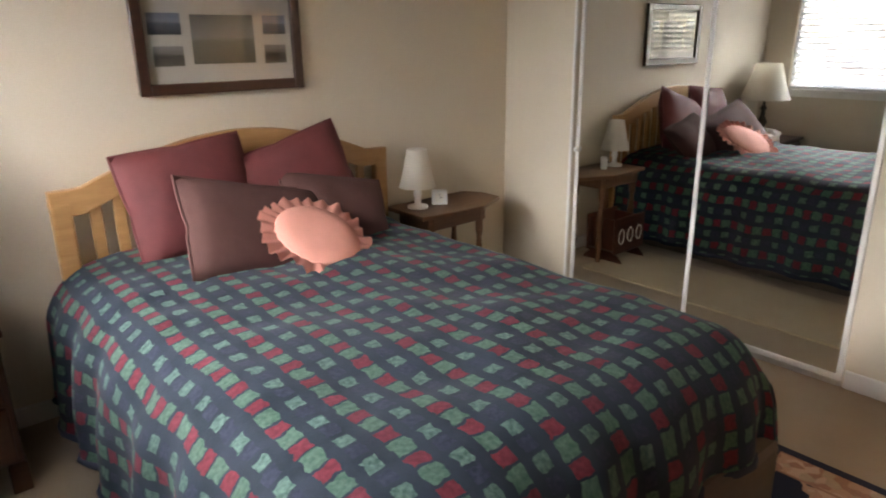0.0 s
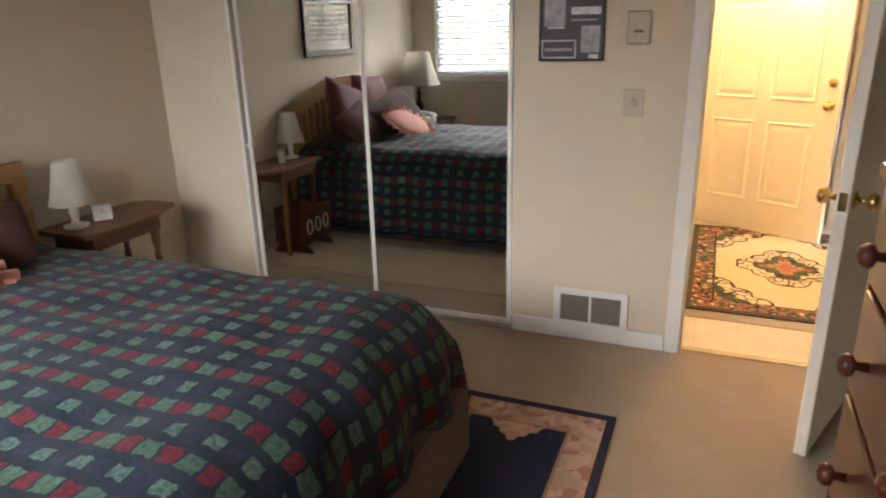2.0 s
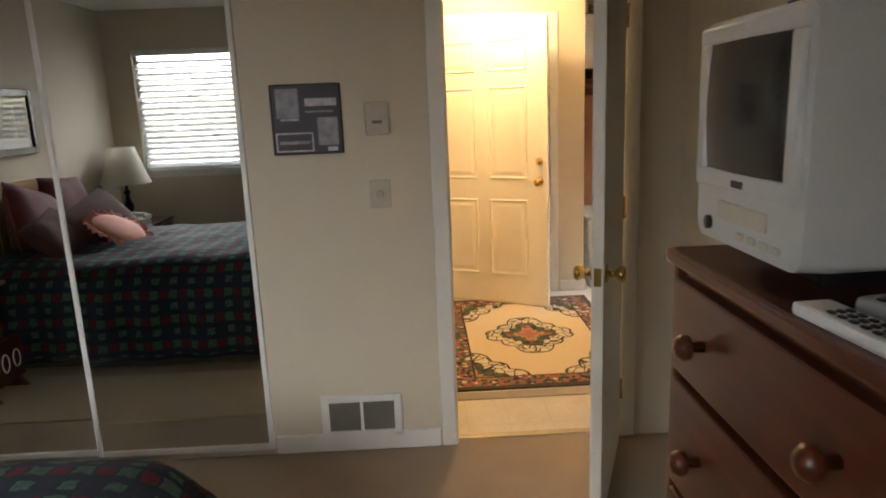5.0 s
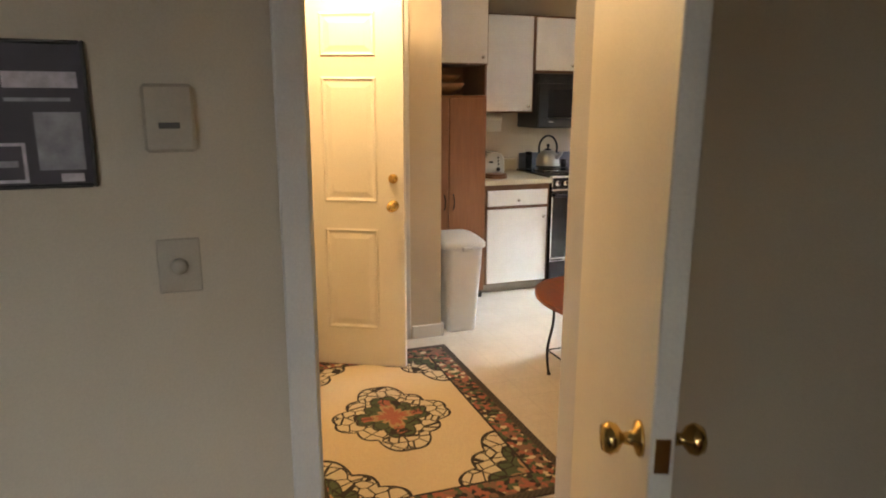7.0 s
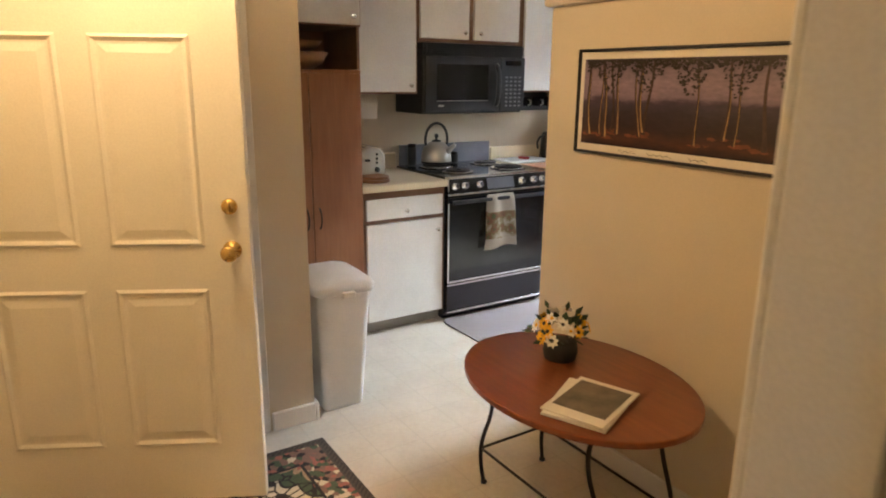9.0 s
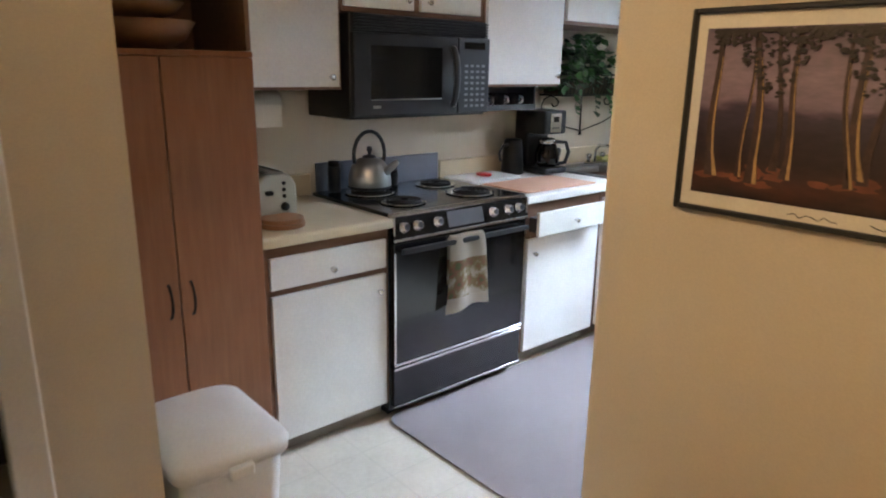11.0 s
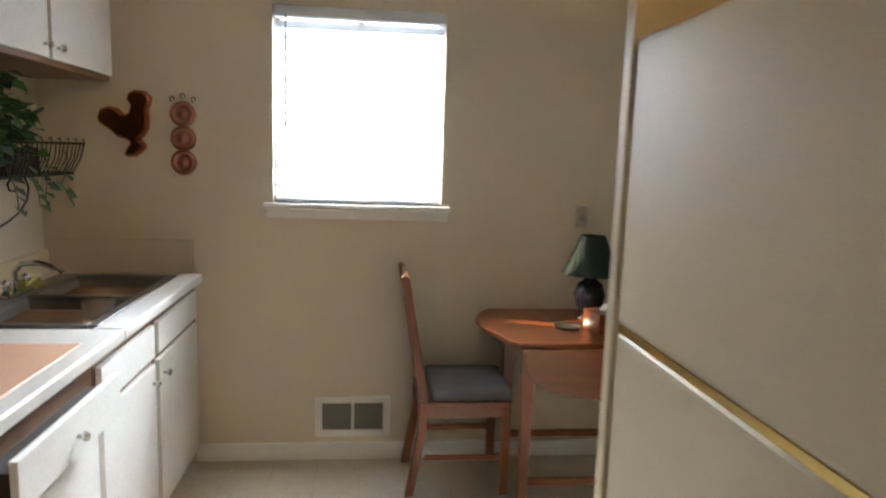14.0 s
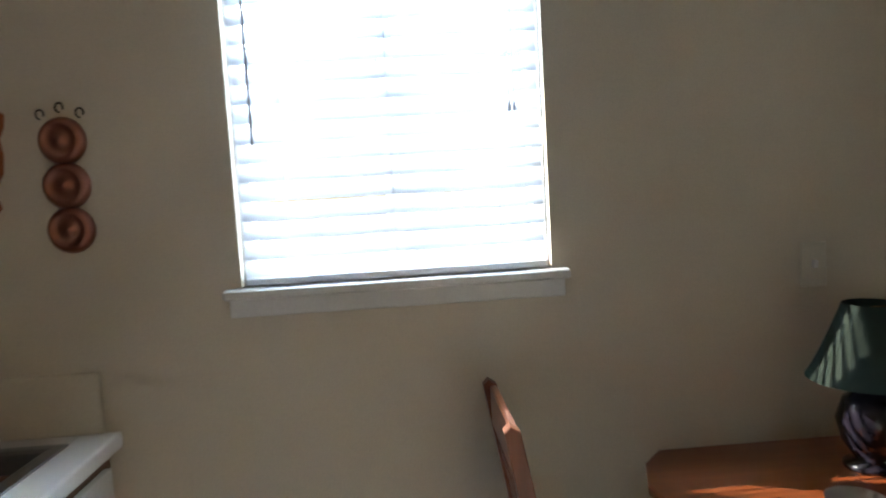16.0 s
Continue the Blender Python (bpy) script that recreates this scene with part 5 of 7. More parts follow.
def grove_art(t, put):
    rnd = random.Random(4)
    ax0, ax1, z0, z1, y = 3.77, 4.588, 1.250, 1.552, -1.81
    part("painting", put(ax0, ax1, 0.008, 0.0092, z0, z1), SUNSET, t, "sunset grove painting")
    L = ax1 - ax0
    canopy, earth = bmesh.new(), bmesh.new()
    for i in range(12):
        f0, f1, w = ((0.045, 0.03, 0.013), (0.115, 0.11, 0.006), (0.145, 0.12, 0.013), (0.185, 0.17, 0.008), (0.205, 0.21, 0.010), (0.33, 0.30, 0.008), (0.345, 0.325, 0.014), (0.365, 0.39, 0.010), (0.62, 0.60, 0.006), (0.74, 0.75, 0.009), (0.78, 0.80, 0.006), (0.90, 0.89, 0.010))[i]
        xa, xb = ax1 - f0 * L, ax1 - f1 * L
        zb = z0 + rnd.uniform(0.028, 0.06)
        k = 7
        lft, rgt, e1, e2 = [], [], [], []
        for j in range(k):
            f = j / (k - 1)
            xx = xa + (xb - xa) * f + 0.006 * math.sin(f * 5 + i)
            zz = zb + (z1 - 0.006 - zb) * f
            ww = 0.65 * w * (1 - 0.45 * f) * (1.5 if j == 0 else 1)
            lft.append((xx - ww, zz))
            rgt.append((xx + ww, zz))
            if f < 0.9:
                e1.append((xx - ww, zz))
                e2.append((xx - ww * (0.35 + 0.5 * f), zz))
        trunk = part("tree_trunk", prism(lft + rgt[::-1], -y - 0.0106, -y - 0.0096, m=FACE_Y), TRUNK, t, "dark painted trunk")
        if i % 4 != 3:
            part("lit_edge", prism(e1 + e2[::-1], -y - 0.0114, -y - 0.0108, m=FACE_Y), TRUNKL, trunk, "sunlit trunk edge")
        for q in range(3):
            c, r = xa + rnd.gauss(0, 0.02), rnd.uniform(0.008, 0.02)
            pts = [(c + r * rnd.uniform(0.6, 1.5) * math.cos(h * 0.7), zb + 0.001 * q + 0.4 * r * rnd.uniform(0.6, 1.3) * math.sin(h * 0.7)) for h in range(9)]
            prism(pts, -y - 0.0095 - q * 0.00002, -y - 0.0093, m=FACE_Y, bm=earth)
    for i in range(1400):
        c = rnd.uniform(ax0 + 0.02, ax1 - 0.02)
        r = rnd.uniform(0.003, 0.007)
        zz = min(z1 - 0.003 - 0.12 * rnd.random() ** 2.4 * (0.6 + 0.4 * math.sin(c * 37)), z1 - r)
        pts = [(c + r * rnd.uniform(0.5, 1.2) * math.cos(h * 0.9), zz + 0.7 * r * rnd.uniform(0.5, 1.2) * math.sin(h * 0.9)) for h in range(7)]
        prism(pts, -y - 0.0124 - i * 0.000002, -y - 0.0116, m=FACE_Y, bm=canopy)
    tagged(part("ground_glow", earth, GLOWG, t, "glowing painted ground"), "glowing painted ground", kind="stuff")
    tagged(part("foliage", canopy, CANOPY, t, "dark painted leaves"), "dark painted leaves", kind="stuff")
    for k, (xs, n) in enumerate(((4.40, 9), (4.27, 11), (4.10, 8))):
        pts = [(xs - i * 0.010, y + 0.0094, 1.238 + 0.004 * math.sin(i * 2.3 + k) - 0.004) for i in range(n)]
        part("signature", tube(pts, 0.0009, 5), BLACKM, t, "thin dark signature stroke")


picture("framed_painting", "framed painting of trees at sunset on the partition wall", "y", -1.81, 3.725, 4.618, 1.214, 1.588, 1, 0.010, BLACKM, MATB, grove_art, 0.020, False)


def hall_table():
    cx, cy, z = 4.20, -1.465, 0.518
    t = thing("console_table", "oval wooden hall table on bowed wrought-iron legs", "table", (cx, cy, 0))
    part("tabletop", prism(disc(cx, cy, 0.44, 0.335, 56), z - 0.022, z, 0.005), CHERRY, t, "reddish oval wooden top")
    feet = []
    for sx in (-1, 1):
        for sy in (-1, 1):
            top = Vector((cx + sx * 0.26, cy + sy * 0.17, z - 0.022))
            foot = Vector((cx + sx * 0.30, cy + sy * 0.145, 0.0))
            pts = []
            for i in range(15):
                f = i / 14
                bow = math.sin(f * math.pi * 1.0) * 0.035 - math.sin(f * 2 * math.pi) * 0.03
                p = top.lerp(foot, f)
                pts.append((p.x - sx * bow * -1.0 - sx * 0.04 * math.sin(f * math.pi), p.y, p.z))
            part("leg", tube(pts, 0.0075, 8), IRON, t, smooth=True)
            part("foot", lathe([(0.012, 0), (0.012, 0.008), (0.007, 0.014)], (pts[-1][0], pts[-1][1], 0), 10), IRON, t, smooth=True)
            feet.append(pts)
    for a, c in ((0, 1), (2, 3), (0, 2), (1, 3)):
        part("stretcher", tube([feet[a][10], feet[c][10]], 0.005, 8), IRON, t, smooth=True)


hall_table()


def flower(at, r, mat, centre, parent, n=8, up=None):
    way = Vector(up or (0, 0, 1)).normalized()
    q = Vector((0, 0, 1)).rotation_difference(way).to_matrix().to_4x4()
    b = bmesh.new()
    for i in range(n):
        a = 2 * math.pi * i / n
        dx, dy = math.cos(a), math.sin(a)
        sx, sy = -dy, dx
        vs = [b.verts.new(v) for v in ((0, 0, 0), (dx * r * 0.55 + sx * r * 0.28, dy * r * 0.55 + sy * r * 0.28, r * 0.18), (dx * r, dy * r, r * 0.10), (dx * r * 0.55 - sx * r * 0.28, dy * r * 0.55 - sy * r * 0.28, r * 0.18))]
        b.faces.new(vs)
    b.transform(Matrix.Translation(at) @ q)
    o = part("petals", b, mat, parent)
    part("flower_centre", lathe([(r * 0.28, 0), (r * 0.24, r * 0.16), (0.0004, r * 0.2)], at, 8, axis=way), centre, parent, smooth=True)


def posy():
    c, z = Vector((4.352, -1.532, 0.518)), 0.518
    t = thing("flower_arrangement", "small pot of yellow and white artificial flowers on the hall table", "flowers", (c.x, c.y, z))
    part("pot", lathe([(0.055, 0), (0.062, 0.03), (0.058, 0.06), (0.05, 0.065), (0.0005, 0.06)], c, 20), plain("moss_pot", (0.035, 0.035, 0.03), 0.7), t, "dark round pot", True)
    rnd = random.Random(7)
    b = bmesh.new()
    for i in range(60):
        d = Vector((rnd.gauss(0, 1), rnd.gauss(0, 1), abs(rnd.gauss(0.35, 0.6)))).normalized()
        p = c + Vector((0, 0, 0.085)) + d * rnd.uniform(0.04, 0.105)
        s = d.orthogonal().normalized()
        L, W = rnd.uniform(0.025, 0.045), rnd.uniform(0.007, 0.013)
        vs = [b.verts.new(v) for v in (p, p + d * L * 0.5 + s * W, p + d * L, p + d * L * 0.5 - s * W)]
        b.faces.new(vs)
    part("leaves", b, LEAFD, t, "dark green leaves")
    for i in range(17):
        d = Vector((rnd.gauss(0, 1), rnd.gauss(0, 1) + 0.3, abs(rnd.gauss(0.4, 0.6)))).normalized()
        p = c + Vector((0, 0, 0.09)) + d * 0.098
        flower(p, rnd.uniform(0.024, 0.034), (YELLOW, PETALW, YELLOW, PETALW, YELLOW)[i % 5], (BLACKM if i % 5 != 1 else YELLOW), t, 8, d)


posy()
t = thing("magazines", "small pile of magazines on the hall table", "magazine", (4.03, -1.36, 0.518), 24)
for i, (dx, rot, mm) in enumerate(((0, 0, PAPERW), (0.008, 5, PAPERW), (-0.004, -4, PAPERW))):
    b = box(-0.10, 0.10, -0.135, 0.135, 0.007 * i + 0.0004, 0.007 * i + 0.0068, 0.001)
    b.transform(pose(dx, 0, 0, 0, 0, rot))
    part("issue", b, mm, t, local=True)
b = box(-0.085, 0.085, -0.11, 0.09, 0.0211, 0.0219)
b.transform(pose(-0.004, 0, 0, 0, 0, -4))
part("cover_picture", b, plain("cover_photo", (0.13, 0.11, 0.085), 0.3, var=0.6, scale=14), t, "dark cover photograph", local=True)


def bin_():
    cx, cy = 5.445, -1.125
    t = thing("trash_can", "tall white plastic swing-lid trash can on the kitchen floor", "trash can", (cx, cy, 0))

    def ring(b, w, d, z, r):
        pts = []
        for sx, sy, a in ((1, 1, 0), (-1, 1, 90), (-1, -1, 180), (1, -1, 270)):
            pts += [b.verts.new((cx + sx * (w / 2 - r) + r * math.cos(radians(a + i * 18)), cy + sy * (d / 2 - r) + r * math.sin(radians(a + i * 18)), z)) for i in range(6)]
        return pts

    def loft(rows):
        b = bmesh.new()
        rs = [ring(b, *row) for row in rows]
        n = len(rs[0])
        for p, q in zip(rs, rs[1:]):
            for i in range(n):
                b.faces.new((p[i], p[(i + 1) % n], q[(i + 1) % n], q[i]))
        b.faces.new(rs[0][::-1])
        b.faces.new(rs[-1])
        return b

    part("body", loft([(0.25, 0.19, 0, 0.03), (0.26, 0.20, 0.02, 0.035), (0.345, 0.255, 0.545, 0.045), (0.35, 0.26, 0.570, 0.045)]), WHITEP, t, smooth=True)
    part("lid", loft([(0.375, 0.285, 0.565, 0.05), (0.38, 0.29, 0.592, 0.05), (0.36, 0.275, 0.607, 0.06), (0.27, 0.22, 0.632, 0.07), (0.12, 0.10, 0.642, 0.04)]), WHITEP, t, "domed white lid", True)
    part("lid_latch", box(cx - 0.205, cx - 0.18, cy - 0.03, cy + 0.03, 0.55, 0.58, 0.004), WHITEP, t)


bin_()


# kitchen
FX, UX, BX = 6.03, 6.335, 6.68  # base fronts, upper fronts, wall


def cabinet(name, label, x, y0, y1, z0, z1, fronts, knobs, kick=False, back=BX, group="", out=None, body=None):
    """One unit against the east wall: a wood carcass, slab fronts (y0, y1, z0, z1, kind), knobs (y, z, front index)."""
    t = thing(name, label, "cabinet", (x + 0.02, (y0 + y1) / 2, z0), group=group)
    bz = z0 + (0.075 if kick else 0)
    part("body", box(x + 0.018, back - 0.002, y0 + 0.0015, y1 - 0.0015, bz, z1, 0.002), body or WOODTRIM, t, "brown wood carcass")
    if kick:
        part("toe_kick", box(x + 0.075, back - 0.01, y0 + 0.002, y1 - 0.002, z0, bz), plain("kick_grey", (0.36, 0.33, 0.28), 0.6) if "kick_grey" not in bpy.data.materials else bpy.data.materials["kick_grey"], t, "grey-beige toe kick")
    made = []
    for i, (a0, a1, e0, e1, kind) in enumerate(fronts):
        o = (out or {}).get(i, 0.0)
        f = part(kind, box(x - o, x + 0.018 - o, a0, a1, e0, e1, 0.003, 2), CABW, t, "white slab " + kind)
        if o:
            part("drawer_box", box(x + 0.018 - o, x + 0.30, a0 + 0.02, a1 - 0.02, e0 + 0.012, e1 - 0.035), plain("drawer_dark", (0.05, 0.04, 0.035), 0.8), f)
        made.append((f, o))
    for ky, kz, i in knobs:
        f, o = made[i]
        knob((x - o, ky, kz), (-1, 0, 0), 0.0125, CHROME, f, "small chrome knob")
    return t


G1, G2 = "base cabinets", "wall cabinets"
cabinet("base_cabinet", "white base cabinet with one drawer over one door", FX, -2.128, -1.552, 0, 0.855, [(-2.105, -1.60, 0.693, 0.812, "drawer"), (-2.105, -1.60, 0.085, 0.668, "door")], [(-1.85, 0.735, 0), (-2.065, 0.60, 1)], True, group=G1)
cabinet("base_cabinet", "white base cabinet with its drawer pulled slightly open", FX, -3.535, -2.922, 0, 0.855, [(-3.515, -2.958, 0.700, 0.818, "drawer"), (-3.515, -2.958, 0.085, 0.675, "door")], [(-3.23, 0.752, 0), (-3.0, 0.60, 1)], True, group=G1, out={0: 0.065})
cabinet("base_cabinet", "white sink base cabinet with a false drawer front", FX, -4.06, -3.535, 0, 0.855, [(-4.035, -3.555, 0.700, 0.818, "drawer"), (-4.035, -3.555, 0.085, 0.675, "door")], [(-4.0, 0.61, 1)], True, group=G1)
cabinet("base_cabinet", "white sink base cabinet with a false drawer front", FX, -4.655, -4.06, 0, 0.855, [(-4.62, -4.08, 0.700, 0.818, "drawer"), (-4.62, -4.08, 0.085, 0.675, "door")], [(-4.13, 0.61, 1)], True, group=G1)
UT = 2.13
cabinet("wall_cabinet", "white single-door wall cabinet beside the microwave", UX, -2.118, -1.575, 1.384, UT, [(-2.098, -1.585, 1.396, UT - 0.01, "door")], [(-2.055, 1.435, 0)], group=G2)
cabinet("wall_cabinet", "short white two-door wall cabinet over the microwave", UX, -2.920, -2.120, 1.695, UT, [(-2.485, -2.13, 1.715, UT - 0.015, "door"), (-2.885, -2.525, 1.715, UT - 0.015, "door")], [(-2.445, 1.755, 0), (-2.565, 1.755, 1)], group=G2)
cabinet("wall_cabinet", "white single-door wall cabinet beside the microwave", UX, -3.505, -2.922, 1.392, UT, [(-3.495, -2.935, 1.404, UT - 0.01, "door")], [(-3.455, 1.445, 0)], group=G2)
cabinet("wall_cabinet", "short white two-door wall cabinet over the sink", UX, -4.585, -3.507, 1.715, UT, [(-4.02, -3.525, 1.735, UT - 0.015, "door"), (-4.565, -4.045, 1.735, UT - 0.015, "door")], [(-3.985, 1.775, 0), (-4.08, 1.775, 1)], group=G2)
cabinet("wall_cabinet", "white wall cabinet above the wooden pantry", 5.960, -1.56, -0.975, 1.73, 2.185, [(-1.547, -0.985, 1.738, 2.175, "door")], [(-1.505, 1.778, 0)], group=G2)
t = thing("open_niche", "dark wooden open shelf between pantry and wall cabinet", "shelf", (6.2, -1.27, 1.53))
part("side", box(5.99, BX - 0.003, -1.555, -1.540, 1.5190, 1.7285), WOODTRIM, t)
part("back", box(6.42, 6.435, -1.539, -0.98, 1.5190, 1.7285), WOODTRIM, t)
for i, (r, h, zz) in enumerate(((0.17, 0.085, 1.518), (0.14, 0.05, 1.609))):
    b = lathe([(r * 0.5, 0), (r * 0.8, h * 0.35), (r, h), (r - 0.012, h), (r * 0.75, h * 0.45), (0.0005, 0.012)], (6.16, -1.27, zz), 32)
    solo("wooden_bowl", b, BOWLW, "turned wooden bowl stacked above the pantry", "bowl", smooth=True)


def pantry():
    x, y0, y1, z = 5.968, -1.550, -0.972, 1.517
    t = thing("pantry_cabinet", "tall cherry laminate pantry with two plain doors", "cabinet", (6.3, (y0 + y1) / 2, 0))
    part("body", box(x + 0.018, BX - 0.003, y0, y1, 0.055, z - 0.018, 0.002), PANTRYW, t)
    part("top", box(x, BX - 0.003, y0, y1, z - 0.018, z, 0.003), PANTRYW, t)
    part("plinth", box(x + 0.03, BX - 0.02, y0 + 0.004, y1 - 0.004, 0, 0.055), BLACKM, t, "dark recessed plinth")
    mid = (y0 + y1) / 2
    for a0, a1, hy in ((y0 + 0.001, mid - 0.0015, mid - 0.035), (mid + 0.0015, y1 - 0.001, mid + 0.035)):
        d = part("door", box(x, x + 0.0175, a0, a1, 0.06, z - 0.0195, 0.003), PANTRYW, t)
        pts = [(x, hy, 0.70)] + [(x - 0.028 * math.sin(f * math.pi) ** 0.6, hy, 0.70 + 0.11 * f) for f in np.linspace(0.05, 0.95, 11)] + [(x, hy, 0.81)]
        part("handle", tube(pts, 0.0045, 8), IRON, d, "curved dark bronze pull", True)


pantry()


def counter(name, y0, y1, label):
    b = box(6.012, BX - 0.002, y0, y1, 0.855, 0.895, 0.010, 3)
    ob = thing(name, label, "countertop", (6.3, (y0 + y1) / 2, 0.855))
    part("slab", b, LAMINATE, ob)
    part("edge", box(6.0095, 6.0145, y0 + 0.004, y1 - 0.004, 0.862, 0.888, 0.002), LAMINATE, ob)
    part("backsplash", box(BX - 0.022, BX - 0.003, y0, y1, 0.895, 0.995, 0.004), LAMINATE, ob)
    return ob


counter("countertop", -2.130, -1.550, "cream laminate countertop beside the range")
# counter with a hole for the sink
SX0, SX1, SY0, SY1 = 6.10, 6.585, -4.575, -3.72
ct = thing("countertop", "white laminate countertop running to the window wall", "countertop", (6.35, -3.77, 0.855))
CWHITE = plain("white_laminate", (0.70, 0.67, 0.62), 0.38, var=0.03, scale=8, grain=300, bump=0.02)
b = box(6.012, BX - 0.002, SY1 + 0.02, -2.921, 0.855, 0.895, 0.010, 3)
part("slab", b, CWHITE, ct)
b = box(6.012, SX0 + 0.012, -4.656, SY1 + 0.02, 0.855, 0.895, 0.010, 3)
box(SX1 - 0.012, BX - 0.002, -4.656, SY1 + 0.02, 0.8552, 0.8948, bm=b)
box(SX0 + 0.012, SX1 - 0.012, -4.656, SY0 + 0.012, 0.8552, 0.8948, bm=b)
part("sink_surround", b, CWHITE, ct)
part("backsplash", box(BX - 0.022, BX - 0.003, -4.655, -2.921, 0.895, 0.995, 0.004), LAMINATE, ct)
part("side_splash", box(6.05, BX - 0.025, -4.658, -4.640, 0.895, 1.045, 0.003), WALL, ct)


def sink():
    t = thing("kitchen_sink", "stainless double-bowl sink with faucet, set in the counter", "sink", (6.34, -4.15, 0.89))
    mid = (SY0 + SY1) / 2
    def pan(b, a0, a1, c0, c1):
        rows = []
        for ins, z in ((0.0, 0.900), (0.012, 0.896), (0.02, 0.885), (0.035, 0.76), (0.06, 0.745)):
            rows.append([b.verts.new((x, y, z)) for x, y in ((a0 + ins, c0 + ins), (a1 - ins, c0 + ins), (a1 - ins, c1 - ins), (a0 + ins, c1 - ins))])
        for p, q in zip(rows, rows[1:]):
            for i in range(4):
                b.faces.new((p[i], q[i], q[(i + 1) % 4], p[(i + 1) % 4]))
        b.faces.new(rows[-1][::-1])
        return rows[0]

    for c0, c1 in ((SY0 + 0.025, mid - 0.012), (mid + 0.012, SY1 - 0.025)):
        b = bmesh.new()
        pan(b, SX0 + 0.03, SX1 - 0.075, c0, c1)
        bmesh.ops.recalc_face_normals(b, faces=b.faces[:])
        for f in b.faces:
            f.normal_flip()
        part("basin", b, SINKM, t)
    r = box(SX0, SX0 + 0.031, SY0, SY1, 0.8945, 0.901, 0.002)
    for a0, a1, c0, c1 in ((SX1 - 0.076, SX1, SY0, SY1), (SX0 + 0.031, SX1 - 0.076, SY0, SY0 + 0.026), (SX0 + 0.031, SX1 - 0.076, SY1 - 0.026, SY1), (SX0 + 0.031, SX1 - 0.076, mid - 0.013, mid + 0.013)):
        box(a0, a1, c0, c1, 0.8946, 0.9008, 0.001, 1, r)
    part("rim", r, SINKM, t)
    part("faucet_base", box(SX1 - 0.06, SX1 - 0.015, mid - 0.09, mid + 0.09, 0.9, 0.915, 0.006, 2), CHROME, t)
    pts = [(SX1 - 0.035, mid, 0.91), (SX1 - 0.035, mid, 0.985), (SX1 - 0.06, mid, 1.015), (SX1 - 0.12, mid, 1.02), (SX1 - 0.19, mid, 1.0), (SX1 - 0.20, mid, 0.985)]
    part("spout", tube(pts, 0.010, 10), CHROME, t, smooth=True)
    for y in (mid - 0.07, mid + 0.07):
        part("tap", lathe([(0.012, 0), (0.010, 0.02), (0.019, 0.03), (0.021, 0.05), (0.0005, 0.056)], (SX1 - 0.037, y, 0.913), 14), CHROME, t, smooth=True)
    part("sprayer", lathe([(0.012, 0), (0.010, 0.03), (0.012, 0.07), (0.018, 0.10), (0.014, 0.12), (0.0005, 0.122)], (SX1 - 0.03, SY1 - 0.06, 0.90), 12), BLACKM, t, "black spray head", True)


sink()


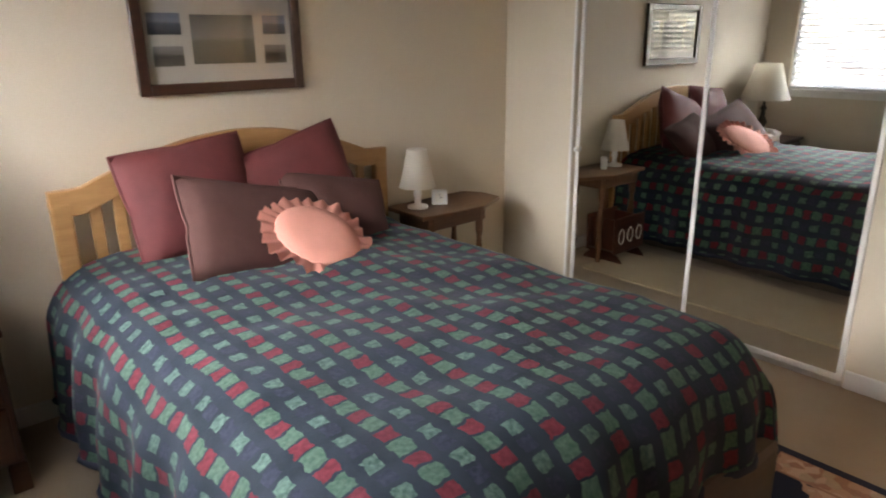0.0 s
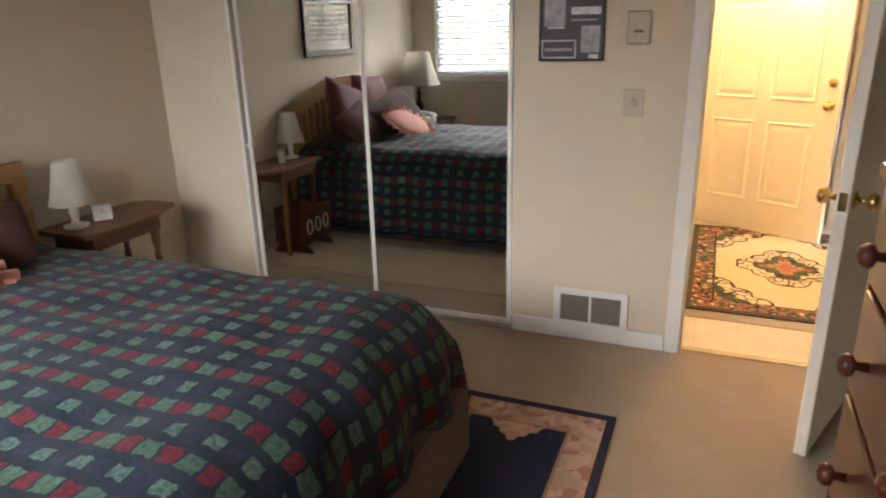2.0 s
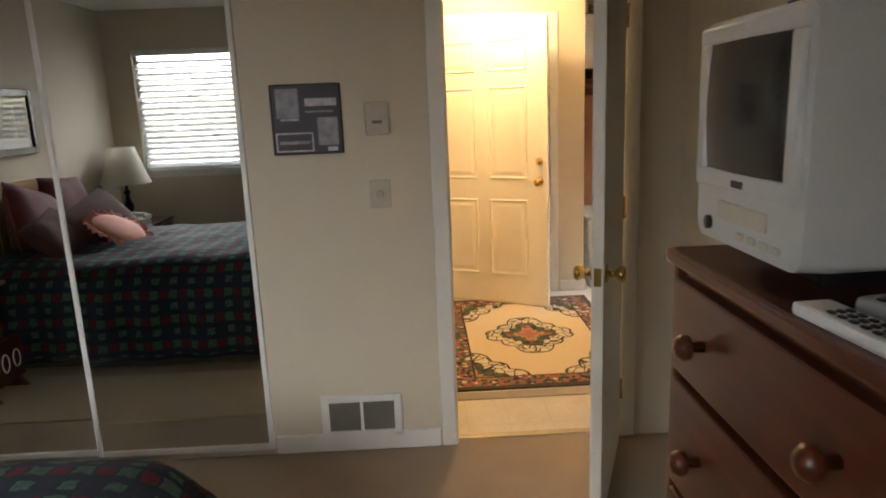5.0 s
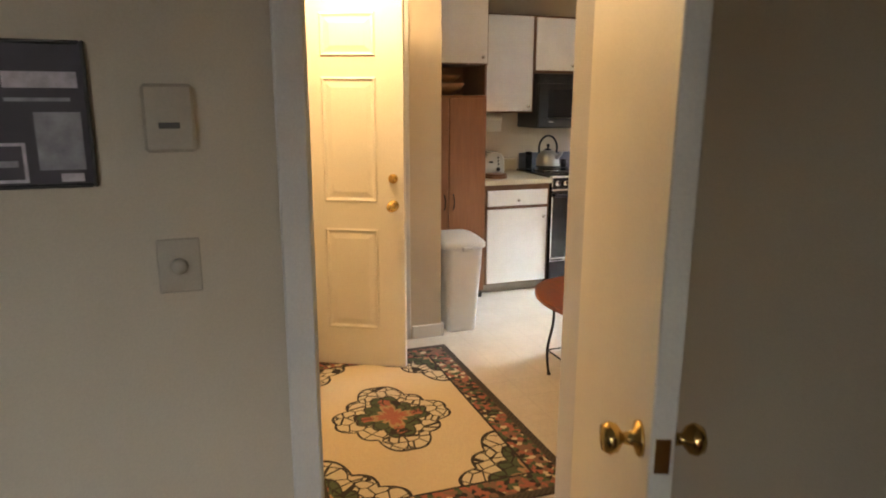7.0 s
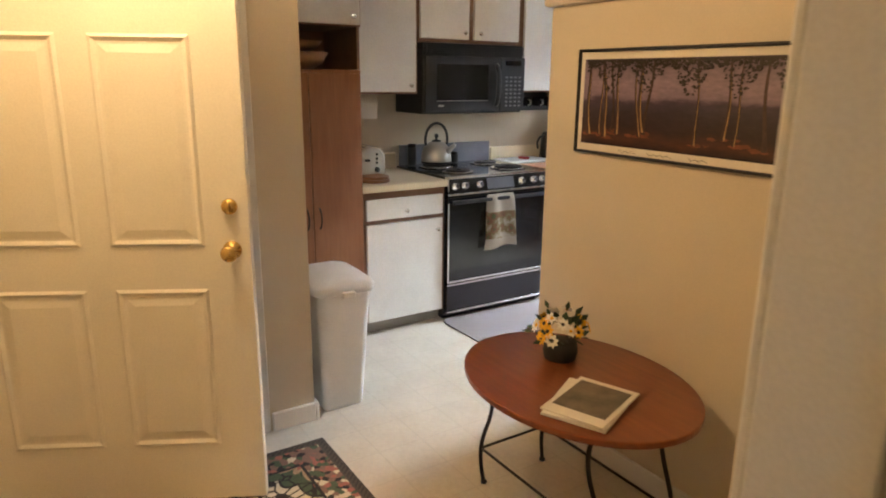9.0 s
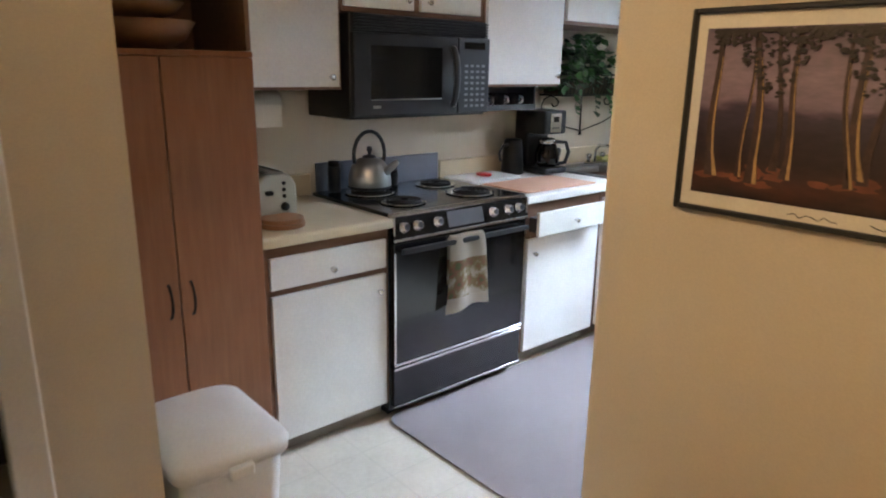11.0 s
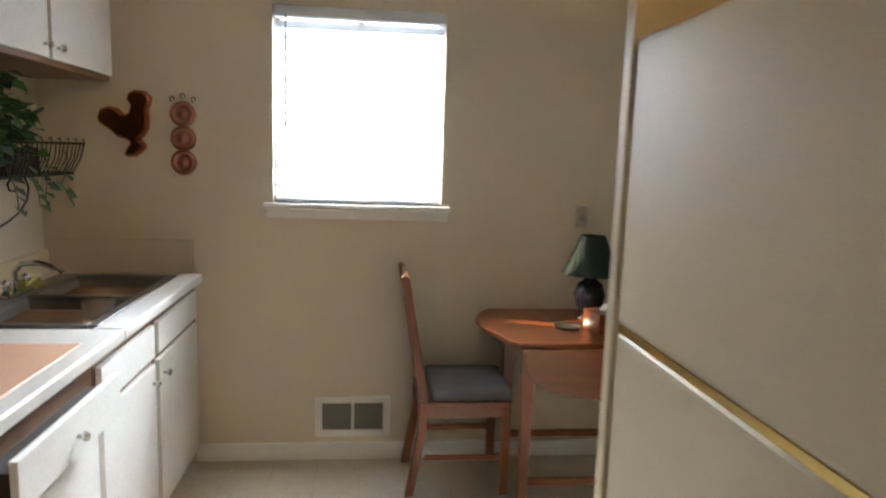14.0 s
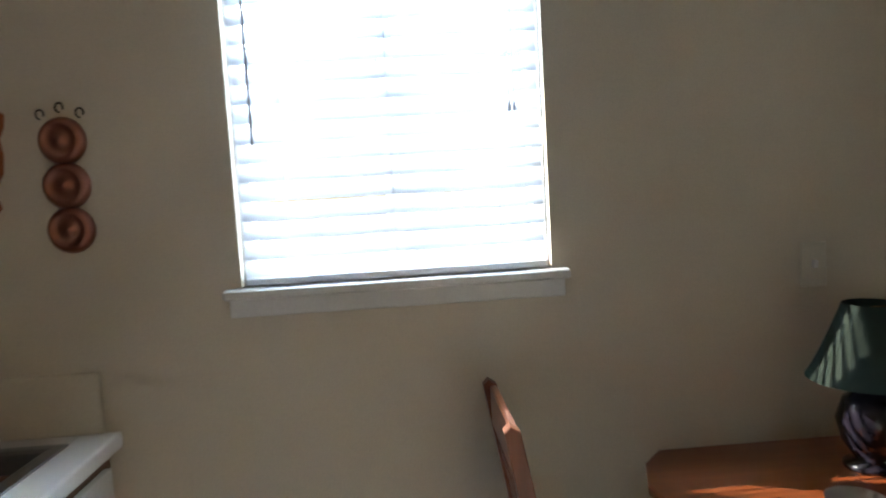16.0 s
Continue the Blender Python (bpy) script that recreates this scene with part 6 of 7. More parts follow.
def kitchen_range():
    y0, y1, x, z = -2.918, -2.130, 6.018, 0.908
    t = thing("electric_range", "black electric range with chrome trim, coil burners and front knobs", "range", (6.35, (y0 + y1) / 2, 0))
    part("body", box(x + 0.03, BX - 0.004, y0, y1, 0.03, z - 0.022, 0.003), BLACK, t)
    part("cooktop", box(x + 0.035, BX - 0.03, y0 - 0.001, y1 + 0.001, z - 0.022, z, 0.006, 2), BLACK, t, "glossy black enamel cooktop")
    part("front_lip", box(x + 0.008, x + 0.036, y0, y1, z - 0.016, z + 0.001, 0.004, 2), CHROME, t, "chrome edge strip")
    # slanted control panel
    pn = prism([(x + 0.012, z - 0.016), (x - 0.012, z - 0.100), (x - 0.002, z - 0.108), (x + 0.032, z - 0.100), (x + 0.032, z - 0.016)], -y1, -y0, m=FACE_Y)
    part("control_panel", pn, BLACK, t, "slanted black control panel")
    part("lower_strip", box(x - 0.016, x - 0.002, y0, y1, z - 0.114, z - 0.100, 0.003), CHROME, t, "chrome edge strip")
    for y in (y0, y1 - 0.008):
        part("side_strip", box(x - 0.008, x + 0.02, y, y + 0.008, z - 0.108, z - 0.012, 0.002), CHROME, t, "chrome edge strip")
    nrm = Vector((-0.96, 0, 0.27)).normalized()
    for y in (y1 - 0.055, y1 - 0.125, y1 - 0.235, y0 + 0.225, y0 + 0.125, y0 + 0.055):
        c = Vector((x - 0.001, y, z - 0.058))
        k = part("control_knob", lathe([(0.026, 0), (0.026, 0.004), (0.019, 0.008), (0.017, 0.022), (0.0005, 0.023)], c, 20, axis=nrm), CHROME, t, "chrome-ringed knob", True)
        part("knob_cap", lathe([(0.0135, 0.0232), (0.013, 0.025), (0.0005, 0.0255)], c, 16, axis=nrm), BLACKM, k)
    b = box(-0.0035, 0.0015, -0.105, 0.105, -0.034, 0.034, 0.001)
    b.transform(Matrix.Translation((x - 0.0015, (y0 + y1) / 2 + 0.0, z - 0.057)) @ Matrix.Rotation(-0.275, 4, "Y") @ Matrix.Rotation(0.55, 4, "Y"))
    part("clock_panel", b, plain("panel_grey", (0.10, 0.10, 0.105), 0.35, 0.4), t, "framed clock and label plate")
    # oven door
    part("oven_door", box(x - 0.004, x + 0.03, y0 + 0.004, y1 - 0.004, 0.250, z - 0.118, 0.004, 2), BLACK, t, "black glass oven door")
    for a0, a1, e0, e1 in ((y0 + 0.004, y1 - 0.004, 0.246, 0.258), (y0 + 0.002, y0 + 0.012, 0.258, z - 0.16), (y1 - 0.012, y1 - 0.002, 0.258, z - 0.16)):
        part("door_trim", box(x - 0.009, x - 0.003, a0, a1, e0, e1, 0.002), CHROME, t, "chrome trim strip")
    part("door_handle", box(x - 0.045, x - 0.028, y0 + 0.02, y1 - 0.02, z - 0.162, z - 0.138, 0.007, 2), BLACKM, t, "black bar handle")
    for y in (y0 + 0.03, y1 - 0.055):
        part("handle_mount", box(x - 0.034, x - 0.003, y, y + 0.025, z - 0.160, z - 0.140, 0.003), CHROME, t)
    part("storage_drawer", box(x, x + 0.03, y0 + 0.004, y1 - 0.004, 0.055, 0.235, 0.004, 2), BLACK, t, "black storage drawer")
    for a0, a1, e0, e1 in ((y0 + 0.004, y1 - 0.004, 0.225, 0.238), (y0 + 0.004, y1 - 0.004, 0.050, 0.060)):
        part("drawer_trim", box(x - 0.005, x + 0.001, a0, a1, e0, e1, 0.002), CHROME, t, "chrome trim strip")
    part("base", box(x + 0.06, BX - 0.05, y0 + 0.01, y1 - 0.01, 0, 0.03), BLACKM, t)
    part("backguard", box(BX - 0.034, BX - 0.024, y0 + 0.02, y1 - 0.02, z - 0.02, z + 0.135, 0.003), plain("backguard_steel", (0.20, 0.22, 0.26), 0.35, 0.8), t, "low blue-grey steel backguard")
    for bx, by, r in ((6.20, y1 - 0.19, 0.082), (6.20, y0 + 0.20, 0.098), (6.47, y1 - 0.20, 0.098), (6.47, y0 + 0.19, 0.082)):
        bn = part("burner", lathe([(r + 0.016, 0.0), (r + 0.018, 0.005), (r + 0.006, 0.004), (r * 0.4, -0.002), (0.0005, -0.002)], (bx, by, z + 0.002), 28), CHROME, t, "chrome drip ring", True)
        pts = []
        for i in range(90):
            a = i * 2 * math.pi * 4 / 90
            rr = 0.018 + (r - 0.018) * i / 89
            pts.append((bx + rr * math.cos(a), by + rr * math.sin(a), z + 0.011))
        part("coil", tube(pts, 0.0052, 6), IRON, bn, "dark heating coil", True)


kitchen_range()


def towel():
    y0, y1, x = -2.60, -2.415, 5.984
    b = bmesh.new()
    uvn = 14
    rows = []
    prof = [(x + 0.026, 0.56), (x + 0.026, 0.765), (x + 0.010, 0.787), (x - 0.004, 0.780), (x - 0.008, 0.74), (x - 0.012, 0.62), (x - 0.014, 0.50), (x - 0.012, 0.445)]
    for k, (px, pz) in enumerate(prof):
        row = []
        for i in range(uvn + 1):
            f = i / uvn
            fold = 0.008 * math.sin(f * 9 + k * 0.25) * min(1, k / 3)
            flare = (f - 0.5) * 0.016 * max(0, k - 3)
            row.append(b.verts.new((px - fold, y0 + (y1 - y0) * f + flare, pz + (0.010 * math.sin(f * 5) if k == len(prof) - 1 else 0))))
        rows.append(row)
    for p, q in zip(rows, rows[1:]):
        for i in range(uvn):
            b.faces.new((p[i], p[i + 1], q[i + 1], q[i]))
    bmesh.ops.solidify(b, geom=b.faces[:], thickness=0.003)
    m, nt, bs = nodes("printed_towel")
    v = coords(nt)
    n = noise_tex(nt, v, 16, 3.0)
    z = sep(nt)[2]
    mid = calc(nt, "MULTIPLY", calc(nt, "GREATER_THAN", z, 0.07), calc(nt, "LESS_THAN", z, 0.24))
    pr = ramp(nt, n, [(0.40, (0.52, 0.46, 0.36)), (0.50, (0.28, 0.22, 0.11)), (0.60, (0.30, 0.14, 0.09)), (0.68, (0.16, 0.17, 0.08))])
    nt.links.new(mixc(nt, mid, (0.55, 0.49, 0.40), pr), bs.inputs["Base Color"])
    bs.inputs["Roughness"].default_value = 0.95
    bumped(nt, bs, noise_tex(nt, v, 350, 2.0), 0.3)
    t = solo("dish_towel", b, m, "cream dish towel with a harvest print over the oven handle", "towel", smooth=True)


towel()


def microwave():
    x0, y0, y1, z0, z1 = 6.295, -2.915, -2.140, 1.262, 1.690
    t = thing("microwave", "black over-the-range microwave oven", "microwave", (6.48, (y0 + y1) / 2, z0))
    part("body", box(x0 + 0.03, BX - 0.003, y0, y1, z0, z1, 0.004), BLACKM, t)
    part("door", box(x0, x0 + 0.03, y0 + 0.205, y1 - 0.001, z0 + 0.012, z1 - 0.075, 0.006, 2), BLACKM, t)
    part("window", box(x0 - 0.0015, x0 + 0.002, y0 + 0.30, y1 - 0.085, z0 + 0.085, z1 - 0.125, 0.001), DARKGL, t, "dark glass window")
    part("window_strip", box(x0 - 0.0025, x0 + 0.001, y0 + 0.30, y1 - 0.085, z0 + 0.078, z0 + 0.083), STEEL, t)
    part("control_panel", box(x0, x0 + 0.03, y0 + 0.001, y0 + 0.200, z0 + 0.012, z1 - 0.075, 0.006, 2), BLACKM, t)
    part("display", box(x0 - 0.001, x0 + 0.002, y0 + 0.035, y0 + 0.165, z1 - 0.125, z1 - 0.095), DARKGL, t)
    KEY = plain("key_grey", (0.16, 0.16, 0.16), 0.5, bump=0.0)
    for i in range(8):
        for j in range(4):
            part("key", box(x0 - 0.0012, x0 + 0.001, y0 + 0.032 + j * 0.036, y0 + 0.052 + j * 0.036, z0 + 0.04 + i * 0.026, z0 + 0.051 + i * 0.026), KEY, t)
    pts = [(x0, y0 + 0.238, z0 + 0.05)] + [(x0 - 0.036 * math.sin(f * math.pi) ** 0.5, y0 + 0.238, z0 + 0.05 + 0.255 * f) for f in np.linspace(0.04, 0.96, 15)] + [(x0, y0 + 0.238, z0 + 0.305)]
    part("handle", tube(pts, 0.015, 10), BLACKM, t, "bowed black handle", True)
    for i in range(5):
        part("vent_louvre", box(x0 + 0.002, x0 + 0.02, y0 + 0.012, y1 - 0.012, z1 - 0.066 + i * 0.0125, z1 - 0.058 + i * 0.0125, 0.002), BLACKM, t)
    part("badge", box(x0 - 0.001, x0 + 0.001, y1 - 0.135, y1 - 0.095, z0 + 0.045, z0 + 0.057), STEEL, t, "small pale maker's mark")
    part("grease_filter", box(x0 + 0.08, BX - 0.08, y0 + 0.10, y1 - 0.10, z0 - 0.004, z0 + 0.001), STEEL, t)


microwave()

# on counter and range
CZ = 0.8955


def kettle():
    c = (6.475, -2.335, 0.934)
    t = thing("kettle", "brushed steel whistling kettle with a black loop handle", "kettle", c)
    part("body", lathe([(0.090, 0), (0.100, 0.012), (0.098, 0.06), (0.082, 0.105), (0.05, 0.135), (0.03, 0.142)], c, 32), STEEL, t, smooth=True)
    part("base_band", lathe([(0.092, -0.002), (0.1015, 0.002), (0.1015, 0.012), (0.099, 0.014)], c, 32), BLACKM, t, smooth=True)
    part("lid", lathe([(0.034, 0.140), (0.028, 0.150), (0.008, 0.155), (0.008, 0.165), (0.014, 0.172), (0.012, 0.19), (0.0005, 0.193)], c, 20), BLACKM, t, smooth=True)
    pts = [(c[0], c[1] + 0.085 * math.cos(a), c[2] + 0.155 + 0.105 * math.sin(a)) for a in np.linspace(-0.35, math.pi + 0.35, 20)]
    part("handle", tube(pts, 0.009, 10), BLACKM, t, smooth=True)
    part("spout", tube([(c[0] - 0.07, c[1] - 0.035, c[2] + 0.075), (c[0] - 0.115, c[1] - 0.055, c[2] + 0.115), (c[0] - 0.13, c[1] - 0.062, c[2] + 0.13)], [0.022, 0.015, 0.012], 12), STEEL, t, smooth=True)


kettle()
t = thing("toaster", "chrome two-slice toaster with a black end panel", "toaster", (6.43, -1.735, CZ), 0)
cx, cy = 6.35, -1.735
b = prism([(cy - 0.085, CZ + 0.014), (cy + 0.085, CZ + 0.014), (cy + 0.085, CZ + 0.14), (cy + 0.06, CZ + 0.178), (cy + 0.03, CZ + 0.19), (cy - 0.03, CZ + 0.19), (cy - 0.06, CZ + 0.178), (cy - 0.085, CZ + 0.14)], cx - 0.13, cx + 0.13, 0.010, m=FACE_X)
part("shell", b, STEEL, t, "brushed chrome shell")
part("base", box(cx - 0.125, cx + 0.125, cy - 0.082, cy + 0.082, CZ, CZ + 0.014, 0.004), BLACKM, t)
for i, zz in enumerate((0.15, 0.125, 0.10)):
    part("button", lathe([(0.008, 0), (0.007, 0.005), (0.0004, 0.006)], (cx - 0.13, cy - 0.03, CZ + zz), 12, axis=(-1, 0, 0)), BLACKM, t, smooth=True)
part("browning_dial", lathe([(0.017, 0), (0.015, 0.012), (0.0004, 0.013)], (cx - 0.13, cy - 0.03, CZ + 0.06), 16, axis=(-1, 0, 0)), BLACKM, t, smooth=True)
part("lever", box(cx - 0.150, cx - 0.128, cy + 0.02, cy + 0.05, CZ + 0.11, CZ + 0.125, 0.004), BLACKM, t)
for dy in (-0.03, 0.03):
    part("slot", box(cx - 0.10, cx + 0.10, cy + dy - 0.012, cy + dy + 0.012, CZ + 0.187, CZ + 0.1905), BLACKM, t)
for i, (r, zz) in enumerate(((0.088, 0.0), (0.082, 0.018))):
    solo("wooden_trivet", prism(disc(6.165 - i * 0.004, -1.72, r, r, 36), CZ + zz, CZ + zz + 0.017, 0.005), BOWLW, "round brown wooden trivet on the counter", "trivet", "trivets")
for y, r, h in ((-2.50, 0.028, 0.075), (-2.56, 0.028, 0.07), (-2.22, 0.03, 0.14)):
    t = thing("canister", "small dark seasoning canister at the back of the range", "canister", (6.60, y, 0.9125), group="seasoning canisters")
    part("jar", lathe([(r, 0), (r, h * 0.8), (r * 0.8, h * 0.85), (0.0005, h * 0.86)], (6.60, y, 0.9125), 16), BLACKM, t, smooth=True)
    part("lid", lathe([(r * 0.9, h * 0.84), (r * 0.9, h), (0.0005, h * 1.02)], (6.60, y, 0.9125), 16), IRON, t, smooth=True)
solo("pastry_board", box(6.065, 6.385, -3.515, -2.98, CZ, CZ + 0.006, 0.002), BOARDP, "peach coloured pastry board flat on the counter", "board")
t = thing("cutting_board", "white cutting board with grey edges lying by the backsplash", "board", (6.53, -3.12, CZ))
part("slab", box(6.41, 6.64, -3.30, -2.93, CZ, CZ + 0.018, 0.004), WHITEP, t)
b = prism(disc(6.52, -3.12, 0.05, 0.035, 20), CZ + 0.0185, CZ + 0.034, 0.008)
solo("red_sponge", b, REDP, "small red scrubber on the cutting board", "sponge", smooth=True)


def coffee_maker():
    cx, cy = 6.545, -3.60
    t = thing("coffee_maker", "black drip coffee maker with a glass carafe", "coffee maker", (cx, cy, CZ))
    part("base", box(cx - 0.135, cx + 0.12, cy - 0.095, cy + 0.095, CZ, CZ + 0.035, 0.012, 2), BLACKM, t)
    part("tower", box(cx + 0.02, cx + 0.12, cy - 0.095, cy + 0.095, CZ + 0.035, CZ + 0.30, 0.010, 2), BLACKM, t)
    part("brew_head", box(cx - 0.11, cx + 0.12, cy - 0.095, cy + 0.095, CZ + 0.225, CZ + 0.36, 0.014, 2), BLACKM, t)
    part("face_plate", box(cx - 0.1135, cx - 0.109, cy - 0.045, cy + 0.045, CZ + 0.235, CZ + 0.345, 0.002), CHROME, t, "chrome face plate")
    part("display", box(cx - 0.1155, cx - 0.113, cy - 0.022, cy + 0.022, CZ + 0.295, CZ + 0.325), DARKGL, t)
    for k in range(3):
        part("button", lathe([(0.006, 0), (0.005, 0.003), (0.0004, 0.0035)], (cx - 0.1135, cy - 0.022 + k * 0.022, CZ + 0.262), 10, axis=(-1, 0, 0)), BLACKM, t, smooth=True)
    c = (cx - 0.055, cy, CZ + 0.037)
    ca = part("carafe", lathe([(0.055, 0), (0.070, 0.02), (0.072, 0.07), (0.055, 0.12), (0.048, 0.135)], c, 28), DARKGL, t, "dark glass carafe", True)
    part("band", lathe([(0.050, 0.132), (0.056, 0.134), (0.056, 0.155), (0.03, 0.165), (0.0005, 0.166)], c, 28), CHROME, ca, "chrome collar and lid", True)
    pts = [(c[0] - 0.052, c[1] - 0.02, c[2] + 0.145), (c[0] - 0.10, c[1] - 0.045, c[2] + 0.145), (c[0] - 0.118, c[1] - 0.052, c[2] + 0.09), (c[0] - 0.10, c[1] - 0.045, c[2] + 0.03), (c[0] - 0.068, c[1] - 0.03, c[2] + 0.02)]
    part("carafe_handle", tube(pts, 0.011, 10), BLACKM, ca, smooth=True)
    pts = [(cx + 0.118, cy - 0.05, CZ + 0.09), (BX - 0.018, cy - 0.11, CZ + 0.14), (BX - 0.012, cy - 0.18, CZ + 0.22), (BX - 0.012, cy - 0.20, CZ + 0.31)]
    part("power_cord", tube(pts, 0.004, 6), BLACKM, t, smooth=True)


coffee_maker()
t = plate("x", BX, -3.835, -3.765, 1.16, 1.27, -1, "wall_outlet", "cream wall outlet with a black plug above the sink", "outlet")
c = (6.575, -3.40, CZ)
t = thing("electric_kettle", "black jug kettle beside the coffee maker", "kettle", c)
part("body", lathe([(0.062, 0), (0.066, 0.015), (0.056, 0.15), (0.052, 0.19), (0.04, 0.2), (0.0005, 0.203)], c, 26), BLACKM, t, smooth=True)
pts = [(c[0] - 0.01, c[1] + 0.05, c[2] + 0.17), (c[0] - 0.015, c[1] + 0.10, c[2] + 0.165), (c[0] - 0.016, c[1] + 0.125, c[2] + 0.13), (c[0] - 0.015, c[1] + 0.115, c[2] + 0.08)]
part("handle", tube(pts, 0.008, 8), BLACKM, t, smooth=True)


def spice_shelf():
    y0, y1, z0, z1 = -3.44, -2.940, 1.265, 1.3915
    t = thing("spice_rack", "black open rack of dark cups fixed under the wall cabinet", "rack", (6.55, (y0 + y1) / 2, z0))
    part("shelf", box(6.46, BX - 0.004, y0, y1, z0, z0 + 0.012), BLACKM, t)
    part("back", box(BX - 0.012, BX - 0.004, y0, y1, z0 + 0.012, z1), BLACKM, t)
    for y in (y0, y1 - 0.010):
        part("side", box(6.46, BX - 0.013, y, y + 0.010, z0 + 0.012, z1), BLACKM, t)
    part("rail", box(6.455, 6.462, y0, y1, z0 + 0.0, z0 + 0.03), BLACKM, t)
    for i in range(4):
        y = y0 + 0.08 + i * 0.115
        c = (6.54, y, z0 + 0.0125)
        m = thing("mug", "small dark glazed mug standing in the rack", "mug", c, group="mugs in the rack")
        part("cup", lathe([(0.030, 0), (0.036, 0.02), (0.038, 0.075), (0.034, 0.075), (0.031, 0.02), (0.0005, 0.012)], c, 20), plain("mug_glaze", (0.03, 0.03, 0.035), 0.15) if "mug_glaze" not in bpy.data.materials else bpy.data.materials["mug_glaze"], m, smooth=True)
        pts = [(c[0] - 0.036, c[1], c[2] + 0.06), (c[0] - 0.058, c[1], c[2] + 0.055), (c[0] - 0.060, c[1], c[2] + 0.03), (c[0] - 0.037, c[1], c[2] + 0.02)]
        part("handle", tube(pts, 0.005, 8), WHITEP, m, "pale handle", True)


spice_shelf()
t = thing("paper_towel", "white paper towel roll held under the wall cabinet", "paper towel", (6.50, -1.75, 1.26))
part("roll", lathe([(0.055, -0.14), (0.055, 0.14)], (6.50, -1.75, 1.325), 26, axis=(0, 1, 0)), PAPERW, t, smooth=True)
for y in (-1.905, -1.60):
    part("bracket", box(6.49, 6.51, y, y + 0.010, 1.31, 1.40, 0.002), CREAMP, t)
part("sheet", box(6.442, 6.445, -1.885, -1.615, 1.235, 1.325), PAPERW, t)
t = thing("sponge_dish", "yellow-green sponge tray at the back of the sink", "sponge", (6.56, -4.25, 0.9015))
part("tray", box(6.525, 6.60, -4.33, -4.17, 0.9015, 0.915, 0.005), plain("lime_plastic", (0.36, 0.40, 0.12), 0.4), t)
part("sponge", box(6.535, 6.59, -4.315, -4.20, 0.9155, 0.94, 0.005), plain("yellow_sponge", (0.50, 0.46, 0.16), 0.9, grain=300, bump=0.5), t)
t = thing("measuring_cup", "clear plastic cup standing in the sink", "cup", (6.185, -4.0, 0.7455))
b = lathe([(0.045, 0), (0.055, 0.17), (0.052, 0.17), (0.042, 0.004), (0.0005, 0.004)], (6.205, -4.0, 0.7455), 20)
part("cup", b, GLASS, t, smooth=True).visible_shadow = False


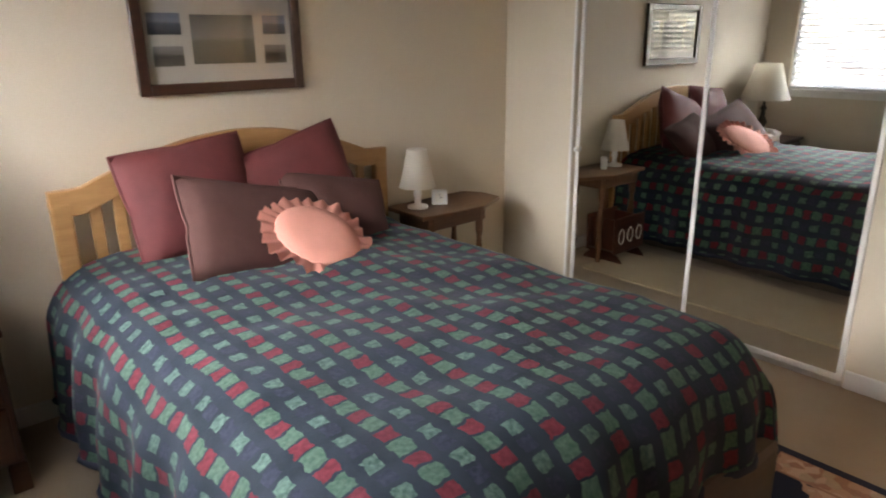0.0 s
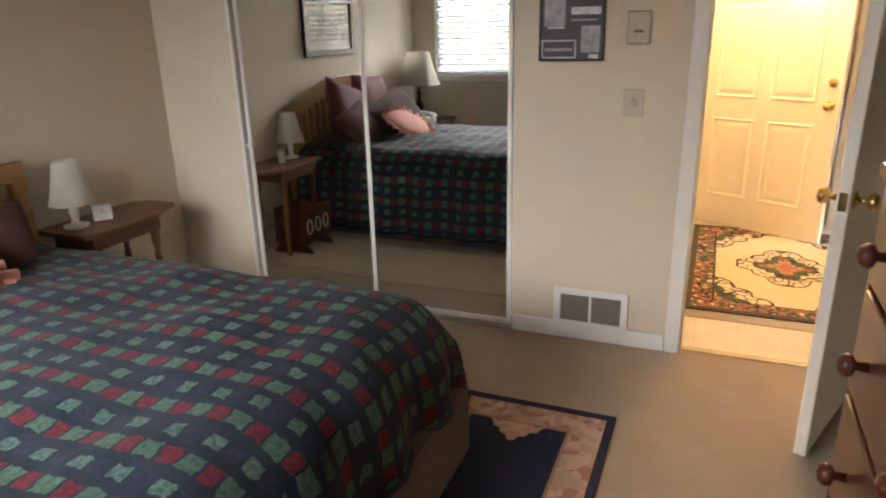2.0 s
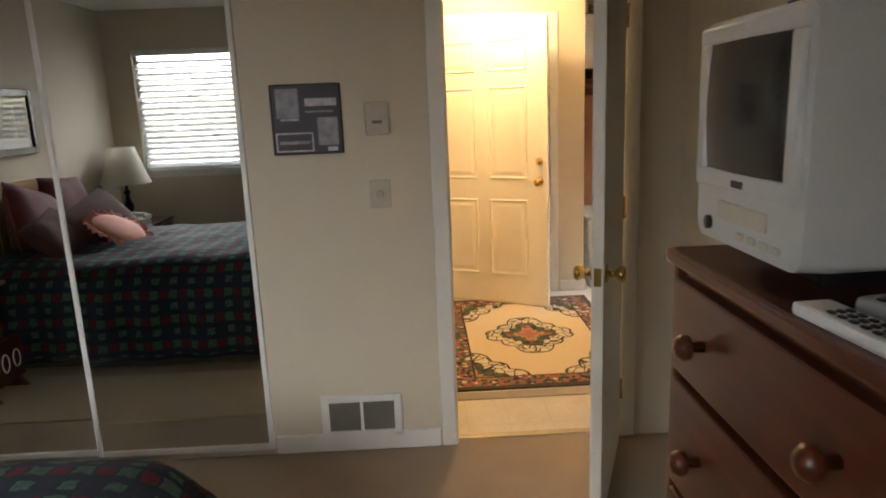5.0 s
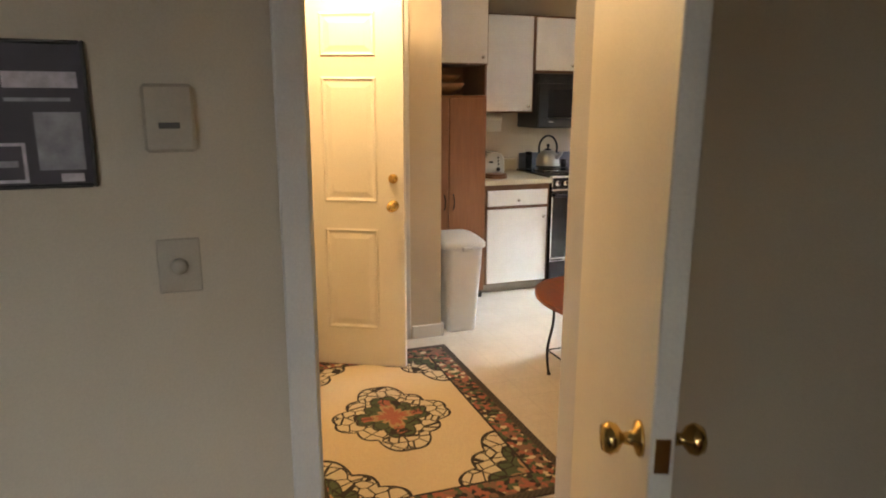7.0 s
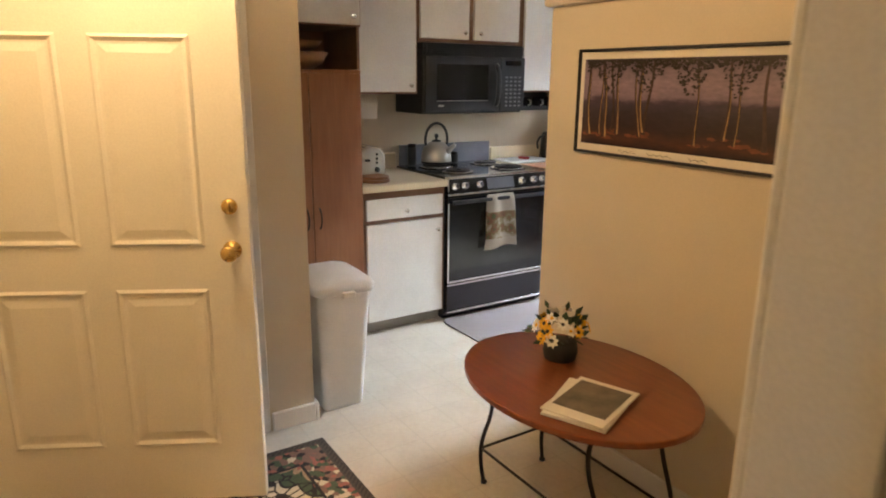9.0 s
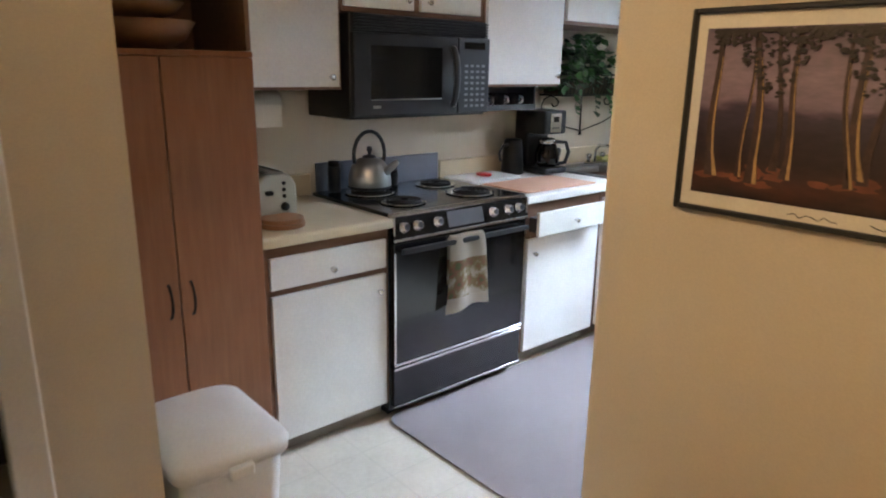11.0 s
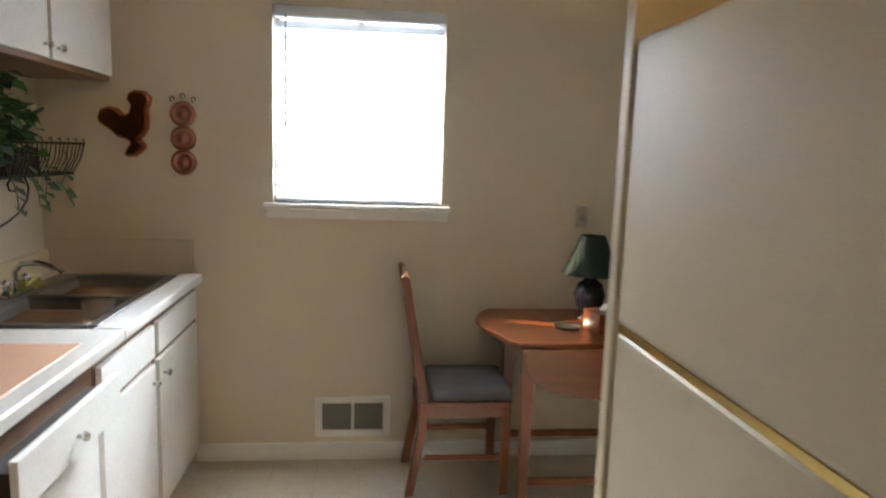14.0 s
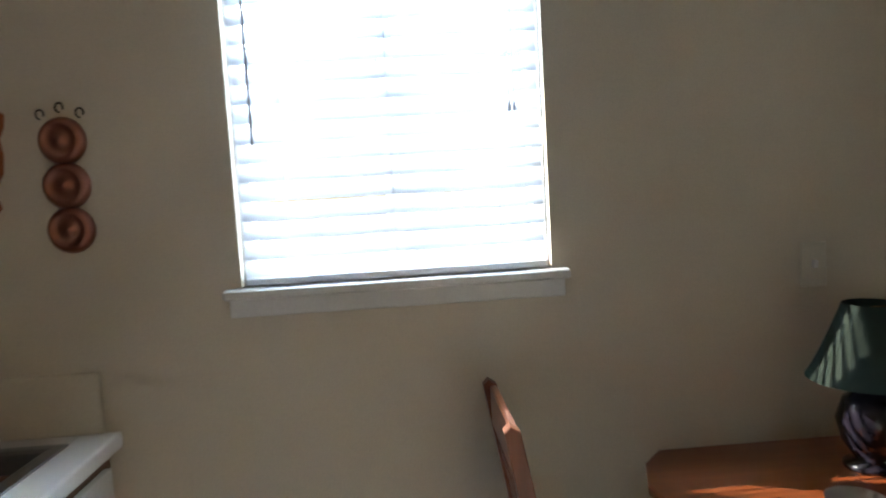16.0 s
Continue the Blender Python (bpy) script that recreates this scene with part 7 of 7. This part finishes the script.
def plant_basket():
    x0, x1, y0, y1, z = 6.455, 6.665, -4.56, -3.66, 1.335
    t = thing("wall_planter", "wrought-iron wall basket with scrolled brackets", "planter", (6.66, (y0 + y1) / 2, z))
    rims = (((x0, y0), (x0, y1), (x1, y1), (x1, y0)), z + 0.12), (((x0 + 0.03, y0 + 0.05), (x0 + 0.03, y1 - 0.05), (x1, y1 - 0.05), (x1, y0 + 0.05)), z)
    for pts, zz in rims:
        part("rim", tube([(*p, zz) for p in pts], 0.005, 6, closed=True), IRON, t)
    for i in range(26):
        f = i / 25
        y = y0 + (y1 - y0) * f
        yb = y0 + 0.05 + (y1 - y0 - 0.10) * f
        pts = [(x0 + 0.03, yb, z), (x0 + 0.006, (y + yb) / 2 + 0.008 * math.sin(i * 1.7), z + 0.06), (x0, y, z + 0.12)]
        if i % 2 == 0:
            pts += [(x0 - 0.004, y + 0.010, z + 0.14), (x0, y + 0.024, z + 0.135)]
        part("wire", tube(pts, 0.0022, 5), IRON, t)
    part("base_bar", box(x0 + 0.025, x1, y0 + 0.05, y1 - 0.05, z - 0.006, z + 0.002), IRON, t)
    ym = (y0 + y1) / 2
    part("post", tube([(x1 - 0.006, ym, z), (x1 - 0.006, ym, z - 0.25)], 0.005, 8), IRON, t)
    curl = ((0.03, -0.262), (0.0, -0.235), (0.14, -0.222), (0.32, -0.208), (0.56, -0.188), (0.78, -0.158), (0.93, -0.115), (0.98, -0.065), (0.92, -0.026), (0.79, -0.010), (0.66, -0.020), (0.58, -0.044), (0.61, -0.068), (0.70, -0.074), (0.75, -0.056))
    for s in (-1, 1):
        part("scroll", tube([(x1 - 0.010, ym + s * u * 0.40, z + v) for u, v in curl], 0.0042, 6), IRON, t, smooth=True)
    iv = thing("ivy", "trailing green ivy filling the wall basket", "plant", (6.60, ym + 0.2, z + 0.004))
    part("liner", box(x0 + 0.035, x1 - 0.008, y0 + 0.30, y1 - 0.06, z + 0.004, z + 0.10, 0.01), plain("moss_liner", (0.05, 0.035, 0.02), 0.95), iv, "dark moss liner")
    rnd = random.Random(11)
    leaves = [bmesh.new(), bmesh.new()]
    vines = bmesh.new()

    def leaf(p, d, up, s, b):
        side = d.cross(up).normalized()
        nrm = side.cross(d).normalized()
        ol = ((0, 0), (0.30, 0.46), (0.12, 0.62), (0.55, 0.50), (1.0, 0.0))
        top = [b.verts.new(p + d * s * u + side * s * w + nrm * s * 0.10 * w) for u, w in ol]
        bot = [b.verts.new(p + d * s * u - side * s * w + nrm * s * 0.10 * w) for u, w in ol[1:4]]
        b.faces.new((top[0], top[1], top[2], top[3], top[4]))
        b.faces.new((top[0], top[4], bot[2], bot[1], bot[0]))

    for i in range(430):
        u = rnd.random()
        y = ym + 0.02 + (y1 - ym - 0.02) * u + rnd.gauss(0, 0.03)
        h = 0.30 * math.sin(math.pi * min(1, max(0.05, u * 0.9 + 0.12))) ** 0.6
        p = Vector((rnd.uniform(x0 - 0.05, x1 - 0.03), y, z + 0.06 + h * rnd.random() ** 0.8))
        d = Vector((rnd.gauss(-0.6, 0.6), rnd.gauss(0, 0.7), rnd.gauss(-0.25, 0.6))).normalized()
        leaf(p, d, Vector((rnd.gauss(0, 0.3) - 0.4, rnd.gauss(0, 0.3), 1)).normalized(), rnd.uniform(0.035, 0.065), leaves[i % 2])
    for k in range(5):
        y = y0 + 0.16 + k * 0.15
        pts = [Vector((x0 + 0.02, y, z + 0.10))]
        for i in range(6):
            pts.append(pts[-1] + Vector((rnd.gauss(-0.006, 0.006), rnd.gauss(0, 0.02), -0.032)))
        tube(pts, 0.0018, 5, bm=vines)
        for p in pts[2:]:
            d = Vector((rnd.gauss(-0.4, 0.3), rnd.gauss(0, 0.6), -0.5)).normalized()
            leaf(p, d, Vector((-0.8, 0, 0.5)).normalized(), rnd.uniform(0.035, 0.055), leaves[k % 2])
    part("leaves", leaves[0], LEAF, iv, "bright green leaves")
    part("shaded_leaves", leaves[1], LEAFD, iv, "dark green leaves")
    part("vines", vines, LEAFD, iv)


plant_basket()


# window wall
def rooster():
    """A puffed hollow mold, its outline in hundredths of its size."""
    pts = [(0, 42), (5, 30), (20, 25), (37, 28), (49, 37), (57, 34), (61, 24), (54, 15), (57, 6), (69, 0), (88, 1), (100, 10), (98, 21), (93, 29), (95, 42), (93, 57), (86, 67), (78, 73), (86, 79), (88, 85), (80, 92), (69, 99), (53, 100), (46, 97), (51, 88), (58, 79), (54, 75), (36, 71), (24, 62), (15, 57), (2, 50)]
    b = bmesh.new()
    f = b.faces.new([b.verts.new((6.432 - u * 0.00225, -4.6585, 1.692 - w * 0.00288)) for u, w in pts])
    f.normal_update()
    if f.normal.y < 0:
        f.normal_flip()
    r = bmesh.ops.extrude_face_region(b, geom=[f])
    bmesh.ops.translate(b, vec=(0, 0.012, 0), verts=[v for v in r["geom"] if isinstance(v, bmesh.types.BMVert)])
    top = [g for g in r["geom"] if isinstance(g, bmesh.types.BMFace)]
    for th, dp in ((0.004, 0.012), (0.004, 0.007), (0.004, 0.004)):
        bmesh.ops.inset_region(b, faces=top, thickness=th, depth=dp, use_even_offset=True)
    bmesh.ops.recalc_face_normals(b, faces=b.faces[:])
    solo("rooster_mold", b, COPPER, "copper rooster-shaped jelly mold hung on the wall", "wall ornament", smooth=True)


rooster()
t = thing("copper_mold_rack", "three small round copper molds hung one under another", "wall ornament", (6.08, -4.65, 1.33))
for i in range(3):
    c = (6.080, -4.659, 1.388 + i * 0.104)
    part("mold", lathe([(0.052, 0), (0.056, 0.006), (0.050, 0.018), (0.040, 0.030), (0.036, 0.022), (0.020, 0.020), (0.010, 0.028), (0.0005, 0.030)], c, 28, axis=(0, 1, 0)), COPPER2, t, smooth=True)
for s in (-0.045, 0.0, 0.045):
    pts = [(6.08 + s + 0.009 * math.cos(a), -4.652, 1.655 + (0.018 if s == 0 else 0.004) + 0.011 * math.sin(a)) for a in np.linspace(-1.6, 3.6, 12)]
    part("hook", tube(pts, 0.0022, 6), IRON, t)
plate("y", -4.66, 4.235, 4.305, 1.13, 1.245, 1, "light_switch", "cream light switch plate on the kitchen wall", "light switch")


def wall_case():
    x0, x1, z0, z1, y = 3.69, 4.035, 1.222, 1.762, -4.66
    t = thing("display_case", "wooden wall case with a dark centre and mirrored sides", "wall ornament", ((x0 + x1) / 2, y, z0))
    for z in (z0, z1 - 0.018):
        part("shelf", box(x0 - 0.012, x1 + 0.012, y + 0.002, y + 0.075, z, z + 0.018, 0.004), CHERRY, t)
    for x in (x0, x1 - 0.018):
        part("side", box(x, x + 0.018, y + 0.002, y + 0.070, z0 + 0.018, z1 - 0.018, 0.003), CHERRYV, t)
    part("back", box(x0 + 0.018, x1 - 0.018, y + 0.002, y + 0.03, z0 + 0.018, z1 - 0.018), plain("case_dark", (0.016, 0.012, 0.010), 0.35), t, "dark brown panel")
    for x in (x0 + 0.019, x1 - 0.050):
        part("mirror_strip", box(x, x + 0.031, y + 0.031, y + 0.036, z0 + 0.019, z1 - 0.019), STEEL, t, "silvered strip")


wall_case()


def drop_leaf_table():
    z = 0.752
    t = thing("kitchen_table", "cherry drop-leaf table against the wall, front leaf folded down", "table", (4.3, -4.28, 0))
    ol = [(3.62, -4.62), (4.70, -4.62), (4.76, -4.55), (4.798, -4.43), (4.785, -4.28), (4.715, -4.075), (4.685, -4.03), (3.72, -4.03), (3.66, -4.09), (3.60, -4.33)]
    part("tabletop", prism(ol, z - 0.022, z, 0.006), CHERRY, t, "glossy cherry top")
    n = 24
    lf = [(4.680, z - 0.020)] + [(4.18 + 0.485 * math.cos(a), z - 0.03 - 0.20 * math.sin(a) ** 0.55) for a in np.linspace(0.02, math.pi - 0.02, n)] + [(3.70, z - 0.020)]
    part("drop_leaf", prism(lf, 4.003, 4.023, 0.004, m=FACE_Y), CHERRY, t, "hanging rounded leaf")
    part("apron", box(3.82, 4.62, -4.52, -4.07, z - 0.115, z - 0.022, 0.004), CHERRY, t)
    for x, y in ((4.645, -4.055), (4.62, -4.52), (3.83, -4.055), (3.83, -4.52)):
        b = bmesh.new()
        rows = []
        for f, w in ((0, 0.016), (0.55, 0.021), (0.9, 0.028), (1.0, 0.028)):
            zz = f * (z - 0.022)
            rows.append([b.verts.new((x + a * w, y + c * w, zz)) for a, c in ((-1, -1), (1, -1), (1, 1), (-1, 1))])
        for p, q in zip(rows, rows[1:]):
            for i in range(4):
                b.faces.new((p[i], p[(i + 1) % 4], q[(i + 1) % 4], q[i]))
        b.faces.new(rows[0][::-1])
        b.faces.new(rows[-1])
        part("leg", b, CHERRYV, t)
    for y in (-4.055, -4.52):
        part("stretcher", box(3.84, 4.62, y - 0.012, y + 0.012, 0.16, 0.19, 0.004), CHERRY, t)


drop_leaf_table()


def chair(at, turn):
    t = thing("dining_chair", "cherry dining chair with a slatted back and grey cushion", "chair", at, turn)
    W, D, S = 0.37, 0.40, 0.425
    part("seat", box(-W / 2, W / 2, -D / 2, D / 2, S - 0.025, S, 0.008, 2), CHERRY, t, local=True)
    for sx in (-1, 1):
        x = sx * (W / 2 - 0.022)
        part("front_leg", box(x - 0.018, x + 0.018, -D / 2 + 0.004, -D / 2 + 0.04, 0, S - 0.025, 0.004), CHERRYV, t, local=True)
        ol = [(D / 2 - 0.036 + 0.05, 0), (D / 2 + 0.05, 0), (D / 2, 0.30), (D / 2 + 0.002, 0.46), (D / 2 + 0.085, 0.955), (D / 2 + 0.072, 0.968), (D / 2 + 0.052, 0.955), (D / 2 - 0.036, 0.46), (D / 2 - 0.038, 0.30)]
        part("back_post", prism(ol, x - 0.017, x + 0.017, 0.004, m=FACE_X), CHERRYV, t, local=True)
        part("side_rail", box(x - 0.010, x + 0.010, -D / 2 + 0.04, D / 2 - 0.036, S - 0.075, S - 0.026, 0.003), CHERRY, t, local=True)
        part("stretcher", box(x - 0.008, x + 0.008, -D / 2 + 0.04, D / 2 - 0.03, 0.16, 0.185, 0.003), CHERRY, t, local=True)
    part("front_rail", box(-W / 2 + 0.04, W / 2 - 0.04, -D / 2 + 0.010, -D / 2 + 0.03, S - 0.075, S - 0.026, 0.003), CHERRY, t, local=True)
    part("back_rail", box(-W / 2 + 0.04, W / 2 - 0.04, D / 2 - 0.03, D / 2 - 0.010, S - 0.075, S - 0.026, 0.003), CHERRY, t, local=True)
    for z0, z1, y in ((0.86, 0.955, 0.062), (0.56, 0.60, 0.012)):
        b = box(-W / 2 + 0.038, W / 2 - 0.038, D / 2 + y - 0.010, D / 2 + y + 0.008, z0, z1, 0.004)
        part("back_rail", b, CHERRY, t, local=True)
    for i in range(5):
        x = -0.11 + i * 0.055
        ol = [(D / 2 + 0.005, 0.60), (D / 2 + 0.016, 0.60), (D / 2 + 0.066, 0.86), (D / 2 + 0.055, 0.86)]
        part("back_slat", prism(ol, x - 0.012, x + 0.012, m=FACE_X), CHERRYV, t, local=True)
    b = box(-W / 2 + 0.006, W / 2 - 0.006, -D / 2 - 0.004, D / 2 - 0.05, S, S + 0.052, 0.024, 4)
    part("cushion", b, GREYC, t, "grey tied seat cushion", True, True)


chair((4.848, -4.452, 0.0), -90)
table_lamp((4.285, -4.43, 0.752), 1.0, [(0.055, 0), (0.055, 0.01), (0.03, 0.02), (0.058, 0.06), (0.070, 0.11), (0.055, 0.16), (0.02, 0.185), (0.012, 0.21), (0.0004, 0.211)], plain("dark_ceramic", (0.02, 0.018, 0.03), 0.12, var=0.5, scale=12), 0.205, 0.17, 0.055, 0.13, SHADEG, "table lamp with a dark green shade and glossy flowered base")
t = thing("tissue_box", "brown wooden tissue box with a white tissue on the table", "tissue box", (4.275, -4.225, 0.7525), 12)
part("box_body", box(-0.075, 0.075, -0.065, 0.065, 0, 0.085, 0.005, 2), CHERRY, t, local=True)
b = bmesh.new()
rnd = random.Random(3)
g = []
for i in range(7):
    g.append([b.verts.new((-0.03 + 0.01 * i + rnd.gauss(0, 0.004), -0.02 + 0.01 * j + rnd.gauss(0, 0.004), 0.084 + 0.028 * math.sin(i / 6 * math.pi) * math.sin((j + 1) / 6 * math.pi) + rnd.random() * 0.006)) for j in range(5)])
for p, q in zip(g, g[1:]):
    for j in range(4):
        b.faces.new((p[j], p[j + 1], q[j + 1], q[j]))
part("tissue", b, PAPERW, t, "crumpled white tissue", True, True)
t = thing("key_tray", "small clear dish of odds and ends on the table", "tray", (4.43, -4.27, 0.7525))
part("dish", lathe([(0.05, 0), (0.06, 0.012), (0.057, 0.012), (0.048, 0.004), (0.0005, 0.004)], (4.43, -4.27, 0.7525), 22), STEEL, t, smooth=True)


def fridge():
    x1, y0, y1, z = 4.833, -2.712, -1.965, 1.662
    t = thing("refrigerator", "almond top-freezer refrigerator with long side handles", "refrigerator", (4.45, (y0 + y1) / 2, 0))
    part("cabinet_body", box(4.10, x1 - 0.062, y0 + 0.004, y1 - 0.004, 0.05, z - 0.004, 0.008, 2), FRIDGE, t)
    part("base_grille", box(4.14, x1 - 0.075, y0 + 0.01, y1 - 0.01, 0, 0.06), BLACKM, t)
    for z0, z1, nm in ((1.174, z, "freezer_door"), (0.075, 1.160, "fridge_door")):
        d = part(nm, box(x1 - 0.058, x1, y0, y1, z0, z1, 0.012, 3), FRIDGE, t)
        part("gasket", box(x1 - 0.0625, x1 - 0.057, y0 + 0.01, y1 - 0.01, z0 + 0.01, z1 - 0.01), GRILLE, d)
        h0, h1 = (z0 + 0.004, z1 - 0.02) if nm == "freezer_door" else (z1 - 0.90, z1 - 0.004)
        hb = box(x1 + 0.012, x1 + 0.026, y1 - 0.115, y1 - 0.083, h0, h1, 0.006, 2)
        for zz in (h0, h1 - 0.03):
            box(x1 - 0.001, x1 + 0.02, y1 - 0.115, y1 - 0.083, zz, zz + 0.03, 0.004, 1, hb)
        part("handle", hb, FRIDGE, d, "almond bar handle with chrome end")
        part("handle_trim", box(x1 + 0.001, x1 + 0.028, y1 - 0.117, y1 - 0.081, (h0 - 0.001) if nm == "freezer_door" else h1 - 0.012, h0 + 0.012 if nm == "freezer_door" else h1 + 0.001, 0.003), CHROME, d, "chrome end cap")
    part("door_strip", box(x1 - 0.05, x1 - 0.004, y0 + 0.002, y1 - 0.002, 1.1605, 1.1735), BRASS, t, "gold strip between the doors")
    part("label", box(x1 - 0.030, x1 - 0.012, y1, y1 + 0.0012, 1.535, 1.655), PAPERW, t, "white notice label")
    for i in range(6):
        part("label_line", box(x1 - 0.028, x1 - 0.014, y1 + 0.0012, y1 + 0.0018, 1.545 + i * 0.018, 1.5475 + i * 0.018), CREAMP, t)


fridge()
t = thing("wall_cabinet", "white cabinet surround with dark wood recess above the refrigerator", "cabinet", (4.3, -2.32, 0.0), group=G2)
part("body", box(3.98, 4.62, -2.715, -1.975, 1.725, 2.13, 0.003), WOODTRIM, t, "dark wood face")
part("end_panel", box(3.98, 4.838, -2.752, -2.716, 0.0, 2.13, 0.003), FRIDGE, t, "almond end panel")
part("top_trim", box(3.98, 4.800, -2.752, -1.975, 2.131, 2.15, 0.003), CABW, t)


# on top of the cabinets and on the refrigerator
t = thing("wooden_rack", "small brown wooden rack standing on the wall cabinet", "rack", (6.22, -1.33, 2.185))
for x in (6.14, 6.30):
    for y in (-1.43, -1.25):
        part("leg", box(x - 0.009, x + 0.009, y - 0.009, y + 0.009, 2.185, 2.30, 0.003), BOWLW, t)
    part("rail", box(x - 0.007, x + 0.007, -1.421, -1.259, 2.265, 2.285, 0.003), BOWLW, t)
part("shelf", box(6.13, 6.31, -1.44, -1.24, 2.225, 2.237, 0.003), BOWLW, t)
c = (6.50, -2.87, 2.13)
b = lathe([(0.045, 0), (0.075, 0.03), (0.085, 0.09), (0.06, 0.15), (0.035, 0.18), (0.045, 0.21), (0.040, 0.21), (0.030, 0.18), (0.0005, 0.17)], c, 28)
solo("vase", b, plain("dark_stoneware", (0.035, 0.028, 0.024), 0.3, var=0.3), "dark glazed stoneware vase standing on the wall cabinets", "vase", smooth=True)


def handle_towel():
    x, y0, y1, top = 4.878, -2.105, -1.985, 0.735
    b = bmesh.new()
    rows = []
    for k in range(10):
        z = top - 0.33 * k / 9
        rows.append([b.verts.new((x + 0.006 + 0.010 * math.sin(i * 1.1 + k * 0.2) + 0.012 * math.sin(math.pi * k / 9), y0 + (y1 - y0) * i / 8, z)) for i in range(9)])
    for p, q in zip(rows, rows[1:]):
        for i in range(8):
            b.faces.new((p[i], p[i + 1], q[i + 1], q[i]))
    bmesh.ops.solidify(b, geom=b.faces[:], thickness=0.006)
    m, nt, bs = nodes("navy_check_cloth")
    ch = nt.nodes.new("ShaderNodeTexChecker")
    ch.inputs["Scale"].default_value = 80
    ch.inputs["Color1"].default_value, ch.inputs["Color2"].default_value = (0.014, 0.018, 0.035, 1), (0.055, 0.065, 0.10, 1)
    nt.links.new(coords(nt), ch.inputs["Vector"])
    nt.links.new(ch.outputs[0], bs.inputs["Base Color"])
    bs.inputs["Roughness"].default_value = 0.95
    bumped(nt, bs, noise_tex(nt, coords(nt), 300, 2.0), 0.3)
    solo("hand_towel", b, m, "navy checked hand towel hung on the refrigerator handle", "towel", smooth=True)


handle_towel()
